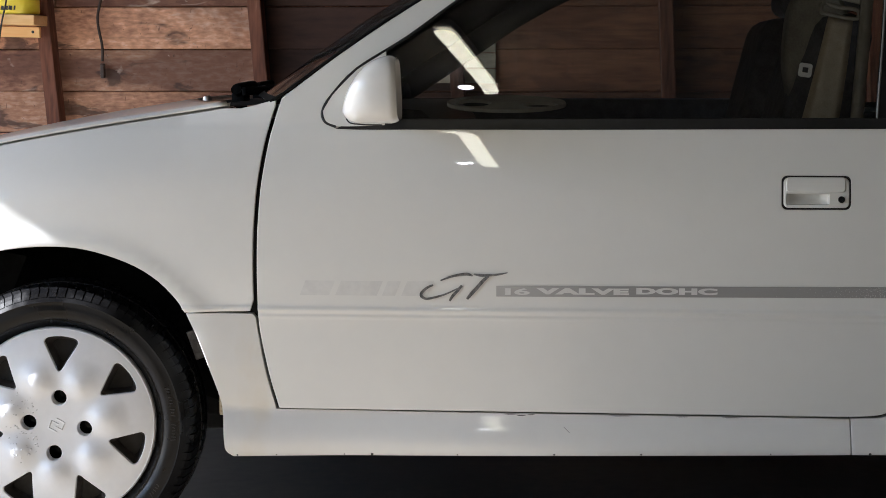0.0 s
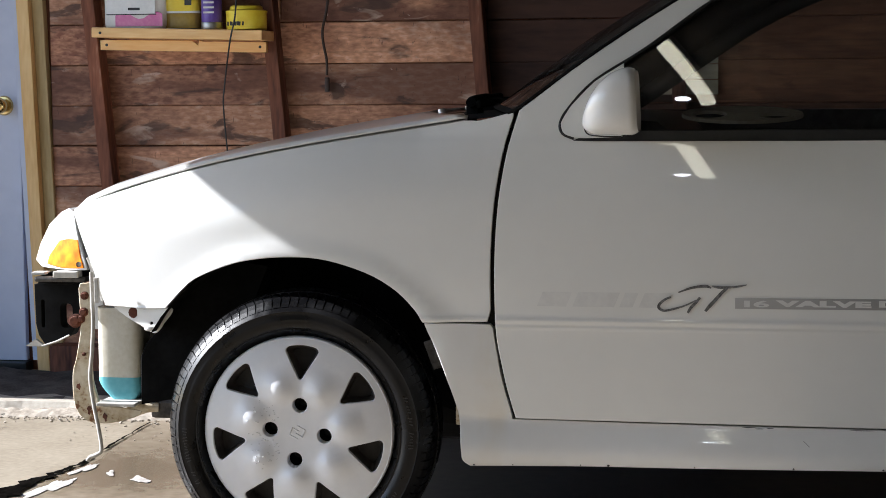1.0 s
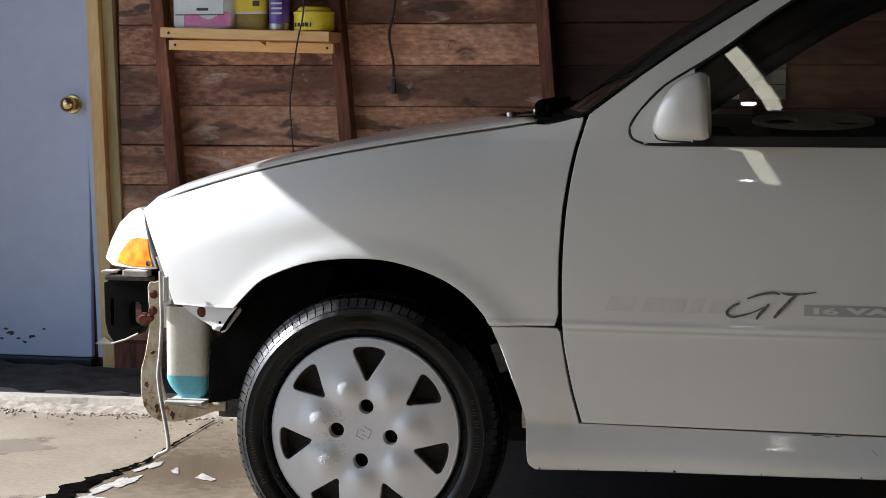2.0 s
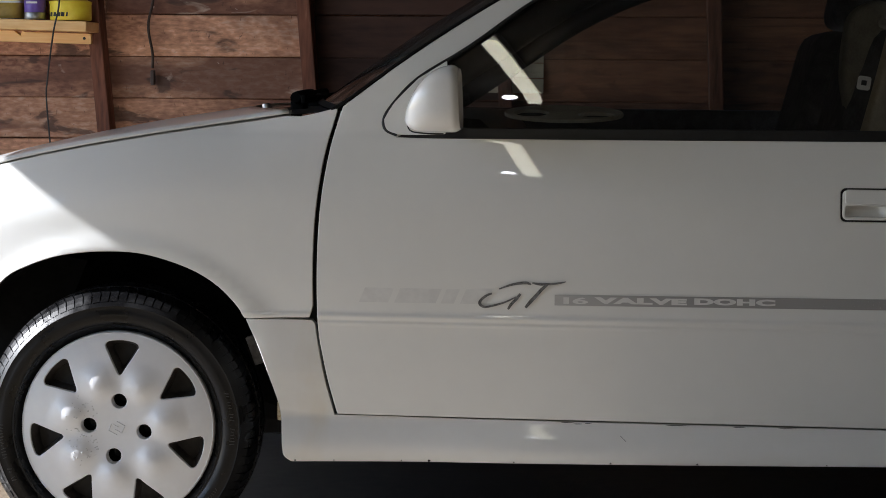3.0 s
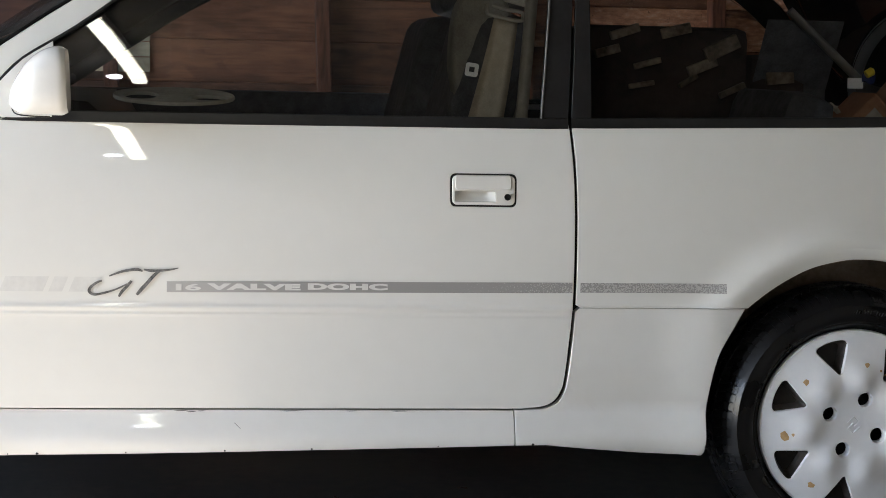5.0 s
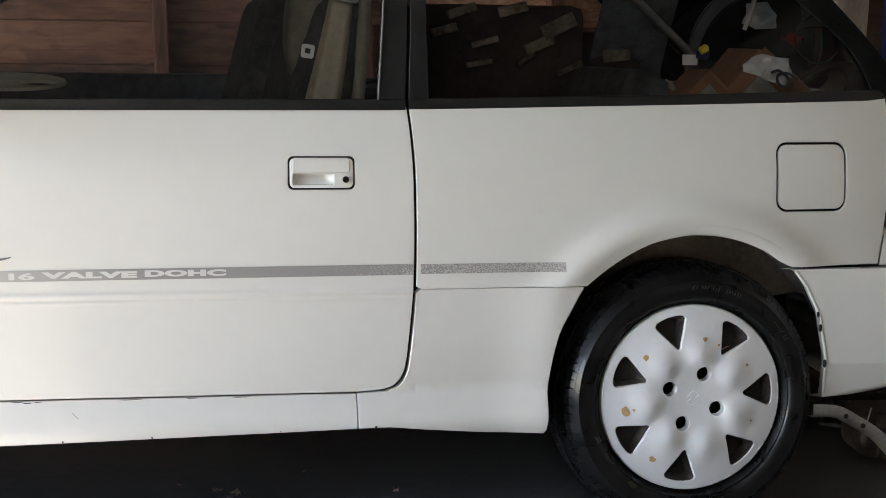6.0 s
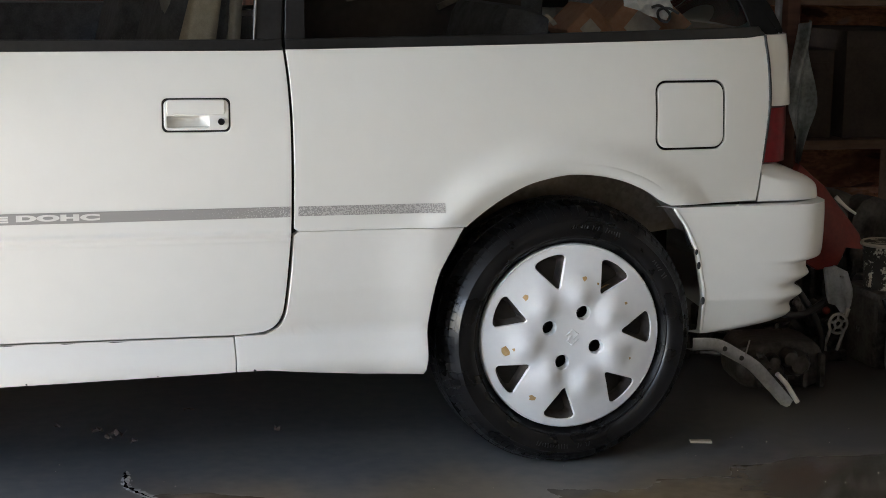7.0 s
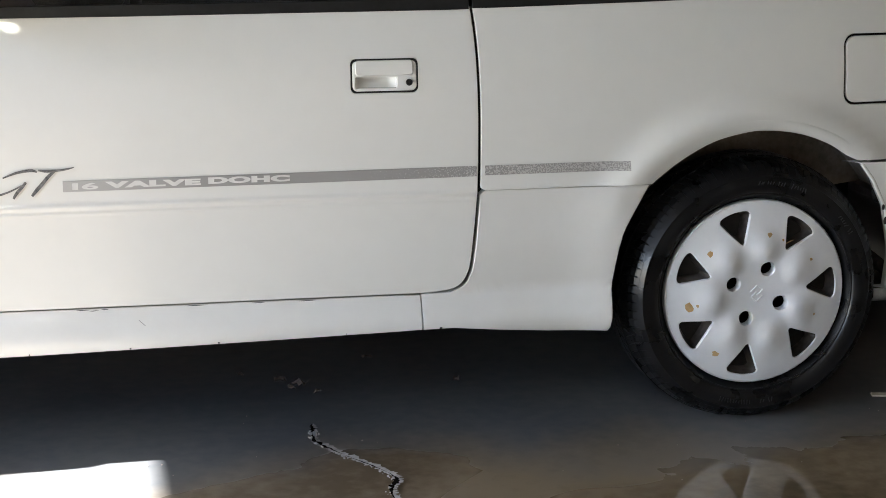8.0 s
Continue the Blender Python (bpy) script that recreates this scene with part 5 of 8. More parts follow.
def speckled(name):
    """Grey film worn through to the paint in small flecks, more so towards the tail."""
    m = bpy.data.materials.new(name)
    m.use_nodes = True
    n, l = m.node_tree.nodes, m.node_tree.links
    b = n["Principled BSDF"]
    tc, no, sep, mr, gt, mx = (n.new("ShaderNode" + k) for k in ("TexCoord", "TexNoise", "SeparateXYZ", "MapRange", "Math", "Mix"))
    no.inputs["Scale"].default_value, no.inputs["Detail"].default_value = 360.0, 2.0
    l.new(tc.outputs["Object"], no.inputs["Vector"]), l.new(tc.outputs["Object"], sep.inputs[0])
    mr.inputs["From Min"].default_value, mr.inputs["From Max"].default_value = 1.35, 1.75
    mr.inputs["To Min"].default_value, mr.inputs["To Max"].default_value = 0.78, 0.50
    l.new(sep.outputs["X"], mr.inputs[0])
    gt.operation = "GREATER_THAN"
    l.new(no.outputs["Fac"], gt.inputs[0]), l.new(mr.outputs[0], gt.inputs[1])
    mx.data_type = "RGBA"
    mx.inputs["A"].default_value, mx.inputs["B"].default_value = (0.34, 0.33, 0.32, 1), (0.52, 0.505, 0.485, 1)
    l.new(gt.outputs[0], mx.inputs["Factor"])
    # front end lightened to put the paint's glare into the stripe colour
    glare, film = n.new("ShaderNodeMapRange"), n.new("ShaderNodeMix")
    glare.inputs["From Min"].default_value, glare.inputs["From Max"].default_value = 0.90, 1.15
    glare.inputs["To Min"].default_value, glare.inputs["To Max"].default_value = 0.45, 0.0
    film.data_type = "RGBA"
    film.inputs["A"].default_value, film.inputs["B"].default_value = (0.32, 0.31, 0.30, 1), (0.64, 0.63, 0.605, 1)
    l.new(sep.outputs["X"], glare.inputs[0]), l.new(glare.outputs[0], film.inputs["Factor"]), l.new(film.outputs["Result"], mx.inputs["A"])
    l.new(mx.outputs["Result"], b.inputs["Base Color"])
    b.inputs["Roughness"].default_value = 0.5
    return m


WORN = speckled("worn_stripe")
strip("side_stripe", 0.876, 1.671, 0.5435, 0.5642, WORN, car_door, "grey side stripe with pale lettering", 30, rise=0.0032)
quarter = [o for o in car.children if o.name == "quarter_panel"][0]
strip("side_stripe", 1.6875, 1.985, 0.548, 0.567, WORN, quarter, "worn speckled grey stripe end", 14)


def lettering(text, x0, x1, z0, z1, material, parent, label, name="lettering", off=0.0026, shear=0.0, bold=0.065):
    cu = bpy.data.curves.new("txt", "FONT")
    cu.body, cu.size, cu.shear, cu.offset, cu.space_character = text, 1.0, shear, bold, 1.08
    tmp = new("txt", cu)
    me = bpy.data.meshes.new_from_object(tmp.evaluated_get(bpy.context.evaluated_depsgraph_get()))
    bpy.data.objects.remove(tmp)
    xs, ys = [v.co.x for v in me.vertices], [v.co.y for v in me.vertices]
    bm = bmesh.new()
    bm.from_mesh(me)
    for v in bm.verts:
        x = x0 + (v.co.x - min(xs)) / (max(xs) - min(xs)) * (x1 - x0)
        z = z0 + (v.co.y - min(ys)) / (max(ys) - min(ys)) * (z1 - z0)
        v.co = (x, side(x, z) - off, z)
    bmesh.ops.triangulate(bm, faces=bm.faces[:])
    for f in bm.faces:
        f.normal_update()
        if f.normal.y > 0:
            f.normal_flip()
    return part(name, bm, material, parent, label)


lettering("1", 0.893, 0.904, 0.5470, 0.5600, LETTER, car_door, "worn pale numeral on the stripe", bold=0.03)
lettering("6", 0.911, 0.941, 0.5472, 0.5602, LETTER, car_door, "worn pale numeral on the stripe", bold=0.03)
lettering("VALVE", 0.953, 1.133, 0.5485, 0.5612, LETTER, car_door, "pale capital lettering on the stripe")
lettering("DOHC", 1.147, 1.303, 0.5498, 0.5627, LETTER, car_door, "pale capital lettering on the stripe")


def stroke(points, w, material, parent, label, name="script_letter", off=0.003):
    """A brushed flat stroke on the door: (x, z, width factor)."""
    pts = curve(points, 8)
    bm = bmesh.new()
    rows = []
    for i, (x, z, k) in enumerate(pts):
        a, b = pts[max(0, i - 1)], pts[min(len(pts) - 1, i + 1)]
        d = Vector((b[0] - a[0], b[1] - a[1])).normalized()
        nx, nz = -d.y * w * k / 2, d.x * w * k / 2
        rows.append([bm.verts.new((x + s * nx, side(x, z) - off, z + s * nz)) for s in (1, -1)])
    for a, b in zip(rows, rows[1:]):
        f = bm.faces.new((a[0], b[0], b[1], a[1]))
        f.normal_update()
        if f.normal.y > 0:
            f.normal_flip()
    return part(name, bm, material, parent, label)


# the letters G and T in a brush hand
stroke([(0.767, 0.574, 0.5), (0.785, 0.581, 0.8), (0.801, 0.585, 1.0), (0.820, 0.587, 1.1), (0.830, 0.5835, 0.5)], 0.0052, SCRIPT, car_door, "dark brushed letter G")
stroke([(0.753, 0.565, 0.8), (0.743, 0.561, 1.0), (0.732, 0.552, 1.2), (0.7295, 0.544, 1.3), (0.739, 0.538, 1.0), (0.760, 0.542, 0.9), (0.781, 0.549, 0.7), (0.801, 0.559, 0.6)], 0.0046, SCRIPT, car_door, "dark brushed letter G")
stroke([(0.809, 0.565, 0.8), (0.801, 0.555, 1.0), (0.791, 0.544, 1.0), (0.785, 0.534, 0.7)], 0.0058, SCRIPT, car_door, "dark brushed letter G")
stroke([(0.832, 0.587, 0.7), (0.845, 0.585, 1.2), (0.862, 0.5852, 1.1), (0.881, 0.587, 0.9), (0.898, 0.5905, 0.4)], 0.0044, SCRIPT, car_door, "dark brushed letter T")
stroke([(0.861, 0.584, 0.8), (0.849, 0.573, 1.0), (0.838, 0.560, 1.05), (0.828, 0.549, 1.1), (0.819, 0.538, 0.8)], 0.0064, SCRIPT, car_door, "dark brushed letter T")
# faded remains ahead of them: plain slanted bars
for x0, x1 in ((0.490, 0.548), (0.560, 0.642), (0.652, 0.678), (0.690, 0.742)):
    bar = grid(5, 3, lambda u, v: (x0 + (x1 - x0) * u + 0.012 * v, side(x0 + (x1 - x0) * u, 0.543 + 0.029 * v) - 0.0007, 0.543 + 0.029 * v))
    bmesh.ops.recalc_face_normals(bar, faces=bar.faces[:])
    part("faded_bar", bar, GHOST, car_door, "faded grey decal remains", smooth=60)

# black scuffs along the bottom gap and the lower edge of the skirt
skirt_ob = [o for o in car.children if o.name == "side_skirt"][0]
random.seed(71)
for x, w, z in ((0.905, 0.030, 0.3085), (0.945, 0.016, 0.3080), (0.925, 0.020, 0.3065), (1.12, 0.050, 0.3078), (1.24, 0.030, 0.3075), (1.335, 0.040, 0.3070)):
    sc = bmesh.new()
    sc.faces.new([sc.verts.new((x + dx * w / 2, skirt(x, z) - 0.0012, z + dz * 0.0010)) for dx, dz in ((-1, 0.1), (-0.4, -0.9), (0.5, -0.5), (1, 0.2), (0.3, 0.8), (-0.5, 0.6))])
    part("scuff_mark", sc, BLACK, skirt_ob, "black scuff")
for x in (0.362, 0.44, 0.575, 0.63, 0.80, 0.99, 1.16, 1.41, 1.60):
    r, z = random.uniform(0.0016, 0.0034), lerp_table([(0.354, 0.219), (0.6, 0.224), (1.023, 0.231), (1.3, 0.236), (1.562, 0.241)], x) + 0.0015
    chip = bmesh.new()
    chip.faces.new([chip.verts.new((x + r * random.uniform(0.5, 1.2) * math.cos(a), skirt(x, z) - 0.0012, z + 0.7 * r * math.sin(a))) for a in np.linspace(0, 2 * math.pi, 8)[:-1]])
    part("paint_chip", chip, BLACK, skirt_ob, "black chip in the paint")
scratch = bmesh.new()
scratch.faces.new([scratch.verts.new((x, skirt(x, z) - 0.0011, z)) for x, z in ((1.008, 0.286), (1.0095, 0.2862), (1.021, 0.2755), (1.0195, 0.2752))])
part("scratch", scratch, DECAL, skirt_ob, "thin grey scratch")


# ---- car: nose, lamps, parts bared by the missing bumper ----
def corner(x, z):
    """The front corner: the side turning round towards the nose."""
    return side(x, z) + 0.5 * max(0.0, -0.47 - x) ** 2 / 0.25


LAMP = [(-0.4784, 0.5948), (-0.4985, 0.6456), (-0.5248, 0.713), (-0.5412, 0.7178), (-0.5638, 0.7088), (-0.599, 0.6822), (-0.626, 0.6401), (-0.6406, 0.6029), (-0.6156, 0.5919), (-0.5475, 0.5921)]
lamp_ob = skin("front_lamp", [LAMP[0], *LAMP[1:]], corner, LAMPWHITE, car, "front corner lamp with clear upper lens", step=0.015, depth=0.05)
skin("amber_lens", [(-0.4864, 0.5989), (-0.494, 0.620), (-0.5026, 0.6548), (-0.528, 0.656), (-0.5550, 0.6506), (-0.586, 0.618), (-0.594, 0.6003), (-0.5475, 0.5962)], lambda x, z: corner(x, z) - 0.003, AMBER, lamp_ob, "amber turn signal lens", step=0.012, depth=0.004)
part("lamp_screw", moved(lathe([(0, 0), (0.005, 0), (0.006, 0.004)], 12), Matrix.Translation((-0.494, corner(-0.494, 0.606) - 0.006, 0.606)) @ Matrix.Rotation(radians(90), 4, "X")), STEEL, lamp_ob, "steel screw", smooth=40)
part("front_lamp", lamp_ob.data, None, car, "far corner lamp", m=FLIP)
part("nose_panel", grid(4, 24, lambda u, v: (hood_front(0.18 + 1.24 * v) + 0.10, 0.18 + 1.24 * v, 0.30 + 0.40 * u), thick=0.02, way=(1, 0, 0)), UNDER, car, "dark radiator support panel", smooth=40)
# gutter under the hood's edge and black cowl with wipers
part("hood_gutter", grid(40, 3, lambda u, v: (-0.515 + 0.855 * u, side(-0.515 + 0.855 * u, _hood(-0.515 + 0.855 * u)) + 0.001 + 0.05 * v, _hood(-0.515 + 0.855 * u) - 0.004 + (0.016 if v > 0.6 else 0.0))), PAINT, car, "white flange under the hood edge", smooth=30)
part("cowl_panel", grid(6, 24, lambda u, v: (hood_rear(0.08 + 1.44 * v) - 0.02 + (shield_at(0.0, v)[0] + 0.06 - hood_rear(0.08 + 1.44 * v)) * u, 0.08 + 1.44 * v, 0.908 + 0.012 * u)), MATTBLACK, car, "black plastic cowl", smooth=40)
part("cowl_end", grid(8, 8, lambda u, v: (0.335 + 0.115 * u, side(0.335 + 0.115 * u, 0.92) + 0.010 + 0.26 * v, 0.906 + 0.016 * u + 0.008 * v)), MATTBLACK, car, "black plastic cowl end", smooth=40)
for y, k in ((0.40, 1.0), (0.95, 0.85)):
    wiper = tube(curve([(0.300 - 0.05 * (y > 0.6), y + 0.01, 0.912), (0.302 - 0.05 * (y > 0.6), y, 0.932), (0.306 - 0.05 * (y > 0.6), y - 0.05, 0.942), (0.316 - 0.05 * (y > 0.6), y + 0.10, 0.948)], 4), 0.011 * k, 10)
    box(0.288 - 0.05 * (y > 0.6), y - 0.02, 0.906, 0.318 - 0.05 * (y > 0.6), y + 0.05, 0.944, 0.009, bm=wiper)
    box(0.318 - 0.05 * (y > 0.6), y - 0.06, 0.928, 0.328 - 0.05 * (y > 0.6), y + 0.34, 0.946, 0.004, bm=wiper)
    w_ = part("wiper", wiper, MATTBLACK, car, "black wiper arm and blade", smooth=50)
    part("wiper_nut", moved(lathe([(0, 0.022), (0.008, 0.022), (0.010, 0.016), (0.010, 0.0)], 12), Matrix.Translation((0.240 - 0.03 * (y > 0.6), y - 0.02, 0.905)) @ Matrix.Rotation(radians(-14), 4, "Y")), STEEL, w_, "dull steel pivot nut", smooth=40)
    part("wiper_pivot", moved(lathe([(0.0, 0.012), (0.013, 0.012), (0.016, -0.03)], 14), Matrix.Translation((0.242 - 0.03 * (y > 0.6), y - 0.02, 0.895))), MATTBLACK, w_, smooth=40)

# headlamp bracket, rusty bumper stay, washer bottle, tab, liner, hanging wire
def plate(name, outline, surf, material, parent, label, n=3, **more):
    """A bent sheet-metal piece with a rounded outline."""
    me = panel(curve(outline, n, closed=True) if n else outline, surf, **more)
    me.materials.append(material)
    return part(name, me, material, parent, label)


bumper_bracket = plate("bumper_bracket", [(-0.618, 0.555), (-0.602, 0.558), (-0.560, 0.556), (-0.518, 0.561), (-0.517, 0.490), (-0.539, 0.448), (-0.595, 0.424), (-0.610, 0.446), (-0.616, 0.470)], lambda x, z: 0.150 + 0.5 * (x + 0.56) ** 2, MATTBLACK, car, "black bumper bracket plate with slots", n=0,
                       holes=[rounded(-0.562, 0.462, -0.532, 0.517, 0.012), rounded(-0.605, 0.462, -0.595, 0.524, 0.004)], step=0.03, depth=0.035)
part("bracket_shelf", box(-0.602, 0.11, 0.566, -0.486, 0.24, 0.577, 0.004), DARKGREASE, bumper_bracket, "black ledge under the lamp")
plate("bracket_gusset", [(-0.604, 0.560), (-0.594, 0.578), (-0.558, 0.588), (-0.489, 0.587), (-0.489, 0.571), (-0.530, 0.560)], lambda x, z: 0.135 + 0.3 * (x + 0.55) ** 2, MATTBLACK, bumper_bracket, "black folded gusset", n=0, step=0.03, depth=0.06)
part("bracket_ear", box(-0.612, 0.12, 0.580, -0.580, 0.15, 0.586, 0.002), GREYPRIMER, bumper_bracket, "bare metal ear")
part("lamp_seat", box(-0.556, 0.10, 0.576, -0.500, 0.13, 0.590, 0.003), GREYPRIMER, bumper_bracket, "grey lamp seat")
tip = bmesh.new()
vs = [tip.verts.new(p) for p in ((-0.640, 0.145, 0.422), (-0.617, 0.145, 0.438), (-0.595, 0.145, 0.422), (-0.640, 0.155, 0.422), (-0.617, 0.155, 0.438), (-0.595, 0.155, 0.422))]
for q in ((0, 2, 1), (3, 4, 5), (0, 1, 4, 3), (1, 2, 5, 4), (2, 0, 3, 5)):
    tip.faces.new([vs[i] for i in q])
part("bracket_tip", tip, GREYPRIMER, bumper_bracket, "bent pale bracket tip")
part("bracket_rib", tube([(-0.600, 0.140, 0.424), (-0.565, 0.138, 0.435), (-0.536, 0.135, 0.449)], 0.002), GREYPRIMER, bumper_bracket, "bare metal rib", smooth=50)
part("splash_plate", box(-0.572, 0.30, 0.440, -0.520, 0.305, 0.540, 0.001), PLASTIC, car, "white panel seen through the bracket slot")
stay = plate("bumper_stay", [(-0.495, 0.556), (-0.483, 0.564), (-0.467, 0.558), (-0.470, 0.480), (-0.474, 0.379), (-0.466, 0.332), (-0.455, 0.304), (-0.431, 0.301), (-0.384, 0.295), (-0.369, 0.292), (-0.384, 0.281), (-0.433, 0.269), (-0.474, 0.270), (-0.498, 0.284), (-0.511, 0.315), (-0.512, 0.373), (-0.503, 0.409), (-0.492, 0.480)],
             lambda x, z: 0.098 + 0.10 * (x + 0.46), CREAM, car, "cream metal bumper stay with flaking rust", step=0.03, depth=0.008)
BOLTRUST = mat("bolt_rust", (0.055, 0.016, 0.008), (0.15, 0.045, 0.018), rough=0.85, scale=40, bump=0.3)
for x, z, r in ((-0.483, 0.540, 0.009), (-0.486, 0.505, 0.010), (-0.505, 0.486, 0.015), (-0.492, 0.490, 0.009), (-0.487, 0.415, 0.004)):
    part("rusty_bolt", moved(lathe([(0, -0.008), (r * 0.6, -0.008), (r * 0.7, -0.003), (r, -0.002), (r, 0.004)], 10), Matrix.Translation((x, 0.094, z)) @ Matrix.Rotation(radians(-90), 4, "X")), BOLTRUST, stay, "", smooth=50)
random.seed(41)
for x, z, s in ((-0.500, 0.345, 0.007), (-0.479, 0.295, 0.008), (-0.445, 0.281, 0.008)):
    fl = bmesh.new()
    fl.faces.new([fl.verts.new((x + s * random.uniform(0.3, 1.0) * math.cos(a), 0.0965 + 0.10 * (x + 0.46), z + 1.5 * s * random.uniform(0.4, 1.0) * math.sin(a))) for a in np.linspace(0, 2 * math.pi, 12)[:-1]])
    part("rust_patch", fl, BOLTRUST, stay, "brown rust patch")
part("tow_hook", tube(curve([(-0.470, 0.12, 0.300), (-0.44, 0.12, 0.285), (-0.40, 0.12, 0.287), (-0.36, 0.12, 0.300), (-0.335, 0.125, 0.300)], 4), 0.012), CREAM, car, "rusty tow hook bar", smooth=50)
part("tray_lip", box(-0.455, 0.072, 0.308, -0.370, 0.18, 0.315, 0.002), GREYPRIMER, car, "pale metal tray lip")


def bottle_at(u, v):
    a = 2 * math.pi * u
    c, s = math.cos(a), math.sin(a)
    n = 6
    rr = (abs(c) ** n + abs(s) ** n) ** (-1 / n)
    w = 0.0485 if v > 0.2 else 0.0485 - 0.022 * ((0.2 - v) / 0.2) ** 1.8
    return (-0.4225 + (0.05 * (0.2 - v) if v < 0.2 else 0) + w * c * rr, 0.165 + 0.045 * s * rr, 0.3155 + 0.196 * v)


bt = grid(32, 14, bottle_at)
bmesh.ops.remove_doubles(bt, verts=bt.verts[:], dist=1e-5)
bmesh.ops.holes_fill(bt, edges=[e for e in bt.edges if len(e.link_faces) == 1])
bottle = part("washer_bottle", bt, BOTTLE, car, "milky washer bottle part filled with blue fluid", smooth=50)


def fluid_at(u, v):
    x, y, z = bottle_at(u, v * 0.24)
    return (-0.4225 + (x + 0.4225) * 1.012, 0.165 + (y - 0.165) * 1.02, z)


part("washer_fluid", grid(32, 6, fluid_at), FLUID, bottle, "blue washer fluid", smooth=50)
tab_ob = plate("fender_tab", [(-0.420, 0.5225), (-0.360, 0.520), (-0.290, 0.521), (-0.279, 0.514), (-0.301, 0.488), (-0.309, 0.477), (-0.325, 0.467), (-0.357, 0.483), (-0.389, 0.499)], lambda x, z: side(x, 0.53) + 0.014, PAINT, car, "dented white fender tab with rust spot", holes=[ring_pts(-0.329, 0.4865, 0.005, 10)], step=0.03, depth=0.003)
part("rust_spot", moved(lathe([(0, 0), (0.010, 0), (0.012, 0.002)], 12), Matrix.Translation((-0.371, side(-0.371, 0.53) + 0.012, 0.507)) @ Matrix.Rotation(radians(-90), 4, "X")), BOLTRUST, tab_ob, "rusty fixing", smooth=50)
part("tab_clip", moved(lathe([(0, -0.004), (0.008, -0.002), (0.010, 0.002)], 10), Matrix.Translation((-0.334, side(-0.334, 0.53) + 0.011, 0.475)) @ Matrix.Rotation(radians(-90), 4, "X") @ Matrix.Diagonal((1.2, 0.6, 1, 1))), PLASTIC, tab_ob, "white plastic clip", smooth=50)
plate("liner_edge", [(-0.290, 0.530), (-0.300, 0.497), (-0.338, 0.455), (-0.357, 0.434), (-0.366, 0.410), (-0.3675, 0.355), (-0.3675, 0.305), (-0.350, 0.311), (-0.315, 0.318), (-0.24, 0.33), (-0.16, 0.45), (-0.10, 0.60), (-0.20, 0.62)], lambda x, z: 0.112 + 0.15 * (x + 0.37), MATTBLACK, car, "black plastic arch liner", n=0, step=0.05, depth=0.08)
part("liner_foot", box(-0.352, 0.12, 0.276, -0.26, 0.30, 0.318, 0.008), DARKGREASE, car, "greasy lower arm behind the liner")
part("hanging_wire", tube(curve([(-0.454, 0.06, 0.594), (-0.4535, 0.06, 0.54), (-0.4526, 0.06, 0.486), (-0.457, 0.06, 0.42), (-0.462, 0.06, 0.370), (-0.4545, 0.06, 0.308), (-0.445, 0.058, 0.262), (-0.439, 0.055, 0.219), (-0.450, 0.053, 0.208), (-0.4636, 0.053, 0.2026), (-0.4694, 0.053, 0.195)], 4), 0.0045), GREYPRIMER, car, "pale hanging cable end", smooth=60)
part("wire_clip", box(-0.440, 0.035, 0.532, -0.430, 0.045, 0.585, 0.002), GREYPRIMER, car, "bare metal fender clip")
part("fender_flange", tube([(x, side(x, z) + 0.008, z) for x, z in ((-0.478, 0.62), (-0.462, 0.575), (-0.443, 0.53))], 0.004), GREYPRIMER, car, "bare fender flange", smooth=50)
part("skirt_clip", box(0.318, 0.05, 0.292, 0.336, 0.09, 0.332, 0.004), CREAM, car, "pale skirt bracket in the arch")
part("skirt_screw_plate", moved(box(-0.010, -0.004, -0.03, 0.010, 0.004, 0.03, 0.002), Matrix.Translation((0.272, 0.055, 0.435)) @ Matrix.Rotation(radians(-20), 4, "Y")), DARKGREASE, car, "dark clip in the arch")

# ---- car: interior seen through the glass ----
def seat(x, y, label):
    s = part("front_seat", box(x - 0.28, y - 0.24, 0.42, x + 0.22, y + 0.24, 0.58, 0.05), CLOTH, car, label, smooth=50)
    part("backrest", moved(box(-0.07, -0.23, 0.0, 0.07, 0.23, 0.60, 0.065, seg=5), Matrix.Translation((x + 0.14, y, 0.52)) @ Matrix.Rotation(radians(14), 4, "Y")), CLOTH, s, smooth=50)
    part("headrest", moved(box(-0.05, -0.13, 0.0, 0.05, 0.13, 0.17, 0.047, seg=5), Matrix.Translation((x + 0.30, y, 1.11)) @ Matrix.Rotation(radians(12), 4, "Y")), CLOTH, s, smooth=50)
    part("seat_base", box(x - 0.24, y - 0.2, 0.25, x + 0.2, y + 0.2, 0.42, 0.02), UNDER, s)
    return s


driver = seat(1.29, 0.46, "dark cloth driver seat behind the side window")
bolster = panel(curve([(1.47, 0.60), (1.492, 0.80), (1.474, 0.93), (1.464, 1.00), (1.472, 1.10), (1.494, 1.130), (1.530, 1.136), (1.565, 1.10), (1.590, 0.95), (1.595, 0.60)], 4, closed=True), lambda x, z: 0.245 + 4.0 * (x - 1.53) ** 2, step=0.03, depth=0.06, lip=0.012)
bolster.materials.append(OLIVECLOTH)
part("side_bolster", bolster, OLIVECLOTH, driver, "olive-grey side bolster")
seat(1.27, 1.15, "dark cloth passenger seat with headrest")
rs = part("rear_bench", box(1.72, 0.22, 0.25, 2.10, 1.38, 0.55, 0.05), CLOTH, car, "dark cloth rear bench seat", smooth=50)
part("backrest", moved(box(-0.06, -0.58, 0.0, 0.06, 0.58, 0.46, 0.04), Matrix.Translation((2.12, 0.8, 0.50)) @ Matrix.Rotation(radians(14), 4, "Y")), CLOTH, rs, smooth=50)
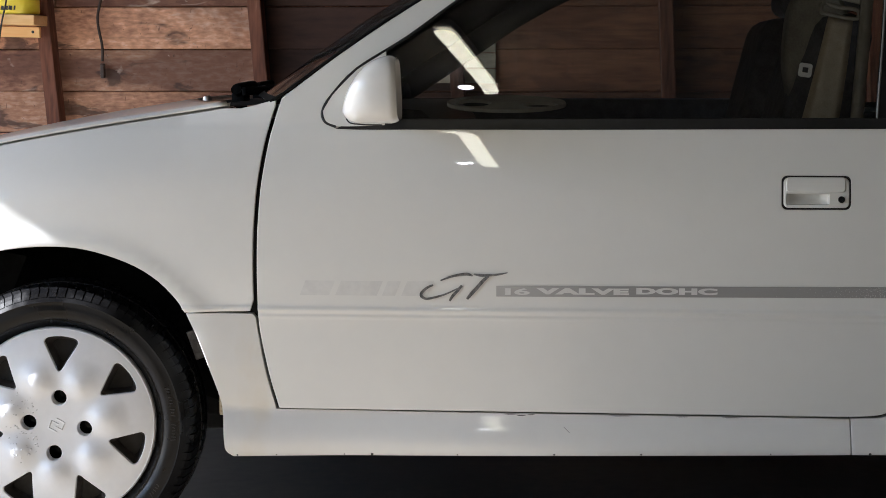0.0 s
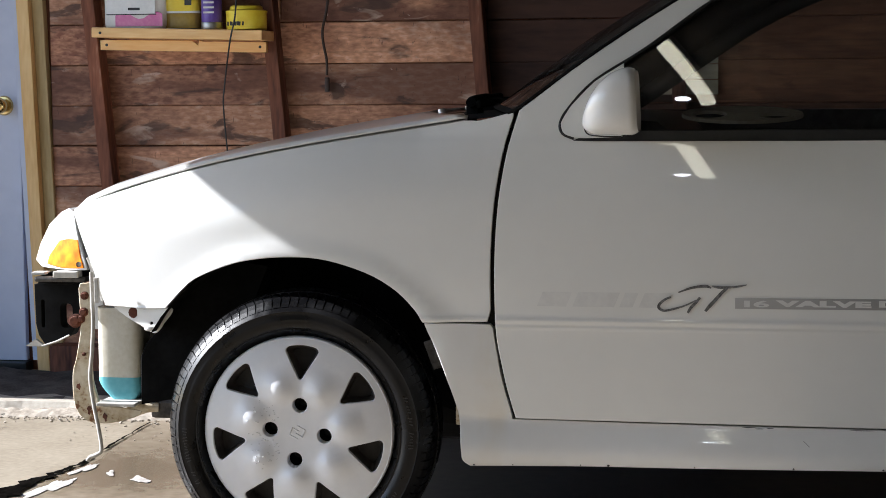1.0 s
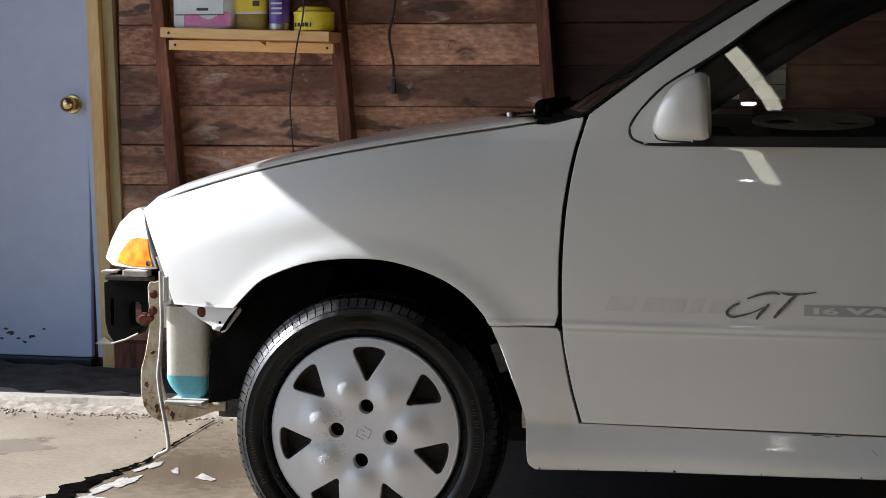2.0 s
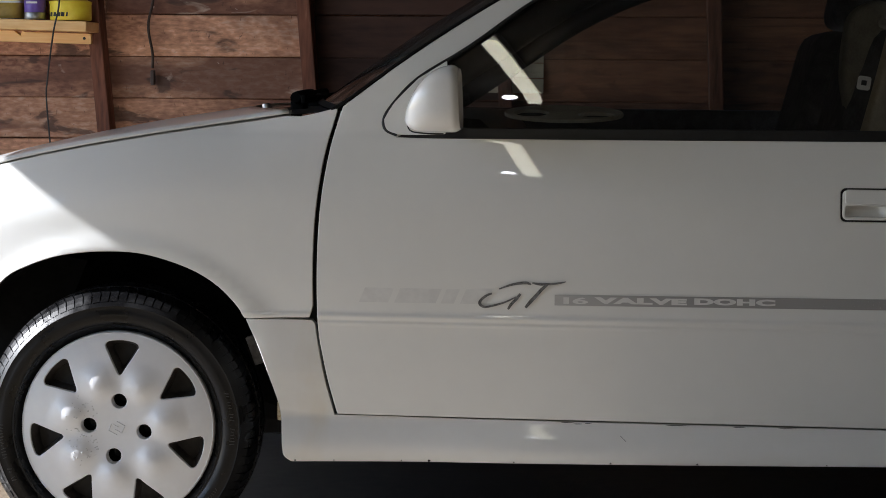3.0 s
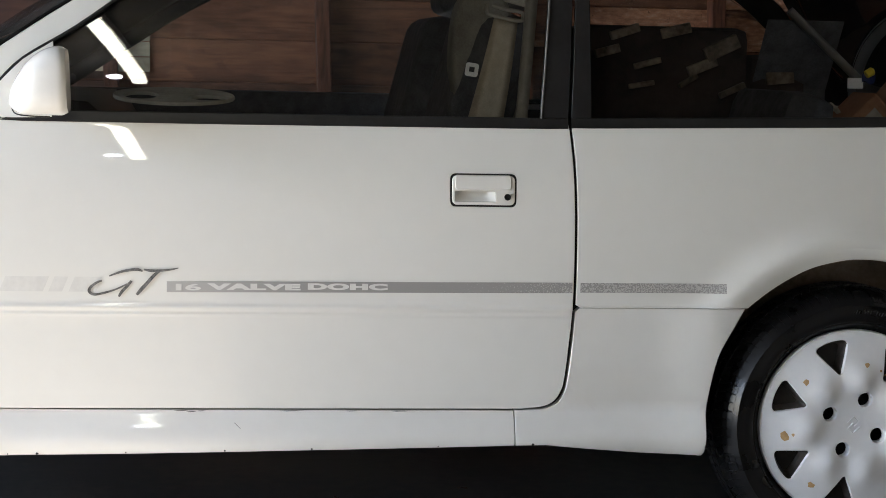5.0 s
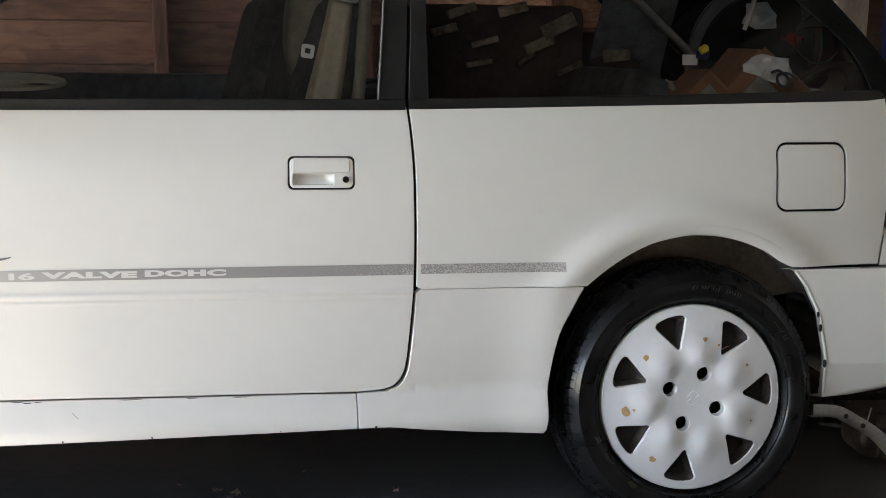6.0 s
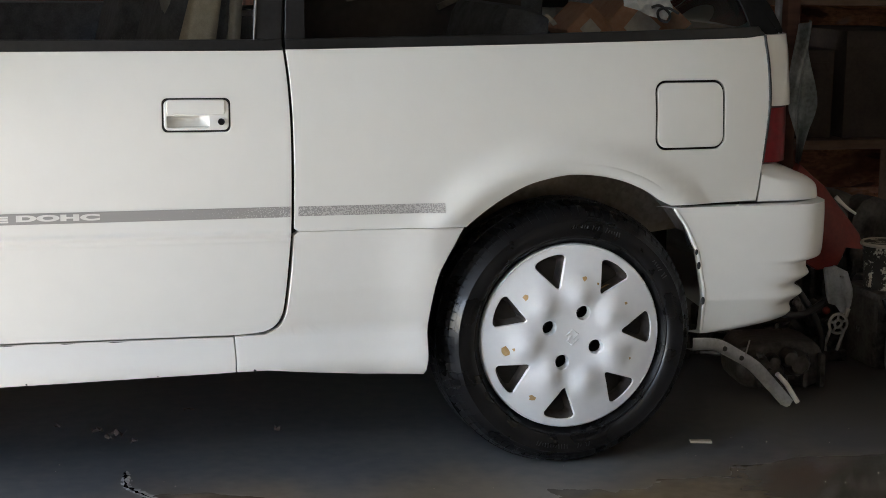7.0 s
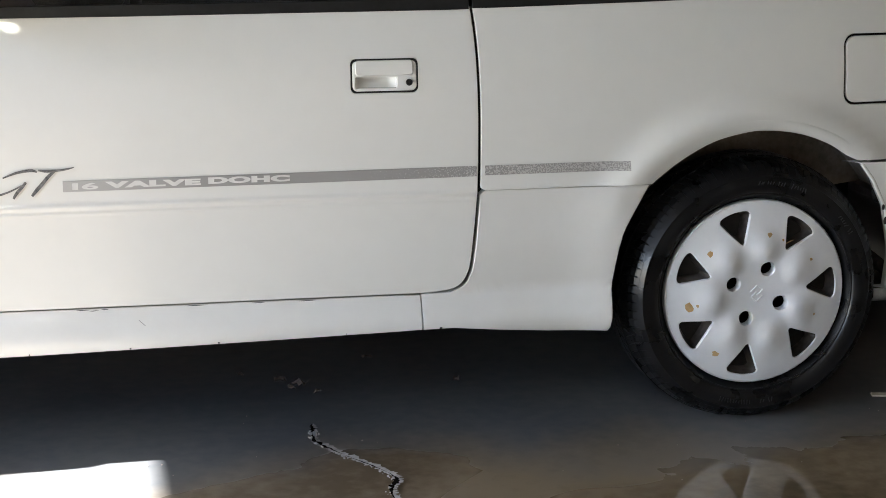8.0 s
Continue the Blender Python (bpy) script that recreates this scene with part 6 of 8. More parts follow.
dash = grid(10, 20, lambda u, v: (0.42 + 0.42 * u, 0.14 + 1.32 * v, 0.885 + 0.02 * math.sin(math.pi * u) - 0.16 * max(0, u - 0.75) / 0.25), thick=0.22, way=(0, 0, -1))
part("dashboard", dash, BLACK, car, "black dashboard", smooth=50)
wheel_ring = moved(lathe([(0.178, 0.0), (0.184, 0.012), (0.194, 0.012), (0.200, 0.0), (0.194, -0.012), (0.184, -0.012)], 40, closed=True), Matrix.Translation((0.97, 0.46, 0.69)) @ Matrix.Rotation(radians(-68), 4, "Y"))
steering = part("steering_wheel", wheel_ring, BLACK, car, "black steering wheel", smooth=60)
part("wheel_spoke", moved(box(-0.18, -0.03, -0.02, 0.18, 0.03, 0.02, 0.01), Matrix.Translation((0.96, 0.46, 0.69)) @ Matrix.Rotation(radians(-68), 4, "Y") @ Matrix.Rotation(radians(90), 4, "Z")), BLACK, steering, "black spoke")
# added oval with two cut-outs for an unclear pale shape at the dashboard
OVALCREAM = mat("cream_tray", (0.30, 0.275, 0.21), (0.46, 0.42, 0.33), rough=0.5, scale=12, bump=0.05)
oval = lambda cx, cz, a, b, n=28: [(cx + a * math.cos(2 * math.pi * k / n), cz + b * math.sin(2 * math.pi * k / n)) for k in range(n)]
tr = panel(oval(0.0, 0.0, 0.125, 0.078), lambda x, z: -0.02 * x * x, holes=[oval(-0.068, -0.012, 0.038, 0.042), oval(0.070, -0.022, 0.040, 0.030)], step=0.05, depth=0.008)
tr.materials.append(OVALCREAM)
tray = new("dash_tray", tr)
tray.matrix_basis = Matrix.Translation((0.882, 0.36, 0.915)) @ Matrix.Rotation(radians(-80), 4, "X") @ Matrix.Rotation(radians(2), 4, "Y")
tagged(tray, "pale oval standing in for an unclear shape at the dashboard", "tray")
WORLD[tray] = tray.matrix_basis.copy()
part("pillar_trim", grid(2, 10, lambda u, v: (1.566 + 0.10 * (0.75 * v - 0.35) + 0.024 * u, side(1.6, 0.6 + 0.7 * v) + 0.045 + 0.01 * u, 0.55 + 0.75 * v), thick=0.02, way=(0, 1, 0)), BEIGE, car, "grey-beige inner pillar trim", smooth=50)
part("pillar_trim", grid(2, 10, lambda u, v: (1.602 + 0.085 * u, WIDTH - side(1.6, 0.6 + 0.7 * v) - 0.045 - 0.02 * u, 0.55 + 0.75 * v), thick=0.02, way=(0, -1, 0)), BEIGE, car, "dark inner pillar trim", smooth=50)
RAIL = [(0.50, 0.93), (0.60, 0.995), (0.72, 1.075), (0.86, 1.165), (1.02, 1.24), (1.2, 1.285), (1.42, 1.302), (1.6, 1.306)]
for far in (False, True):
    part("roof_rail_trim", tube([(x + 0.035, WIDTH - side(x, z) - 0.052 if far else side(x, z) + 0.052, z - 0.02) for x, z in curve(RAIL, 3)], 0.033, 10), MATTBLACK, car, "dark inner pillar and roof rail", smooth=60)
beltob = part("seat_belt", grid(16, 4, lambda u, v: (1.486 + 0.069 * u + (0.094 - 0.044 * u) * (v - 0.5), 0.185 + 0.010 * math.sin(6 * u) + 0.010 * v + 0.006 * math.sin(9 * v + 3 * u) * (1 - u), 0.70 + 0.395 * u - 0.008 * v), thick=0.0015, way=(0, 1, 0)), STRAP, car, "beige seat belt with bright buckle tongue", smooth=60)
ton = panel(rounded(-0.013, -0.0135, 0.013, 0.0135, 0.005), lambda x, z: 0.0, holes=[rounded(-0.006, -0.005, 0.006, 0.006, 0.001)], step=0, depth=0.002, lip=0.0004)
ton.materials.append(PLASTIC)
part("buckle_tongue", ton, PLASTIC, beltob, "bright metal buckle tongue", m=Matrix.Translation((1.486, 0.186, 0.982)) @ Matrix.Rotation(radians(8), 4, "Y"))
part("belt_guide", tube(curve([(1.517, 0.175, 1.114), (1.513, 0.175, 1.100), (1.522, 0.175, 1.094), (1.578, 0.175, 1.083), (1.587, 0.175, 1.089), (1.583, 0.175, 1.101), (1.550, 0.175, 1.106)], 4, closed=True), 0.0042), BEIGE, beltob, "beige belt guide", smooth=60)
part("belt_anchor", moved(box(-0.026, -0.008, -0.010, 0.026, 0.008, 0.034, 0.007, seg=4), Matrix.Translation((1.572, 0.178, 1.126)) @ Matrix.Rotation(radians(14), 4, "Y")), BEIGE, beltob, "beige belt anchor cover", smooth=50)

# load in the boot, its dimness put into dark colours
def panel_mesh(outline, y):
    """A crumpled flat piece with the given outline, standing at depth y."""
    me = panel(outline, lambda x, z: y + 0.006 * math.sin(120 * x + 70 * z) + 0.004 * math.sin(200 * z - 90 * x), step=0.012, depth=0.003, lip=0.0004)
    bm = bmesh.new()
    bm.from_mesh(me)
    return bm


def carton(x, y, z, sx, sy, sz, rz, ry, material, label, name="cardboard_box", cat="box", rx=0):
    t = thing(name, (x, y, z), label, cat, group="load in the boot")
    m = Matrix.Translation((x, y, z)) @ Matrix.Rotation(radians(rz), 4, "Z") @ Matrix.Rotation(radians(ry), 4, "Y") @ Matrix.Rotation(radians(rx), 4, "X")
    part("carton", moved(box(-sx / 2, -sy / 2, 0, sx / 2, sy / 2, sz, 0.004), m), material, t)
    part("flap", moved(box(-sx / 2, -sy / 2 - 0.002, 0, sx / 2, -sy / 2 + 0.002, sz * 0.5, 0.001), m @ Matrix.Translation((0, -0.001, sz)) @ Matrix.Rotation(radians(35), 4, "X")), material, t)
    part("packing_label", moved(box(-sx * 0.25, -sy / 2 - 0.003, sz * 0.3, sx * 0.2, -sy / 2 - 0.001, sz * 0.7, 0.0), m), DULLPAPER, t, "pale blank label")
    return t


carton(2.532, 0.56, 0.835, 0.15, 0.20, 0.15, 0, 40, CARD, "tilted brown cardboard box in the boot")
carton(2.41, 0.50, 0.86, 0.085, 0.15, 0.085, 0, 45, CARD, "small brown carton leaning in the boot")
carton(2.30, 0.72, 0.56, 0.18, 0.20, 0.43, 0, 0, CLOTH, "dark bag among the load", "travel_bag", "bag")
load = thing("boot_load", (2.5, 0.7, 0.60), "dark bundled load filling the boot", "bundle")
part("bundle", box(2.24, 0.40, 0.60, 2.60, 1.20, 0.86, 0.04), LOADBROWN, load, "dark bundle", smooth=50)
solo("paper_bag", panel_mesh([(2.493, 0.961), (2.512, 0.978), (2.537, 0.986), (2.570, 0.979), (2.598, 0.977), (2.606, 0.955), (2.614, 0.938), (2.593, 0.917), (2.555, 0.926), (2.530, 0.937), (2.497, 0.947)], 0.36), PAPER, "crumpled white paper bag on the boot load", "paper bag", smooth=40)
solo("cable_coil", tube(curve([(2.553, 0.345, 0.945), (2.572, 0.343, 0.949), (2.595, 0.342, 0.931), (2.590, 0.342, 0.914), (2.571, 0.342, 0.920), (2.568, 0.342, 0.938), (2.590, 0.342, 0.944), (2.618, 0.345, 0.932)], 6), 0.0032), INK, "loose black cable on white paper", "cable", smooth=60)
solo("wooden_pole", tube([(2.255, 0.50, 1.13), (2.425, 0.50, 0.978)], 0.010), GREYPIPE, "grey pole lying across the boot", "pole", smooth=60)
solo("paper_tag", box(2.388, 0.468, 0.958, 2.424, 0.472, 0.982, 0.001), PAPER, "white paper tag on a small carton", "tag")
solo("white_bag", panel_mesh([(2.545, 1.055), (2.552, 1.10), (2.60, 1.105), (2.628, 1.075), (2.622, 1.045), (2.575, 1.042)], 0.50), mat("pale_blue_bag", (0.42, 0.48, 0.52), (0.62, 0.66, 0.68), rough=0.4, scale=12, bump=0.5), "pale blue plastic bag on the boot load", "plastic bag", smooth=50)
solo("white_stick", tube([(2.540, 0.48, 1.040), (2.566, 0.48, 1.122)], 0.0055), PAPER, "short white stick standing in the boot load", "stick", smooth=60)
solo("rag", grid(8, 6, lambda u, v: (2.605 + 0.055 * u, 0.42, 1.012 + 0.016 * v + 0.008 * math.sin(8 * u + 4 * v))), REDPAINT, "red rag on the boot load", "rag", smooth=50)
solo("spray_tin", moved(lathe([(0, 0), (0.009, 0), (0.010, 0.016), (0.006, 0.020), (0, 0.020)], 16), Matrix.Translation((2.412, 0.42, 0.990)) @ Matrix.Rotation(radians(60), 4, "Y")), YELLOW, "small yellow tin in the boot", "tin", smooth=50)
solo("blue_rag", grid(6, 4, lambda u, v: (2.410 + 0.032 * u, 0.44, 0.972 + 0.018 * v + 0.004 * math.sin(7 * u))), BLUETARP, "small dark blue rag in the boot", "rag", smooth=50)
solo("white_scrap", panel_mesh([(2.312, 0.922), (2.320, 0.928), (2.343, 0.906), (2.335, 0.902)], 0.38), DULLPAPER, "pale paper scrap in the boot", "scrap", smooth=50)
ringb = moved(lathe([(0.050, 0.0), (0.052, 0.003), (0.055, 0.0), (0.052, -0.003)], 30, closed=True), Matrix.Translation((2.62, 0.25, 1.02)) @ Matrix.Rotation(radians(80), 4, "X"))
solo("wire_hoop", ringb, LOADBROWN, "dim round wire hoop on the load", "hoop", smooth=60)
random.seed(3)
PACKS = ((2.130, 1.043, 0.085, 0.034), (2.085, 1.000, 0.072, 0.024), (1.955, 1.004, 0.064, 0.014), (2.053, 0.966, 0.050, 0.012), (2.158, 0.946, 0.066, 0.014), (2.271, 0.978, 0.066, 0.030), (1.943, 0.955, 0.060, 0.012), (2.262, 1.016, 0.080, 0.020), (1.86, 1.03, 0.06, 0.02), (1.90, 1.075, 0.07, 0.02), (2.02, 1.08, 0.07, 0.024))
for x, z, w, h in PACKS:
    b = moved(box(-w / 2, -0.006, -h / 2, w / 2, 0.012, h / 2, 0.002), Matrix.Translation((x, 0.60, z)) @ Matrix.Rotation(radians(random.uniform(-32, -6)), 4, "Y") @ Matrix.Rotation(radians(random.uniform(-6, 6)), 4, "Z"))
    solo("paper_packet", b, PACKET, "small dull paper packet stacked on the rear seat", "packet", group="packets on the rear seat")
# dark blocks added as a dim backing for the packets
holder = thing("packet_stack", (2.04, 0.75, 0.55), "added dark blocks behind the packets on the rear seat", "packet stack")
part("packet", box(1.80, 0.606, 0.55, 2.20, 0.92, 1.09, 0.03), LOADBROWN, holder, "added dark backing block", smooth=50)
part("packet", box(2.20, 0.606, 0.55, 2.34, 0.92, 1.03, 0.03), LOADBROWN, holder, "added dark backing block", smooth=50)


# ---- ceiling lights ----
fx = thing("tube_light", (0.66, -2.9, TOP), "lit fluorescent tube light on the ceiling", "ceiling light")
a0, a1 = Vector((0.59, -2.3, 2.42)), Vector((0.70, -3.5, 2.42))
d = (a1 - a0).normalized()
part("tube", moved(box(-0.032, -0.60, -0.026, 0.032, 0.60, 0.026, 0.022), Matrix.Translation((a0 + a1) / 2) @ Matrix.Rotation(math.atan2(-d.x, d.y) + math.pi, 4, "Z")), TUBE, fx, "glowing diffuser over the tubes", smooth=50)
part("tube_housing", moved(box(-0.03, -0.62, 0.0, 0.03, 0.62, 0.08, 0.006), Matrix.Translation(((a0 + a1) / 2) + Vector((0, 0, 0.045))) @ Matrix.Rotation(math.atan2(-d.x, d.y) + math.pi, 4, "Z")), PLASTIC, fx, "white metal housing")
bl = thing("ceiling_bulb", (0.60, -3.42, TOP), "flat round lit ceiling lamp on a dark holder", "ceiling light")
part("bulb", moved(lathe([(0, -0.010), (0.020, -0.008), (0.032, 0.0), (0.032, 0.006), (0, 0.008)], 20), Matrix.Translation((0.60, -3.42, 2.42))), BULB, bl, "glowing bulb", smooth=60)
part("bulb_holder", moved(lathe([(0.0, 0.0), (0.012, 0.0), (0.012, 0.08), (0.03, 0.085), (0.03, 0.12), (0, 0.12)], 20), Matrix.Translation((0.60, -3.42, 2.428))), BLACK, bl, "dark holder", smooth=50)

# ---- back wall: door, casing, studs, shelf ----
SCUFFS = ((-1.907, 0.127, 0.010), (-1.886, 0.112, 0.014), (-1.858, 0.095, 0.009), (-1.833, 0.082, 0.008), (-1.807, 0.102, 0.012), (-1.918, 0.092, 0.007), (-1.76, 0.13, 0.006))
door_1 = thing("door_1", (-2.04, BACK, 0.05), "closed grey-blue painted side door with brass knob", "door", kind="structure")
part("door_leaf", box(-2.42, BACK - 0.030, 0.035, -1.583, BACK - 0.002, 2.06, 0.004), GREYDOOR, door_1, "grey-blue door leaf")
random.seed(23)
for x, z, s_ in SCUFFS:
    sc = bmesh.new()
    sc.faces.new([sc.verts.new((x + s_ * random.uniform(0.3, 1.0) * math.cos(a) * 1.5, BACK - 0.0315, z + s_ * random.uniform(0.2, 0.8) * math.sin(a))) for a in np.linspace(0, 2 * math.pi, 10)[:-1]])
    part("scuff_mark", sc, DIRT, door_1, "dark scuff low on the door")
part("door_edge_strip", moved(box(-0.022, -0.046, -1.02, -0.002, 0.0, 1.0, 0.002), Matrix.Translation((-1.566, BACK - 0.002, 1.06)) @ Matrix.Rotation(radians(-2.0), 4, "Y")), GREYDOOR, door_1, "grey painted door stop")
part("threshold", box(-2.42, BACK - 0.06, 0.0, -1.572, BACK - 0.002, 0.033, 0.004), BLACK, door_1, "dark door threshold")
kn = moved(lathe([(0, -0.062), (0.018, -0.060), (0.027, -0.048), (0.027, -0.036), (0.012, -0.026), (0.011, -0.010), (0.030, -0.008), (0.034, 0.0), (0, 0.0)], 24), Matrix.Translation((-1.639, BACK - 0.031, 0.915)) @ Matrix.Rotation(radians(-90), 4, "X"))
part("door_knob", kn, BRASS, door_1, "polished brass knob", smooth=50)
structure("trim", moved(box(0.0, -0.062, -1.06, 0.044, 0.0, 1.06, 0.003), Matrix.Translation((-1.566, BACK - 0.002, 1.06)) @ Matrix.Rotation(radians(-2.0), 4, "Y")), TRIMWOOD, "tan wooden door casing", "trim")
structure("trim", moved(box(0.0, -0.036, -1.06, 0.040, 0.0, 1.06, 0.004), Matrix.Translation((-1.521, BACK - 0.002, 1.06)) @ Matrix.Rotation(radians(-2.0), 4, "Y")), SHADETRIM, "shaded side of the tan door casing, darkened in its colour", "trim")
structure("baseboard", box(-1.472, BACK - 0.10, 0.0, REAR, BACK - 0.002, 0.10, 0.008), STUD, "dark rough sill plate along the wall", "baseboard")
# studs, each with a slight lean
for k, x in enumerate((-1.275, -0.660, 0.03, 0.66, 1.33, 1.98, 2.62, 3.25, 3.88)):
    lean = (5.2, 5.0, 4.6, 3.5, 2.5, 2.5, 2.0, 1.5, 1.0)[k]
    part("stud", moved(box(-0.022, -0.092, -0.79, 0.022, 0.0, TOP - 0.92, 0.004), Matrix.Translation((x, BACK - 0.002, 0.9)) @ Matrix.Rotation(radians(-lean), 4, "Y")), STUD, wall_north, "dark reddish wall stud" if k == 0 else "")

TILTED = Matrix.Translation((-0.945, BACK - 0.122, 1.146)) @ Matrix.Rotation(radians(1.6), 4, "Y")
sh = thing("wall_shelf", (-0.96, BACK - 0.1, 1.09), "raw pine shelf board on a split cleat between studs", "shelf")
part("shelf_board", moved(box(-0.295, -0.118, -0.0165, 0.280, 0.118, 0.0165, 0.004), TILTED), PINE, sh, "pine shelf board")
cl = panel([(-1.246, 1.100), (-0.680, 1.086), (-0.680, 1.117), (-0.895, 1.121), (-0.905, 1.126), (-0.91, 1.110), (-0.932, 1.125), (-1.246, 1.130)], lambda x, z: BACK - 0.140, step=0.1, depth=0.020)
cl.materials.append(PINE)
part("cleat", cl, PINE, sh, "split pine cleat")
for x, z in ((-1.225, 1.115), (-0.700, 1.103), (-1.21, 1.152)):
    y = BACK - 0.141 if z < 1.14 else BACK - 0.241
    part("screw", moved(lathe([(0, -0.002), (0.004, -0.002), (0.005, 0.001)], 8), Matrix.Translation((x, y, z)) @ Matrix.Rotation(radians(-90), 4, "X")), INK, sh, "dark screw head")


def prism(w, d, h, r, neck=None, n=5.0):
    """A bottle or jug body: rounded-square section, shouldered top."""
    rows = [(0.0, 0.94), (0.01, 1.0), (h * 0.78, 1.0), (h * 0.88, 0.85), (h * 0.95, 0.45), (h, 0.30)] if neck else [(0.0, 0.96), (0.008, 1.0), (h * 0.96, 1.0), (h, 0.96)]

    def at(u, v):
        k = v * (len(rows) - 1)
        i = min(int(k), len(rows) - 2)
        t = k - i
        z = rows[i][0] + (rows[i + 1][0] - rows[i][0]) * t
        s = rows[i][1] + (rows[i + 1][1] - rows[i][1]) * t
        a = 2 * math.pi * u
        c, q = math.cos(a), math.sin(a)
        rr = (abs(c) ** n + abs(q) ** n) ** (-1 / n)
        return (w / 2 * s * c * rr, d / 2 * s * q * rr, z)

    bm = grid(28, (len(rows) - 1) * 2, at)
    bmesh.ops.remove_doubles(bm, verts=bm.verts[:], dist=1e-5)
    bmesh.ops.holes_fill(bm, edges=[e for e in bm.edges if len(e.link_faces) == 1])
    return bm


SHY, SHZ = BACK - 0.150, 1.1615
jug = thing("plastic_jug", (-1.125, SHY, SHZ), "white plastic jug with pink liquid and blank label", "jug")
part("jug_body", moved(prism(0.215, 0.13, 0.30, 0.02, True), Matrix.Translation((-1.135, SHY, SHZ))), PLASTIC, jug, smooth=50)
part("pink_stain", grid(10, 3, lambda u, v: (-1.195 + 0.16 * u, SHY - 0.0665, SHZ + 0.006 + (0.035 + 0.012 * math.sin(9 * u)) * v)), PINK, jug, "pink liquid showing at the base")
part("jug_label", box(-1.222, SHY - 0.069, SHZ + 0.045, -1.058, SHY - 0.066, SHZ + 0.20, 0.001), PAPER, jug, "white blank label with thin frame")
part("label_frame", box(-1.224, SHY - 0.070, SHZ + 0.043, -1.056, SHY - 0.0675, SHZ + 0.046, 0.0), INK, jug, "thin dark line")
part("label_bar", box(-1.15, SHY - 0.0705, SHZ + 0.058, -1.11, SHY - 0.0685, SHZ + 0.066, 0.0), INK, jug, "unreadable small print bar")
part("jug_cap", moved(lathe([(0, 0.03), (0.022, 0.03), (0.024, 0), (0, 0)], 16), Matrix.Translation((-1.135, SHY, SHZ + 0.298))), PLASTIC, jug, smooth=40)
yb = thing("yellow_bottle", (-0.955, SHY, SHZ), "yellow and white plastic bottle with dark oil below", "bottle")
part("bottle_body", moved(prism(0.118, 0.08, 0.27, 0.02, True), Matrix.Translation((-0.962, SHY, SHZ))), PLASTIC, yb, smooth=50)
part("bottle_band", moved(prism(0.1195, 0.0815, 0.055, 0.02), Matrix.Translation((-0.962, SHY, SHZ + 0.052))), YELLOW, yb, "yellow band", smooth=50)
part("oil_fill", moved(prism(0.1190, 0.081, 0.050, 0.02), Matrix.Translation((-0.962, SHY, SHZ + 0.001))), mat("brown_oil", (0.34, 0.22, 0.03), (0.45, 0.30, 0.05), rough=0.35, scale=12, bump=0.0), yb, "amber oil", smooth=50)
part("label_bar", box(-0.945, SHY - 0.0425, SHZ + 0.075, -0.922, SHY - 0.0405, SHZ + 0.092, 0.0), INK, yb, "unreadable black bar")
pc = thing("purple_can", (-0.872, SHY, SHZ), "purple aerosol can with silver base", "can")
part("can_body", moved(lathe([(0, 0.01), (0.033, 0.01), (0.034, 0.015), (0.034, 0.19), (0.02, 0.21), (0.02, 0.225), (0, 0.225)], 24), Matrix.Translation((-0.872, SHY - 0.03, SHZ))), PURPLE, pc, smooth=40)
part("can_base", moved(lathe([(0, 0.0), (0.034, 0.0), (0.0352, 0.004), (0.0352, 0.020), (0.034, 0.022)], 24), Matrix.Translation((-0.872, SHY - 0.03, SHZ))), STEEL, pc, "silver base ring", smooth=40)
for k in range(4):
    part("label_bar", moved(box(-0.018, -0.036, 0, 0.018, -0.0335, 0.006), Matrix.Translation((-0.872, SHY - 0.03, SHZ + 0.05 + 0.016 * k))), LETTER, pc, "unreadable pale bar")
wt = thing("wax_tin", (-0.765, SHY, SHZ), "round yellow wax tin with domed lid", "tin")
part("tin_body", moved(lathe([(0, 0), (0.064, 0), (0.066, 0.004), (0.066, 0.054), (0.063, 0.056), (0, 0.056)], 36), Matrix.Translation((-0.765, SHY - 0.02, SHZ))), YELLOW, wt, smooth=40)
part("tin_lid", moved(lathe([(0.067, 0.052), (0.068, 0.060), (0.055, 0.064), (0.052, 0.074), (0.045, 0.078), (0, 0.079)], 36), Matrix.Translation((-0.765, SHY - 0.02, SHZ))), YELLOW, wt, smooth=40)
for k, (dx, w) in enumerate(((-0.036, 0.010), (-0.022, 0.012), (-0.008, 0.008), (0.004, 0.011), (0.018, 0.005))):
    part("label_bar", moved(box(-w / 2, -0.0015, 0, w / 2, 0.0, 0.013), Matrix.Translation((-0.765 + dx - 0.012, SHY - 0.02 - math.sqrt(0.0665**2 - (dx - 0.012) ** 2), SHZ + 0.012)) @ Matrix.Rotation(radians(8), 4, "Y")), INK, wt, "unreadable black script bar")

for t_, dx, dz in ((jug, 0.030, 0.005), (yb, 0.008, 0.003), (pc, 0.023, 0.0), (wt, 0.030, -0.003)):
    t_.location.x += dx
    t_.location.z += dz

# short pale boards nailed over the planks
CREAMBOARD = mat("cream_board", (0.50, 0.43, 0.31), (0.66, 0.58, 0.44), rough=0.7, scale=5, fine=40, bump=0.2, stretch=(0.4, 1, 2), vary=0.08)
for z in (0.940, 0.989, 1.038):
    solo("pale_board", box(0.52, BACK - 0.040, z, 0.778, BACK - 0.0255, z + 0.046, 0.002), CREAMBOARD, "short cream painted board nailed across the old planks", "board", group="pale boards")

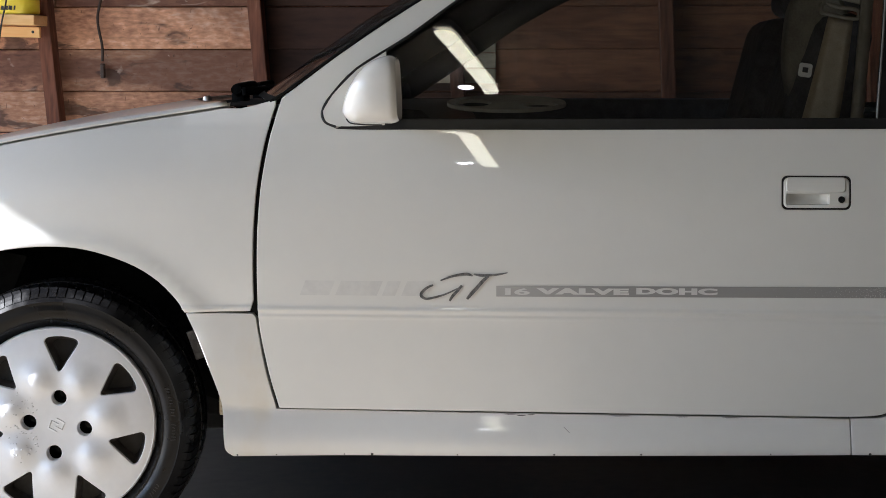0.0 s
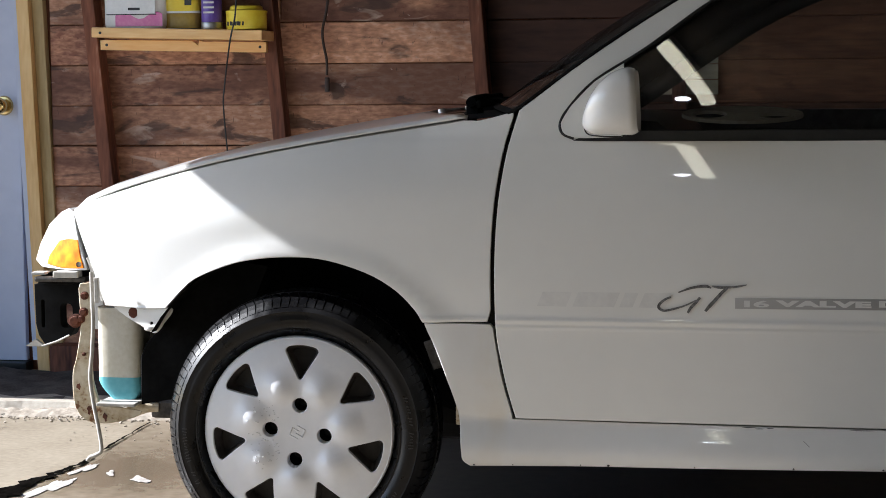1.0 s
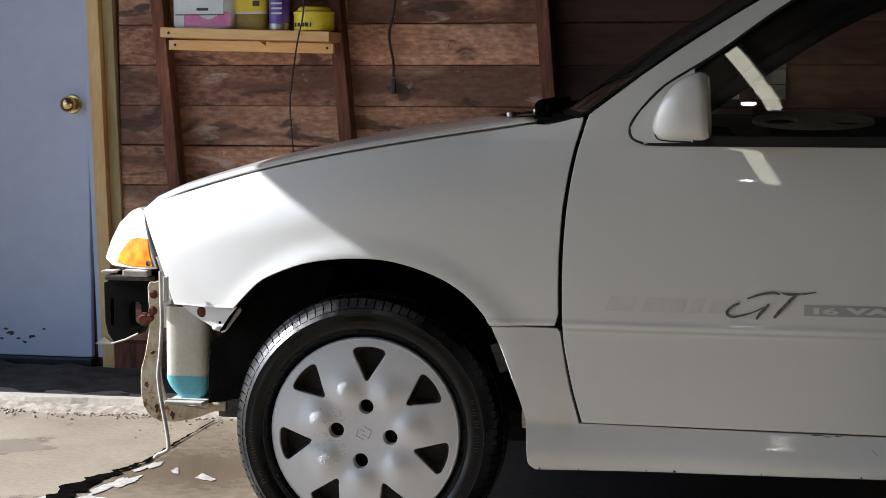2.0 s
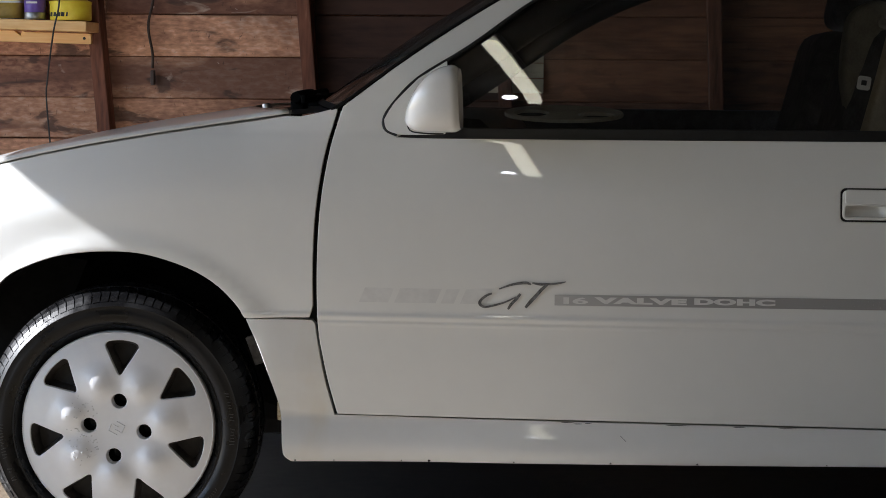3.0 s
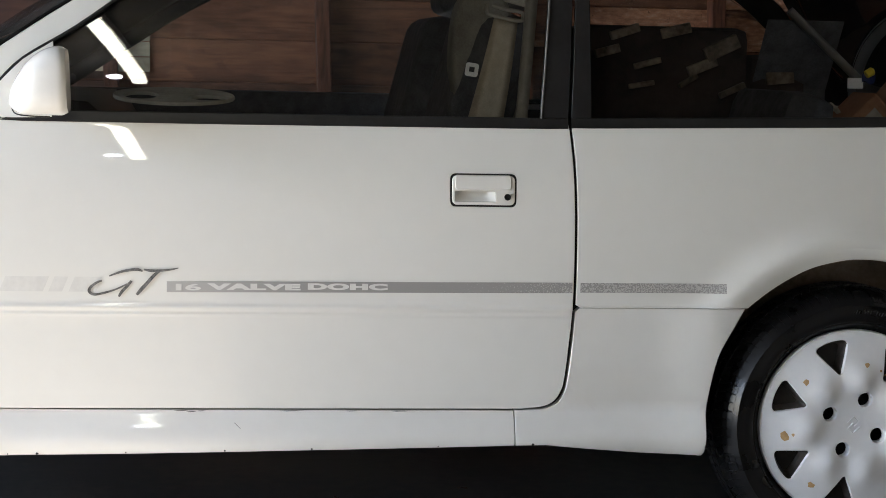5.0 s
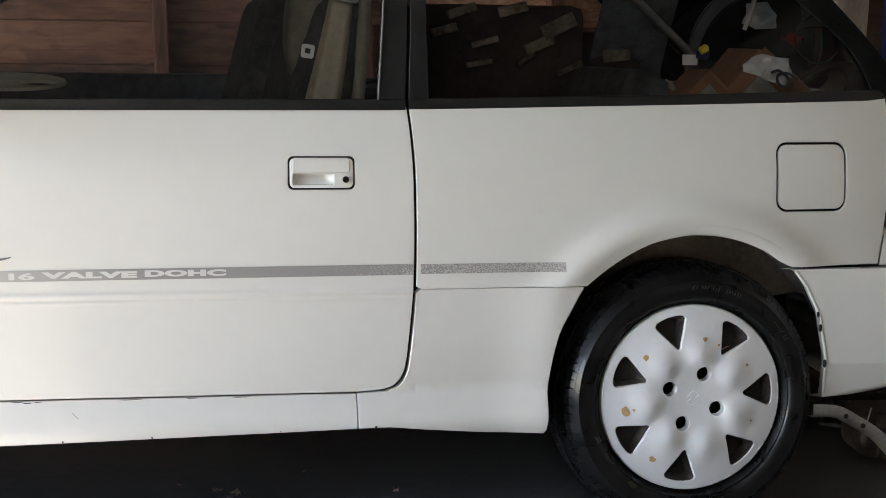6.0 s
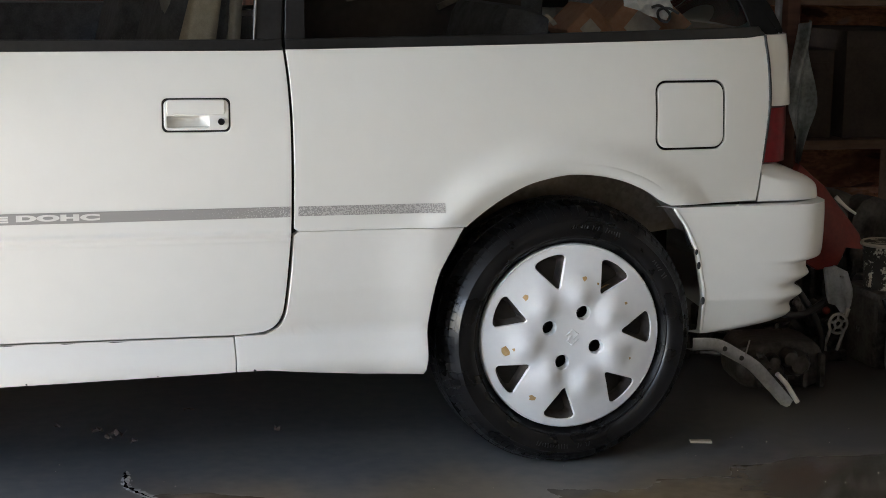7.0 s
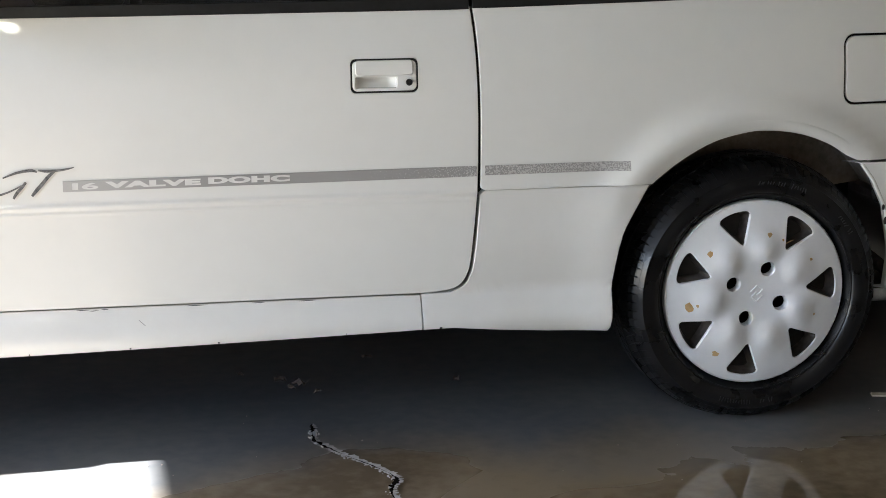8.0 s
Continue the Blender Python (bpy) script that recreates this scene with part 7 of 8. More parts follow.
# cords hanging on the wall, a stick beside the shelf
CORDBROWN = mat("brown_cord", (0.035, 0.018, 0.012), (0.06, 0.034, 0.024), rough=0.5, scale=20, bump=0.1)
cord1 = thing("extension_cord", (-0.51, BACK - 0.12, 1.0), "brown cord with plug hanging on the planks", "cord")
part("cord_line", tube(curve([(-0.495, BACK - 0.03, 2.2), (-0.49, BACK - 0.04, 1.6), (-0.492, BACK - 0.05, 1.27), (-0.512, BACK - 0.05, 1.15), (-0.500, BACK - 0.045, 1.06), (-0.500, BACK - 0.045, 1.01)], 8), 0.0045), CORDBROWN, cord1, smooth=60)
part("plug", moved(box(-0.007, -0.009, -0.030, 0.007, 0.009, 0.018, 0.004), Matrix.Translation((-0.499, BACK - 0.045, 0.985))), CORDBROWN, cord1, "dark plug")
solo("thin_cord", tube(curve([(-0.73, BACK - 0.26, 2.1), (-0.742, BACK - 0.255, 1.4), (-0.748, BACK - 0.25, 1.22), (-0.77, BACK - 0.245, 1.12), (-0.825, BACK - 0.13, 0.98), (-0.833, BACK - 0.12, 0.9), (-0.820, BACK - 0.11, 0.70)], 8), 0.0028), INK, "thin dark cord hanging past the shelf", "cord", smooth=60)
solo("bent_rod", tube([(-1.37, BACK - 0.06, 1.40), (-1.305, BACK - 0.06, 1.24), (-1.292, BACK - 0.06, 1.19)], 0.007), GREYPIPE, "grey bent rod hung on a stud", "rod", smooth=60)

# ---- floor: cracks, raised strip, rubble, suds, leaves ----
def ribbon(pts, widths, z=0.004, jag=0.25, seed=1, n=8):
    random.seed(seed)
    line = curve([(*p, w) for p, w in zip(pts, widths)], n)
    bm = bmesh.new()
    rows = []
    for i, (x, y, w) in enumerate(line):
        a, b = line[max(0, i - 1)], line[min(len(line) - 1, i + 1)]
        t = Vector((b[0] - a[0], b[1] - a[1])).normalized()
        j1, j2 = 1 + jag * random.uniform(-1, 1), 1 + jag * random.uniform(-1, 1)
        o = random.uniform(-1, 1) * jag * w * 0.6
        rows.append([bm.verts.new((x - t.y * (w / 2 * j1 + o), y + t.x * (w / 2 * j1 + o), z)), bm.verts.new((x + t.y * (w / 2 * j2 - o), y - t.x * (w / 2 * j2 - o), z))])
    for a, b in zip(rows, rows[1:]):
        f = bm.faces.new((a[0], b[0], b[1], a[1]))
        f.normal_update()
        if f.normal.z < 0:
            f.normal_flip()
    return bm


FRONT_CRACK = [(-0.96, 0.25), (-0.878, 0.46), (-0.858, 0.64), (-0.832, 0.80), (-0.818, 0.92), (-0.822, 1.10), (-0.826, 1.25), (-0.83, 1.48)]
structure("floor_crack", ribbon(FRONT_CRACK, (0.085, 0.065, 0.042, 0.018, 0.012, 0.010, 0.008, 0.005), jag=0.6, seed=2), CRACK, "wide dark crack in the concrete", "crack")
REAR_CRACK = [(1.364, 0.16), (1.361, 0.13), (1.357, 0.10), (1.358, 0.05), (1.396, -0.03), (1.437, -0.098), (1.471, -0.16), (1.476, -0.20), (1.458, -0.25), (1.463, -0.33), (1.498, -0.48), (1.488, -0.68)]
structure("floor_crack", ribbon(REAR_CRACK, (0.004, 0.010, 0.009, 0.012, 0.015, 0.016, 0.014, 0.015, 0.012, 0.008, 0.006, 0.004), jag=0.5, seed=4, n=14), PALECRACK, "pale crumbled crack in the damp concrete", "crack")
structure("floor_crack", ribbon([(p[0] - 0.004, p[1] - 0.004) for p in REAR_CRACK], (0.001, 0.009, 0.001, 0.010, 0.001, 0.003, 0.001, 0.010, 0.006, 0.001, 0.002, 0.001), z=0.005, jag=0.6, seed=8, n=10), CRACK, "dark bottom of the crack", "crack")
random.seed(33)
crumbs = bmesh.new()
line = curve(REAR_CRACK[1:11], 14)
for k in range(300):
    i = random.randrange(len(line))
    r = random.uniform(0.0008, 0.0028)
    bm = bmesh.new()
    bmesh.ops.create_icosphere(bm, subdivisions=1, radius=r)
    for v in bm.verts:
        v.co *= random.uniform(0.6, 1.2)
    join(crumbs, moved(bm, Matrix.Translation((line[i][0] + random.gauss(0, 0.0045), line[i][1] + random.gauss(0, 0.0045), r * 0.5))))
solo("crack_crumbs", crumbs, PALECRACK, "grey crumbs of concrete along the crack", "crumbs", kind="stuff")
# pale specks stand in for small bright droplets on the floor
grit = bmesh.new()
random.seed(52)
for k in range(60):
    r = random.uniform(0.0005, 0.0017)
    bm = bmesh.new()
    bmesh.ops.create_icosphere(bm, subdivisions=1, radius=r)
    join(grit, moved(bm, Matrix.Translation((random.uniform(0.9, 3.0), random.uniform(-0.75, 0.25), r * 0.5))))
solo("floor_grit", grit, DULLPAPER, "tiny pale specks scattered on the damp floor", "grit", kind="stuff")
rs_ = bmesh.new()
random.seed(21)
edge = [(-2.6 + 0.05 * k, 1.66 + 0.012 * math.sin(k * 0.5) + random.uniform(-0.003, 0.003)) for k in range(60)]
top = [rs_.verts.new((x, y, 0.022)) for x, y in edge]
low = [rs_.verts.new((x, y - 0.02, 0.0)) for x, y in edge]
back = [rs_.verts.new((x, y + 0.10 + 0.03 * math.sin(k * 1.7), 0.024)) for k, (x, y) in enumerate(edge)]
for i in range(len(edge) - 1):
    rs_.faces.new((low[i], low[i + 1], top[i + 1], top[i]))
    rs_.faces.new((top[i], top[i + 1], back[i + 1], back[i]))
structure("floor_dirt", grid(58, 8, lambda u, v: (-2.6 + 2.95 * u, 1.72 + (BACK - 1.826) * v, 0.018 + 0.008 * math.sin(37 * u + 9 * v) * math.sin(23 * u - 7 * v) + 0.004 * math.sin(140 * u + 31 * v))), DIRT, "dark dirt piled on the strip along the wall", "dirt", smooth=50)
structure("floor_strip", rs_, CONCRETE, "raised broken concrete strip along the wall", "floor")


def stone(r, seed):
    random.seed(seed)
    bm = bmesh.new()
    bmesh.ops.create_icosphere(bm, subdivisions=1, radius=r)
    for v in bm.verts:
        v.co *= random.uniform(0.65, 1.2)
        v.co.z *= 0.65
    return bm


rub = bmesh.new()
random.seed(9)
places = [(random.uniform(-2.3, -0.55), 1.55 + random.gauss(0, 0.045), random.uniform(0.0012, 0.0055)) for _ in range(1500)] + [(random.uniform(-1.0, -0.4), random.uniform(1.2, 1.6), random.uniform(0.0012, 0.0035)) for _ in range(90)]
for k, (x, y, r) in enumerate(places):
    join(rub, moved(stone(r, k), Matrix.Translation((x, y, r * 0.45))))
solo("concrete_rubble", rub, RUBBLE, "crumbled pale concrete rubble on the floor", "rubble", kind="stuff")


random.seed(19)
ridge = grid(220, 7, lambda u, v: (-2.5 + 2.1 * u, 1.52 + 0.14 * v + 0.014 * math.sin(31 * u) + random.uniform(-0.004, 0.004), -0.004 + (0.010 + 0.014 * abs(math.sin(53 * u + 9 * v)) * random.uniform(0.3, 1.0)) * math.sin(math.pi * (0.04 + 0.92 * v))))
solo("broken_edge", ridge, RUBBLE, "pale crumbling edge of broken concrete", "rubble", kind="stuff", smooth=25)


def blot(cx, cy, rx, ry, rot, seed, z=0.002):
    random.seed(seed)
    bm = bmesh.new()
    n = 60
    ph = [random.uniform(0, 6.28) for _ in range(4)]
    pts = []
    for k in range(n):
        a = 2 * math.pi * k / n
        f = 1 + 0.28 * math.sin(2 * a + ph[0]) + 0.18 * math.sin(3 * a + ph[1]) + 0.14 * math.sin(5 * a + ph[2]) + 0.09 * math.sin(9 * a + ph[3]) + 0.07 * random.uniform(-1, 1)
        x, y = rx * f * math.cos(a), ry * f * math.sin(a)
        pts.append(bm.verts.new((cx + x * math.cos(rot) - y * math.sin(rot), cy + x * math.sin(rot) + y * math.cos(rot), z)))
    mid = bm.verts.new((cx, cy, z + 0.001))
    for k in range(n):
        bm.faces.new((pts[k], pts[(k + 1) % n], mid))
    return bm


SUDS = mat("soap_suds", (0.34, 0.31, 0.27), (0.54, 0.52, 0.49), rough=0.6, scale=40, fine=200, bump=0.4)
for k, (x, y, rx, ry, r) in enumerate(((-0.82, 0.42, 0.07, 0.07, 1.0), (-0.79, 0.62, 0.025, 0.10, -0.1), (-0.785, 0.84, 0.014, 0.07, -0.1), (-0.70, 0.80, 0.010, 0.03, 0.2), (-0.60, 0.74, 0.02, 0.035, 0.4))):
    solo("suds_patch", blot(x, y, rx, ry, r, 30 + k), SUDS, "white soap suds drying on the concrete", "suds", group="suds on the floor")


def leaf(x, y, s, rot, seed):
    random.seed(seed)
    bm = bmesh.new()
    vs = [[bm.verts.new((x + s * (u - 0.5) * math.cos(rot) - s * 0.6 * (v - 0.5) * math.sin(rot) + random.uniform(-0.1, 0.1) * s, y + s * (u - 0.5) * math.sin(rot) + s * 0.6 * (v - 0.5) * math.cos(rot), 0.006 + s * random.uniform(0.0, 0.5))) for v in (0, 0.5, 1)] for u in (0, 0.33, 0.66, 1)]
    for i in range(3):
        for j in range(2):
            bm.faces.new((vs[i][j], vs[i + 1][j], vs[i + 1][j + 1], vs[i][j + 1]))
    return bm


LEAF = mat("dry_leaf", (0.08, 0.058, 0.05), (0.18, 0.13, 0.11), rough=0.85, scale=30, bump=0.2)
for k, (x, y, s) in enumerate(((0.395, 0.16, 0.045), (0.42, 0.18, 0.036), (1.37, 0.42, 0.032), (1.33, 0.46, 0.025), (1.40, 0.36, 0.022), (1.35, 0.40, 0.02), (1.55, 0.60, 0.02), (1.72, 0.40, 0.022), (1.25, 0.52, 0.015))):
    solo("dry_leaf", leaf(x, y, s, k * 1.1, k), LEAF, "dry crumpled brown leaf on the dark floor", "leaf", group="leaves under the car")
solo("plastic_scrap", moved(box(-0.024, -0.010, 0, 0.024, 0.010, 0.005, 0.002), Matrix.Translation((2.615, 0.12, 0.002)) @ Matrix.Rotation(radians(-15), 4, "Z")), DULLPAPER, "small dull plastic scrap on the floor", "scrap")

# ---- clutter behind the car ----
tr_ = thing("arch_trim", (2.83, 0.35, 0.0), "curved grey metal arch trim lying on the floor", "trim strip")
ARC = curve([(2.672, 0.32, 0.172), (2.742, 0.34, 0.163), (2.797, 0.35, 0.136), (2.850, 0.355, 0.104), (2.897, 0.36, 0.059), (2.945, 0.36, 0.008)], 8)
ab = bmesh.new()
rows = []
for i, (x, y, z) in enumerate(ARC):
    k = 0.020 * (1.0 - 0.25 * i / len(ARC))
    a, b = ARC[max(0, i - 1)], ARC[min(len(ARC) - 1, i + 1)]
    t = Vector((b[0] - a[0], 0, b[2] - a[2])).normalized()
    nrm = Vector((-t.z, 0, t.x))
    rows.append([ab.verts.new(Vector((x, y, z)) + nrm * k), ab.verts.new(Vector((x, y - 0.006, z))), ab.verts.new(Vector((x, y, z)) - nrm * k * 0.5), ab.verts.new(Vector((x, y + 0.03, z)) - nrm * k * 0.6)])
for a, b in zip(rows, rows[1:]):
    for i in range(3):
        ab.faces.new((a[i], b[i], b[i + 1], a[i + 1]))
part("trim_strip", ab, BLUESTEEL, tr_, smooth=40)
for i in (11, 18):
    x, y, z = ARC[i]
    part("rivet_hole", moved(lathe([(0, -0.002), (0.006, -0.002), (0.006, 0.002)], 10), Matrix.Translation((x, y - 0.005, z + 0.003)) @ Matrix.Rotation(radians(-90), 4, "X")), INK, tr_, "dark rivet hole")
part("trim_tab", moved(box(-0.0015, -0.002, -0.004, 0.0015, 0.002, 0.036, 0.001), Matrix.Translation((2.823, 0.352, 0.138)) @ Matrix.Rotation(radians(15), 4, "Y")), STEEL, tr_, "thin upright tab")
part("rubber_edge", tube([(2.903, 0.345, 0.090), (2.930, 0.345, 0.062), (2.960, 0.345, 0.018)], 0.006), PLASTIC, tr_, "white rubber edge", smooth=50)

jk = thing("red_panel", (3.33, 0.9, 0.0), "dull red painted metal panel leaning at the back", "panel")
rp = panel([(3.20, 0.235), (3.20, 0.42), (3.255, 0.50), (3.29, 0.47), (3.33, 0.44), (3.40, 0.35), (3.43, 0.31), (3.44, 0.27), (3.38, 0.28), (3.35, 0.235), (3.30, 0.22), (3.25, 0.25)], lambda x, z: 0.90 + 0.2 * (z - 0.1) + 0.012 * math.sin(30 * x + 18 * z), step=0.03, depth=0.03)
rp.materials.append(REDPAINT)
part("red_sheet", rp, REDPAINT, jk)
part("red_leg", box(3.22, 0.925, 0.0, 3.25, 0.945, 0.30, 0.004), DARKGREASE, jk, "dark leg")
part("white_edge", tube(curve([(3.318, 0.885, 0.425), (3.348, 0.885, 0.398), (3.379, 0.885, 0.378)], 4), 0.006, taper=0.6), PLASTIC, jk, "white edging", smooth=50)
bk = thing("metal_bracket", (3.28, 0.8, 0.0), "bare steel bracket standing among the parts", "bracket")
bm_ = panel([(3.245, 0.248), (3.274, 0.256), (3.310, 0.239), (3.326, 0.210), (3.338, 0.186), (3.3425, 0.151), (3.334, 0.115), (3.317, 0.122), (3.300, 0.146), (3.274, 0.154), (3.263, 0.180), (3.257, 0.205)], lambda x, z: 0.80 - 0.2 * (z - 0.16) + 0.007 * max(-0.3, math.sin(210 * (x + 0.42 * z))), holes=[ring_pts(3.2965, 0.226, 0.005, 8), ring_pts(3.3276, 0.136, 0.005, 8)], step=0.007, depth=0.012)
bm_.materials.append(BLUESTEEL)
part("bracket_plate", bm_, BLUESTEEL, bk, "ribbed pressed steel plate")
ring = bmesh.new()
for r in (0.026, 0.010):
    tube([(3.291 + r * math.cos(a), 0.785, 0.102 + r * math.sin(a)) for a in np.linspace(0, 2 * math.pi, 21)], 0.0042, bm=ring)
for k in range(5):
    c_, s_ = math.cos(radians(72 * k + 20)), math.sin(radians(72 * k + 20))
    tube([(3.291 + 0.011 * c_, 0.785, 0.102 + 0.011 * s_), (3.291 + 0.025 * c_, 0.785, 0.102 + 0.025 * s_)], 0.0036, bm=ring)
tube([(3.270, 0.785, 0.088), (3.256, 0.787, 0.045), (3.262, 0.79, 0.02)], 0.005, bm=ring)
tube([(3.310, 0.785, 0.086), (3.296, 0.787, 0.040), (3.290, 0.79, 0.02)], 0.005, bm=ring)
tube([(3.312, 0.785, 0.120), (3.322, 0.79, 0.140)], 0.006, bm=ring)
part("bracket_ring", ring, GREYPRIMER, bk, "cast alloy ring with spokes", smooth=50)
part("bracket_foot", box(3.24, 0.78, 0.0, 3.32, 0.86, 0.03, 0.006), DARKGREASE, bk)
part("red_knob", moved(lathe([(0, 0.012), (0.008, 0.009), (0.011, 0.001), (0.008, -0.006), (0, -0.008)], 14), Matrix.Translation((3.254, 0.785, 0.139)) @ Matrix.Rotation(radians(90), 4, "X")), REDPAINT, bk, "red knob", smooth=60)
SPLASHED = mat("splashed_pot", (0.018, 0.017, 0.014), (0.55, 0.52, 0.42), rough=0.6, scale=38, fine=150, bump=0.3)
_sp = [e for e in SPLASHED.node_tree.nodes if e.bl_idname == "ShaderNodeValToRGB"][0].color_ramp
_sp.elements[0].position, _sp.elements[1].position = 0.54, 0.58
pt = thing("paint_pot", (3.40, 0.72, 0.0), "dark pot splashed with pale paint on a stand", "pot")
part("pot_body", moved(lathe([(0, 0), (0.055, 0), (0.062, 0.11), (0.066, 0.115), (0.058, 0.12), (0, 0.118)], 24), Matrix.Translation((3.396, 0.74, 0.205))), SPLASHED, pt, smooth=40)
part("pot_rim", moved(lathe([(0.060, 0.112), (0.068, 0.112), (0.070, 0.117), (0.066, 0.122), (0.060, 0.120)], 28, closed=True), Matrix.Translation((3.396, 0.74, 0.205))), DULLPAPER, pt, "cream paint-caked rim", smooth=50)
part("pot_stand", box(3.335, 0.66, 0.0, 3.52, 0.86, 0.205, 0.02), DARKGREASE, pt, "black metal stand")


def casting(x, y, sx, sy, sz, turn, label, seed):
    """A rough casting: a block with bosses and ribs on its face."""
    random.seed(seed)
    t = thing("engine_part", (x, y, 0.0), label, "engine part", group="engine parts")
    m = Matrix.Translation((x, y, 0.0)) @ Matrix.Rotation(radians(turn), 4, "Z")
    part("casting", moved(box(-sx / 2, -sy / 2, 0, sx / 2, sy / 2, sz, min(sx, sz) * 0.42, seg=5), m), DARKGREASE, t, smooth=60)
    for _ in range(7):
        r = random.uniform(0.12, 0.28) * min(sx, sz)
        bx, bz = random.uniform(-0.4, 0.4) * sx, random.uniform(0.15, 0.85) * sz
        part("boss", moved(lathe([(0, -0.03), (r * 0.7, -0.03), (r, -0.015), (r, 0.05)], 12), m @ Matrix.Translation((bx, -sy / 2, bz)) @ Matrix.Rotation(radians(-90), 4, "X")), DARKGREASE, t, smooth=40)
    for _ in range(5):
        bx = random.uniform(-0.45, 0.45) * sx
        part("rib", moved(box(bx - 0.006, -sy / 2 - 0.02, sz * 0.1, bx + 0.006, -sy / 2 + 0.01, sz * random.uniform(0.5, 0.95), 0.002), m), DARKGREASE, t)


for k, (x, y, sx, sy, sz, label) in enumerate(((3.12, 1.10, 0.26, 0.3, 0.24, "black greasy gearbox casing on the floor"), (3.02, 0.62, 0.22, 0.2, 0.12, "low dark engine part on the floor"), (3.46, 0.45, 0.34, 0.25, 0.17, "black moulded car part by the wall"), (3.42, 1.25, 0.3, 0.3, 0.40, "stacked dark engine part"), (2.85, 0.95, 0.2, 0.2, 0.16, "small dark casting under the bumper"))):
    casting(x, y, sx, sy, sz, 12 * k - 20, label, 60 + k)
solo("part_label_card", box(3.415, 0.315, 0.055, 3.465, 0.318, 0.085, 0.0), DULLPAPER, "pale printed card on a black part", "card")
for k, pts in enumerate((((3.10, 0.75, 0.26), (3.16, 0.72, 0.18), (3.20, 0.70, 0.09), (3.19, 0.70, 0.0)), ((3.33, 0.62, 0.20), (3.36, 0.60, 0.12), (3.42, 0.58, 0.06), (3.47, 0.58, 0.0)), ((2.98, 0.70, 0.20), (3.05, 0.68, 0.165), (3.13, 0.68, 0.155), (3.20, 0.70, 0.18)))):
    solo("rubber_hose", tube(curve(pts, 6), 0.009), BLACK, "black rubber hose among the parts", "hose", group="hoses", smooth=60)

heap = thing("scrap_heap", (3.2, 0.75, 0.0), "heap of greasy black metal scrap and hoses", "scrap heap")
random.seed(77)
BARE = mat("bare_greasy_steel", (0.05, 0.045, 0.04), (0.30, 0.28, 0.26), rough=0.4, metal=0.6, scale=30, fine=150, bump=0.4)
for k in range(46):
    x, y = random.uniform(2.92, 3.52), random.uniform(0.55, 0.95)
    z = random.uniform(0.0, 0.20) * (0.5 + (x - 2.9))
    if 3.17 < x < 3.40:
        y += 0.32 * (0.95 - y)
        y = max(y, 0.87)
    m = Matrix.Translation((x, y, max(z, 0.02))) @ Matrix.Rotation(random.uniform(0, 6.28), 4, "Z") @ Matrix.Rotation(random.uniform(-1.2, 1.2), 4, "X")
    s_ = random.uniform(0.02, 0.055)
    kind = k % 4
    look_ = BARE if random.random() < 0.5 else DARKGREASE
    if kind == 0:
        part("scrap_plate", moved(box(-s_ * 1.6, -s_ * 0.7, -0.004, s_ * 1.6, s_ * 0.7, 0.004, 0.002), m), look_, heap)
    elif kind == 1:
        part("scrap_ring", moved(lathe([(s_ * 0.6, -0.008), (s_, -0.008), (s_, 0.008), (s_ * 0.6, 0.008)], 16, closed=True), m), look_, heap, smooth=40)
    elif kind == 2:
        part("scrap_rod", moved(tube([(-s_ * 2.5, 0, 0), (0, 0, s_ * 0.4), (s_ * 2.2, 0.01, 0)], 0.007), m), look_, heap, smooth=50)
    else:
        part("scrap_flange", moved(lathe([(0, 0.03), (s_ * 0.5, 0.03), (s_ * 0.5, 0.0), (s_, 0.0), (s_, -0.01), (0, -0.01)], 14), m), look_, heap, smooth=40)

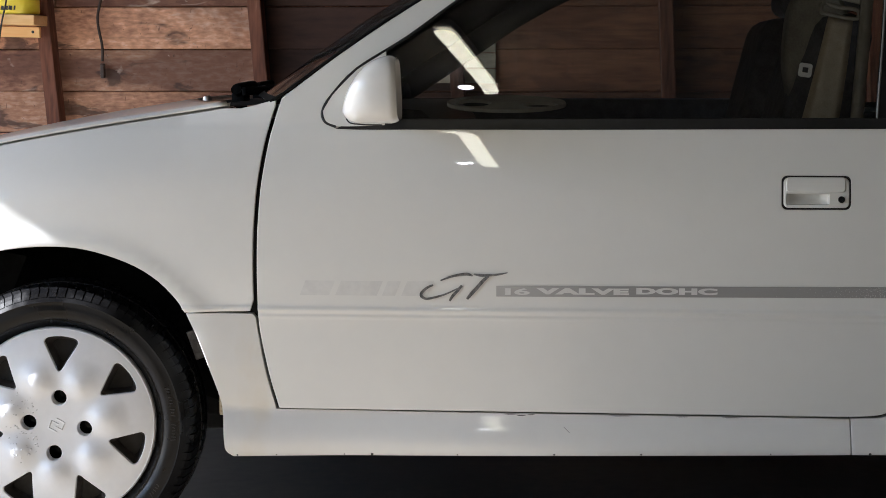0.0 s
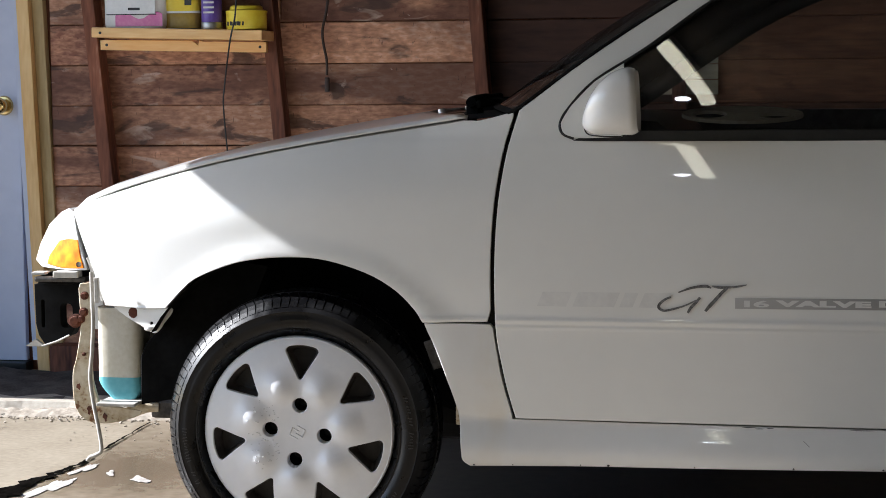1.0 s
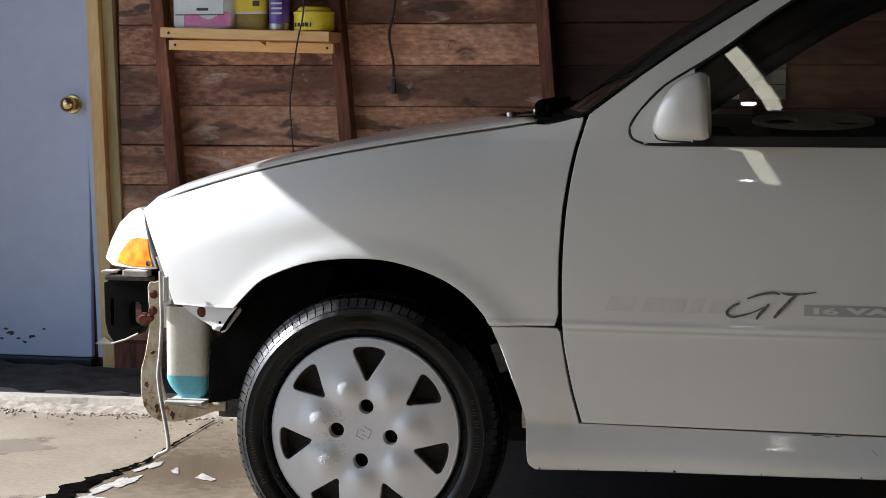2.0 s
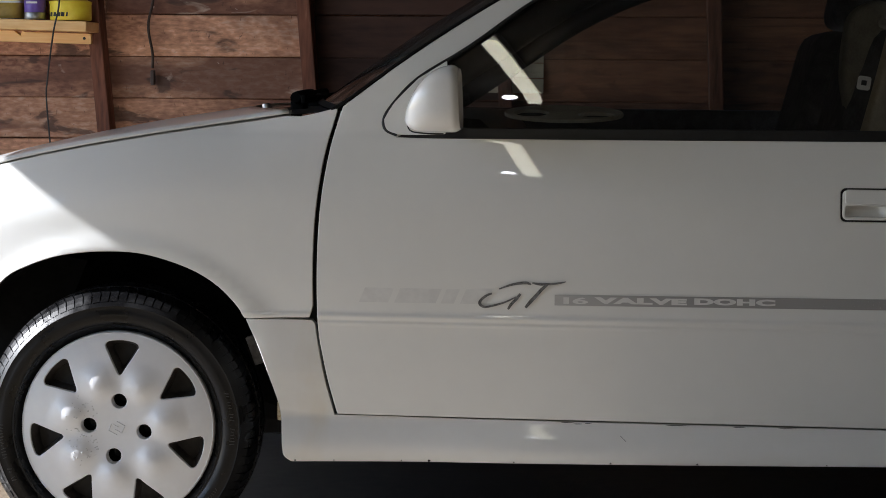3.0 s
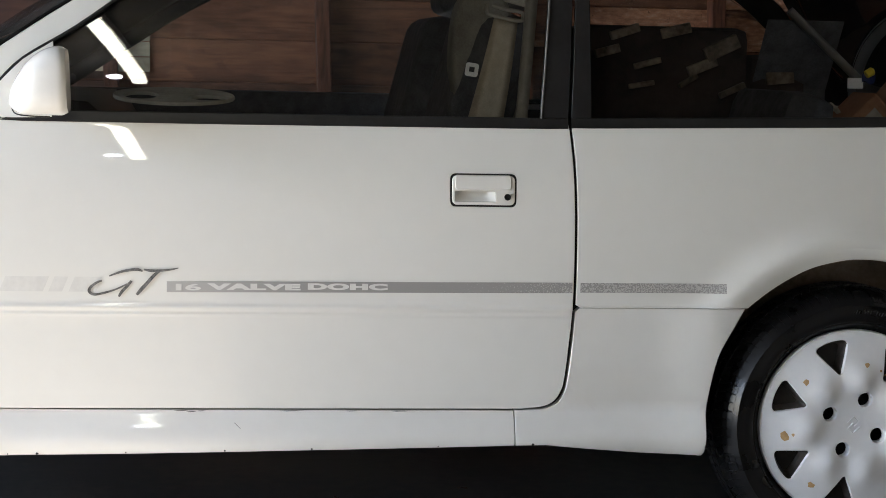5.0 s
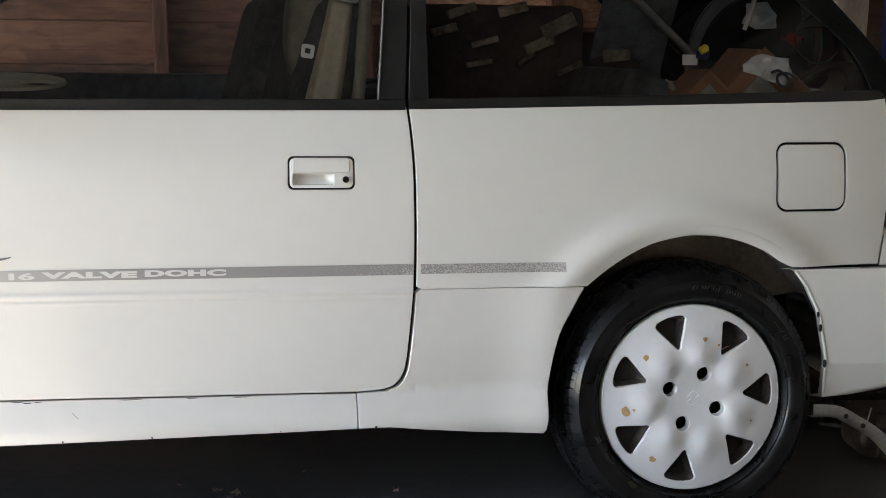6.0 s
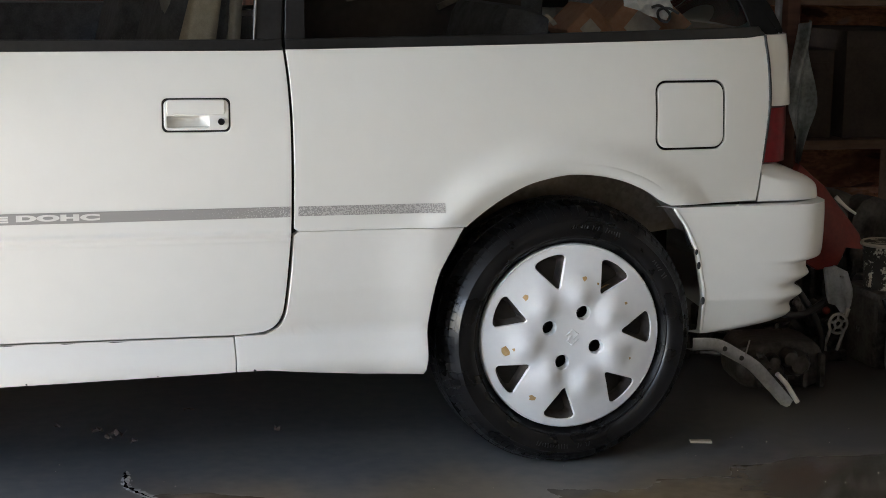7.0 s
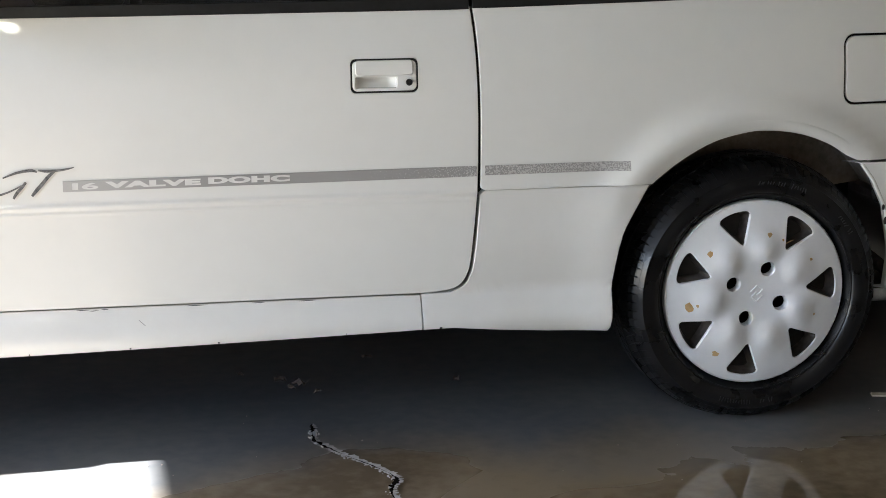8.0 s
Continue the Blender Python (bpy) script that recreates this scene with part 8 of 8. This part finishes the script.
# racks and hanging things at the back
rk = thing("storage_rack", (3.85, 2.0, 0.0), "dark wooden storage rack with boxes", "rack")
for x in (3.45, 4.25):
    for y in (1.75, 2.25):
        part("rack_post", box(x - 0.03, y - 0.03, 0, x + 0.03, y + 0.03, 2.1, 0.003), RACKWOOD, rk)
for z in (0.45, 0.90, 1.40, 1.9):
    part("rack_board", box(3.40, 1.70, z, 4.28, 2.28, z + 0.03, 0.003), RACKWOOD, rk)
for k, (x, z, sx, sz, material, label, name, cat) in enumerate(((3.72, 0.93, 0.16, 0.42, BLUETARP, "folded dark blue tarp on the rack", "folded_tarp", "tarp"), (3.92, 0.93, 0.2, 0.36, PLASTIC, "white plastic tub on the rack", "plastic_tub", "tub"), (3.62, 0.48, 0.24, 0.28, DARKCARD, "brown cardboard box on the rack", "cardboard_box", "box"),
                                                               (3.92, 0.48, 0.28, 0.34, DARKCARD, "large brown cardboard box on the rack", "cardboard_box", "box"), (4.14, 0.93, 0.18, 0.3, DARKCARD, "tall brown carton on the rack", "cardboard_box", "box"))):
    t = thing(name, (x, 1.9, z + 0.0), label, cat)
    part("carton" if material is DARKCARD else "body", box(x - sx / 2, 1.74, z + 0.002, x + sx / 2, 2.1, z + sz, 0.02 if material is not DARKCARD else 0.004), material, t, smooth=50)
    part("lid" if material is not DARKCARD else "tape_strip", box(x - sx / 2 * 0.9, 1.735, z + sz * 0.8, x + sx / 2 * 0.9, 1.741, z + sz * 0.86, 0.001), DARKCARD if material is DARKCARD else material, t)
solo("grey_pipe", tube([(3.50, 1.62, 0.0), (3.50, 1.62, 2.3)], 0.028, 14), GREYPIPE, "upright grey plastic pipe leaning on the rack", "pipe", smooth=60)
hb = grid(10, 18, lambda u, v: (3.410 + 0.052 * (u - 0.5) * (0.35 + 1.1 * abs(math.sin(2.2 * v + 0.35))) * (1 - 0.8 * max(0, v - 0.6) / 0.4) + 0.006 * math.sin(8 * v + 3 * u), 1.30 + 0.02 * math.sin(7 * u + 6 * v), 0.86 - 0.40 * v + 0.015 * u))
solo("plastic_sheet", hb, BAG, "crumpled clear plastic sheet hanging at the back", "plastic sheet", smooth=50)
solo("hanging_cloth", grid(8, 14, lambda u, v: (3.30 + 0.12 * u, 1.72 + 0.025 * math.sin(9 * u + 3 * v), 1.45 - 0.42 * v)), DULLPAPER, "dull grey cloth hung on the rack", "cloth", smooth=50)
solo("hang_post", box(3.375, 1.34, 0.0, 3.415, 1.38, 1.9, 0.004), DIMPLANK, "dark wooden post at the back", "post")

# ---- pieces: the planks of the back wall, course by course ----
random.seed(17)
HGT = 0.1365
for row in range(18):
    z0 = 0.9125 + HGT * (row - 6)
    if z0 < 0.0 or z0 + HGT > TOP:
        continue
    # boards butt at studs; the bay beside the windshield is coloured darker for weak light
    cuts = [-1.472, random.choice((-0.66, 0.03, 0.03)), 0.03, 0.66]
    while cuts[-1] < REAR - 0.01:
        cuts.append(min(cuts[-1] + random.choice((1.32, 1.95, 2.59)), REAR))
    for x, x1 in zip(cuts, cuts[1:]):
        if x1 - x < 0.01:
            continue
        bow = [random.uniform(-0.002, 0.002) for _ in range(2)]
        bm = box(x + 0.002, BACK - 0.022 - random.uniform(0, 0.003), z0 + 0.0015 + bow[0], x1 - 0.002, BACK - 0.002, z0 + HGT - 0.001 + bow[0] * 0.3, 0.0025, seg=1)
        part("plank", bm, DIMPLANK if abs(x - 0.03) < 0.005 else REDPLANK if abs(x - 0.66) < 0.005 else PLANK, wall_north)
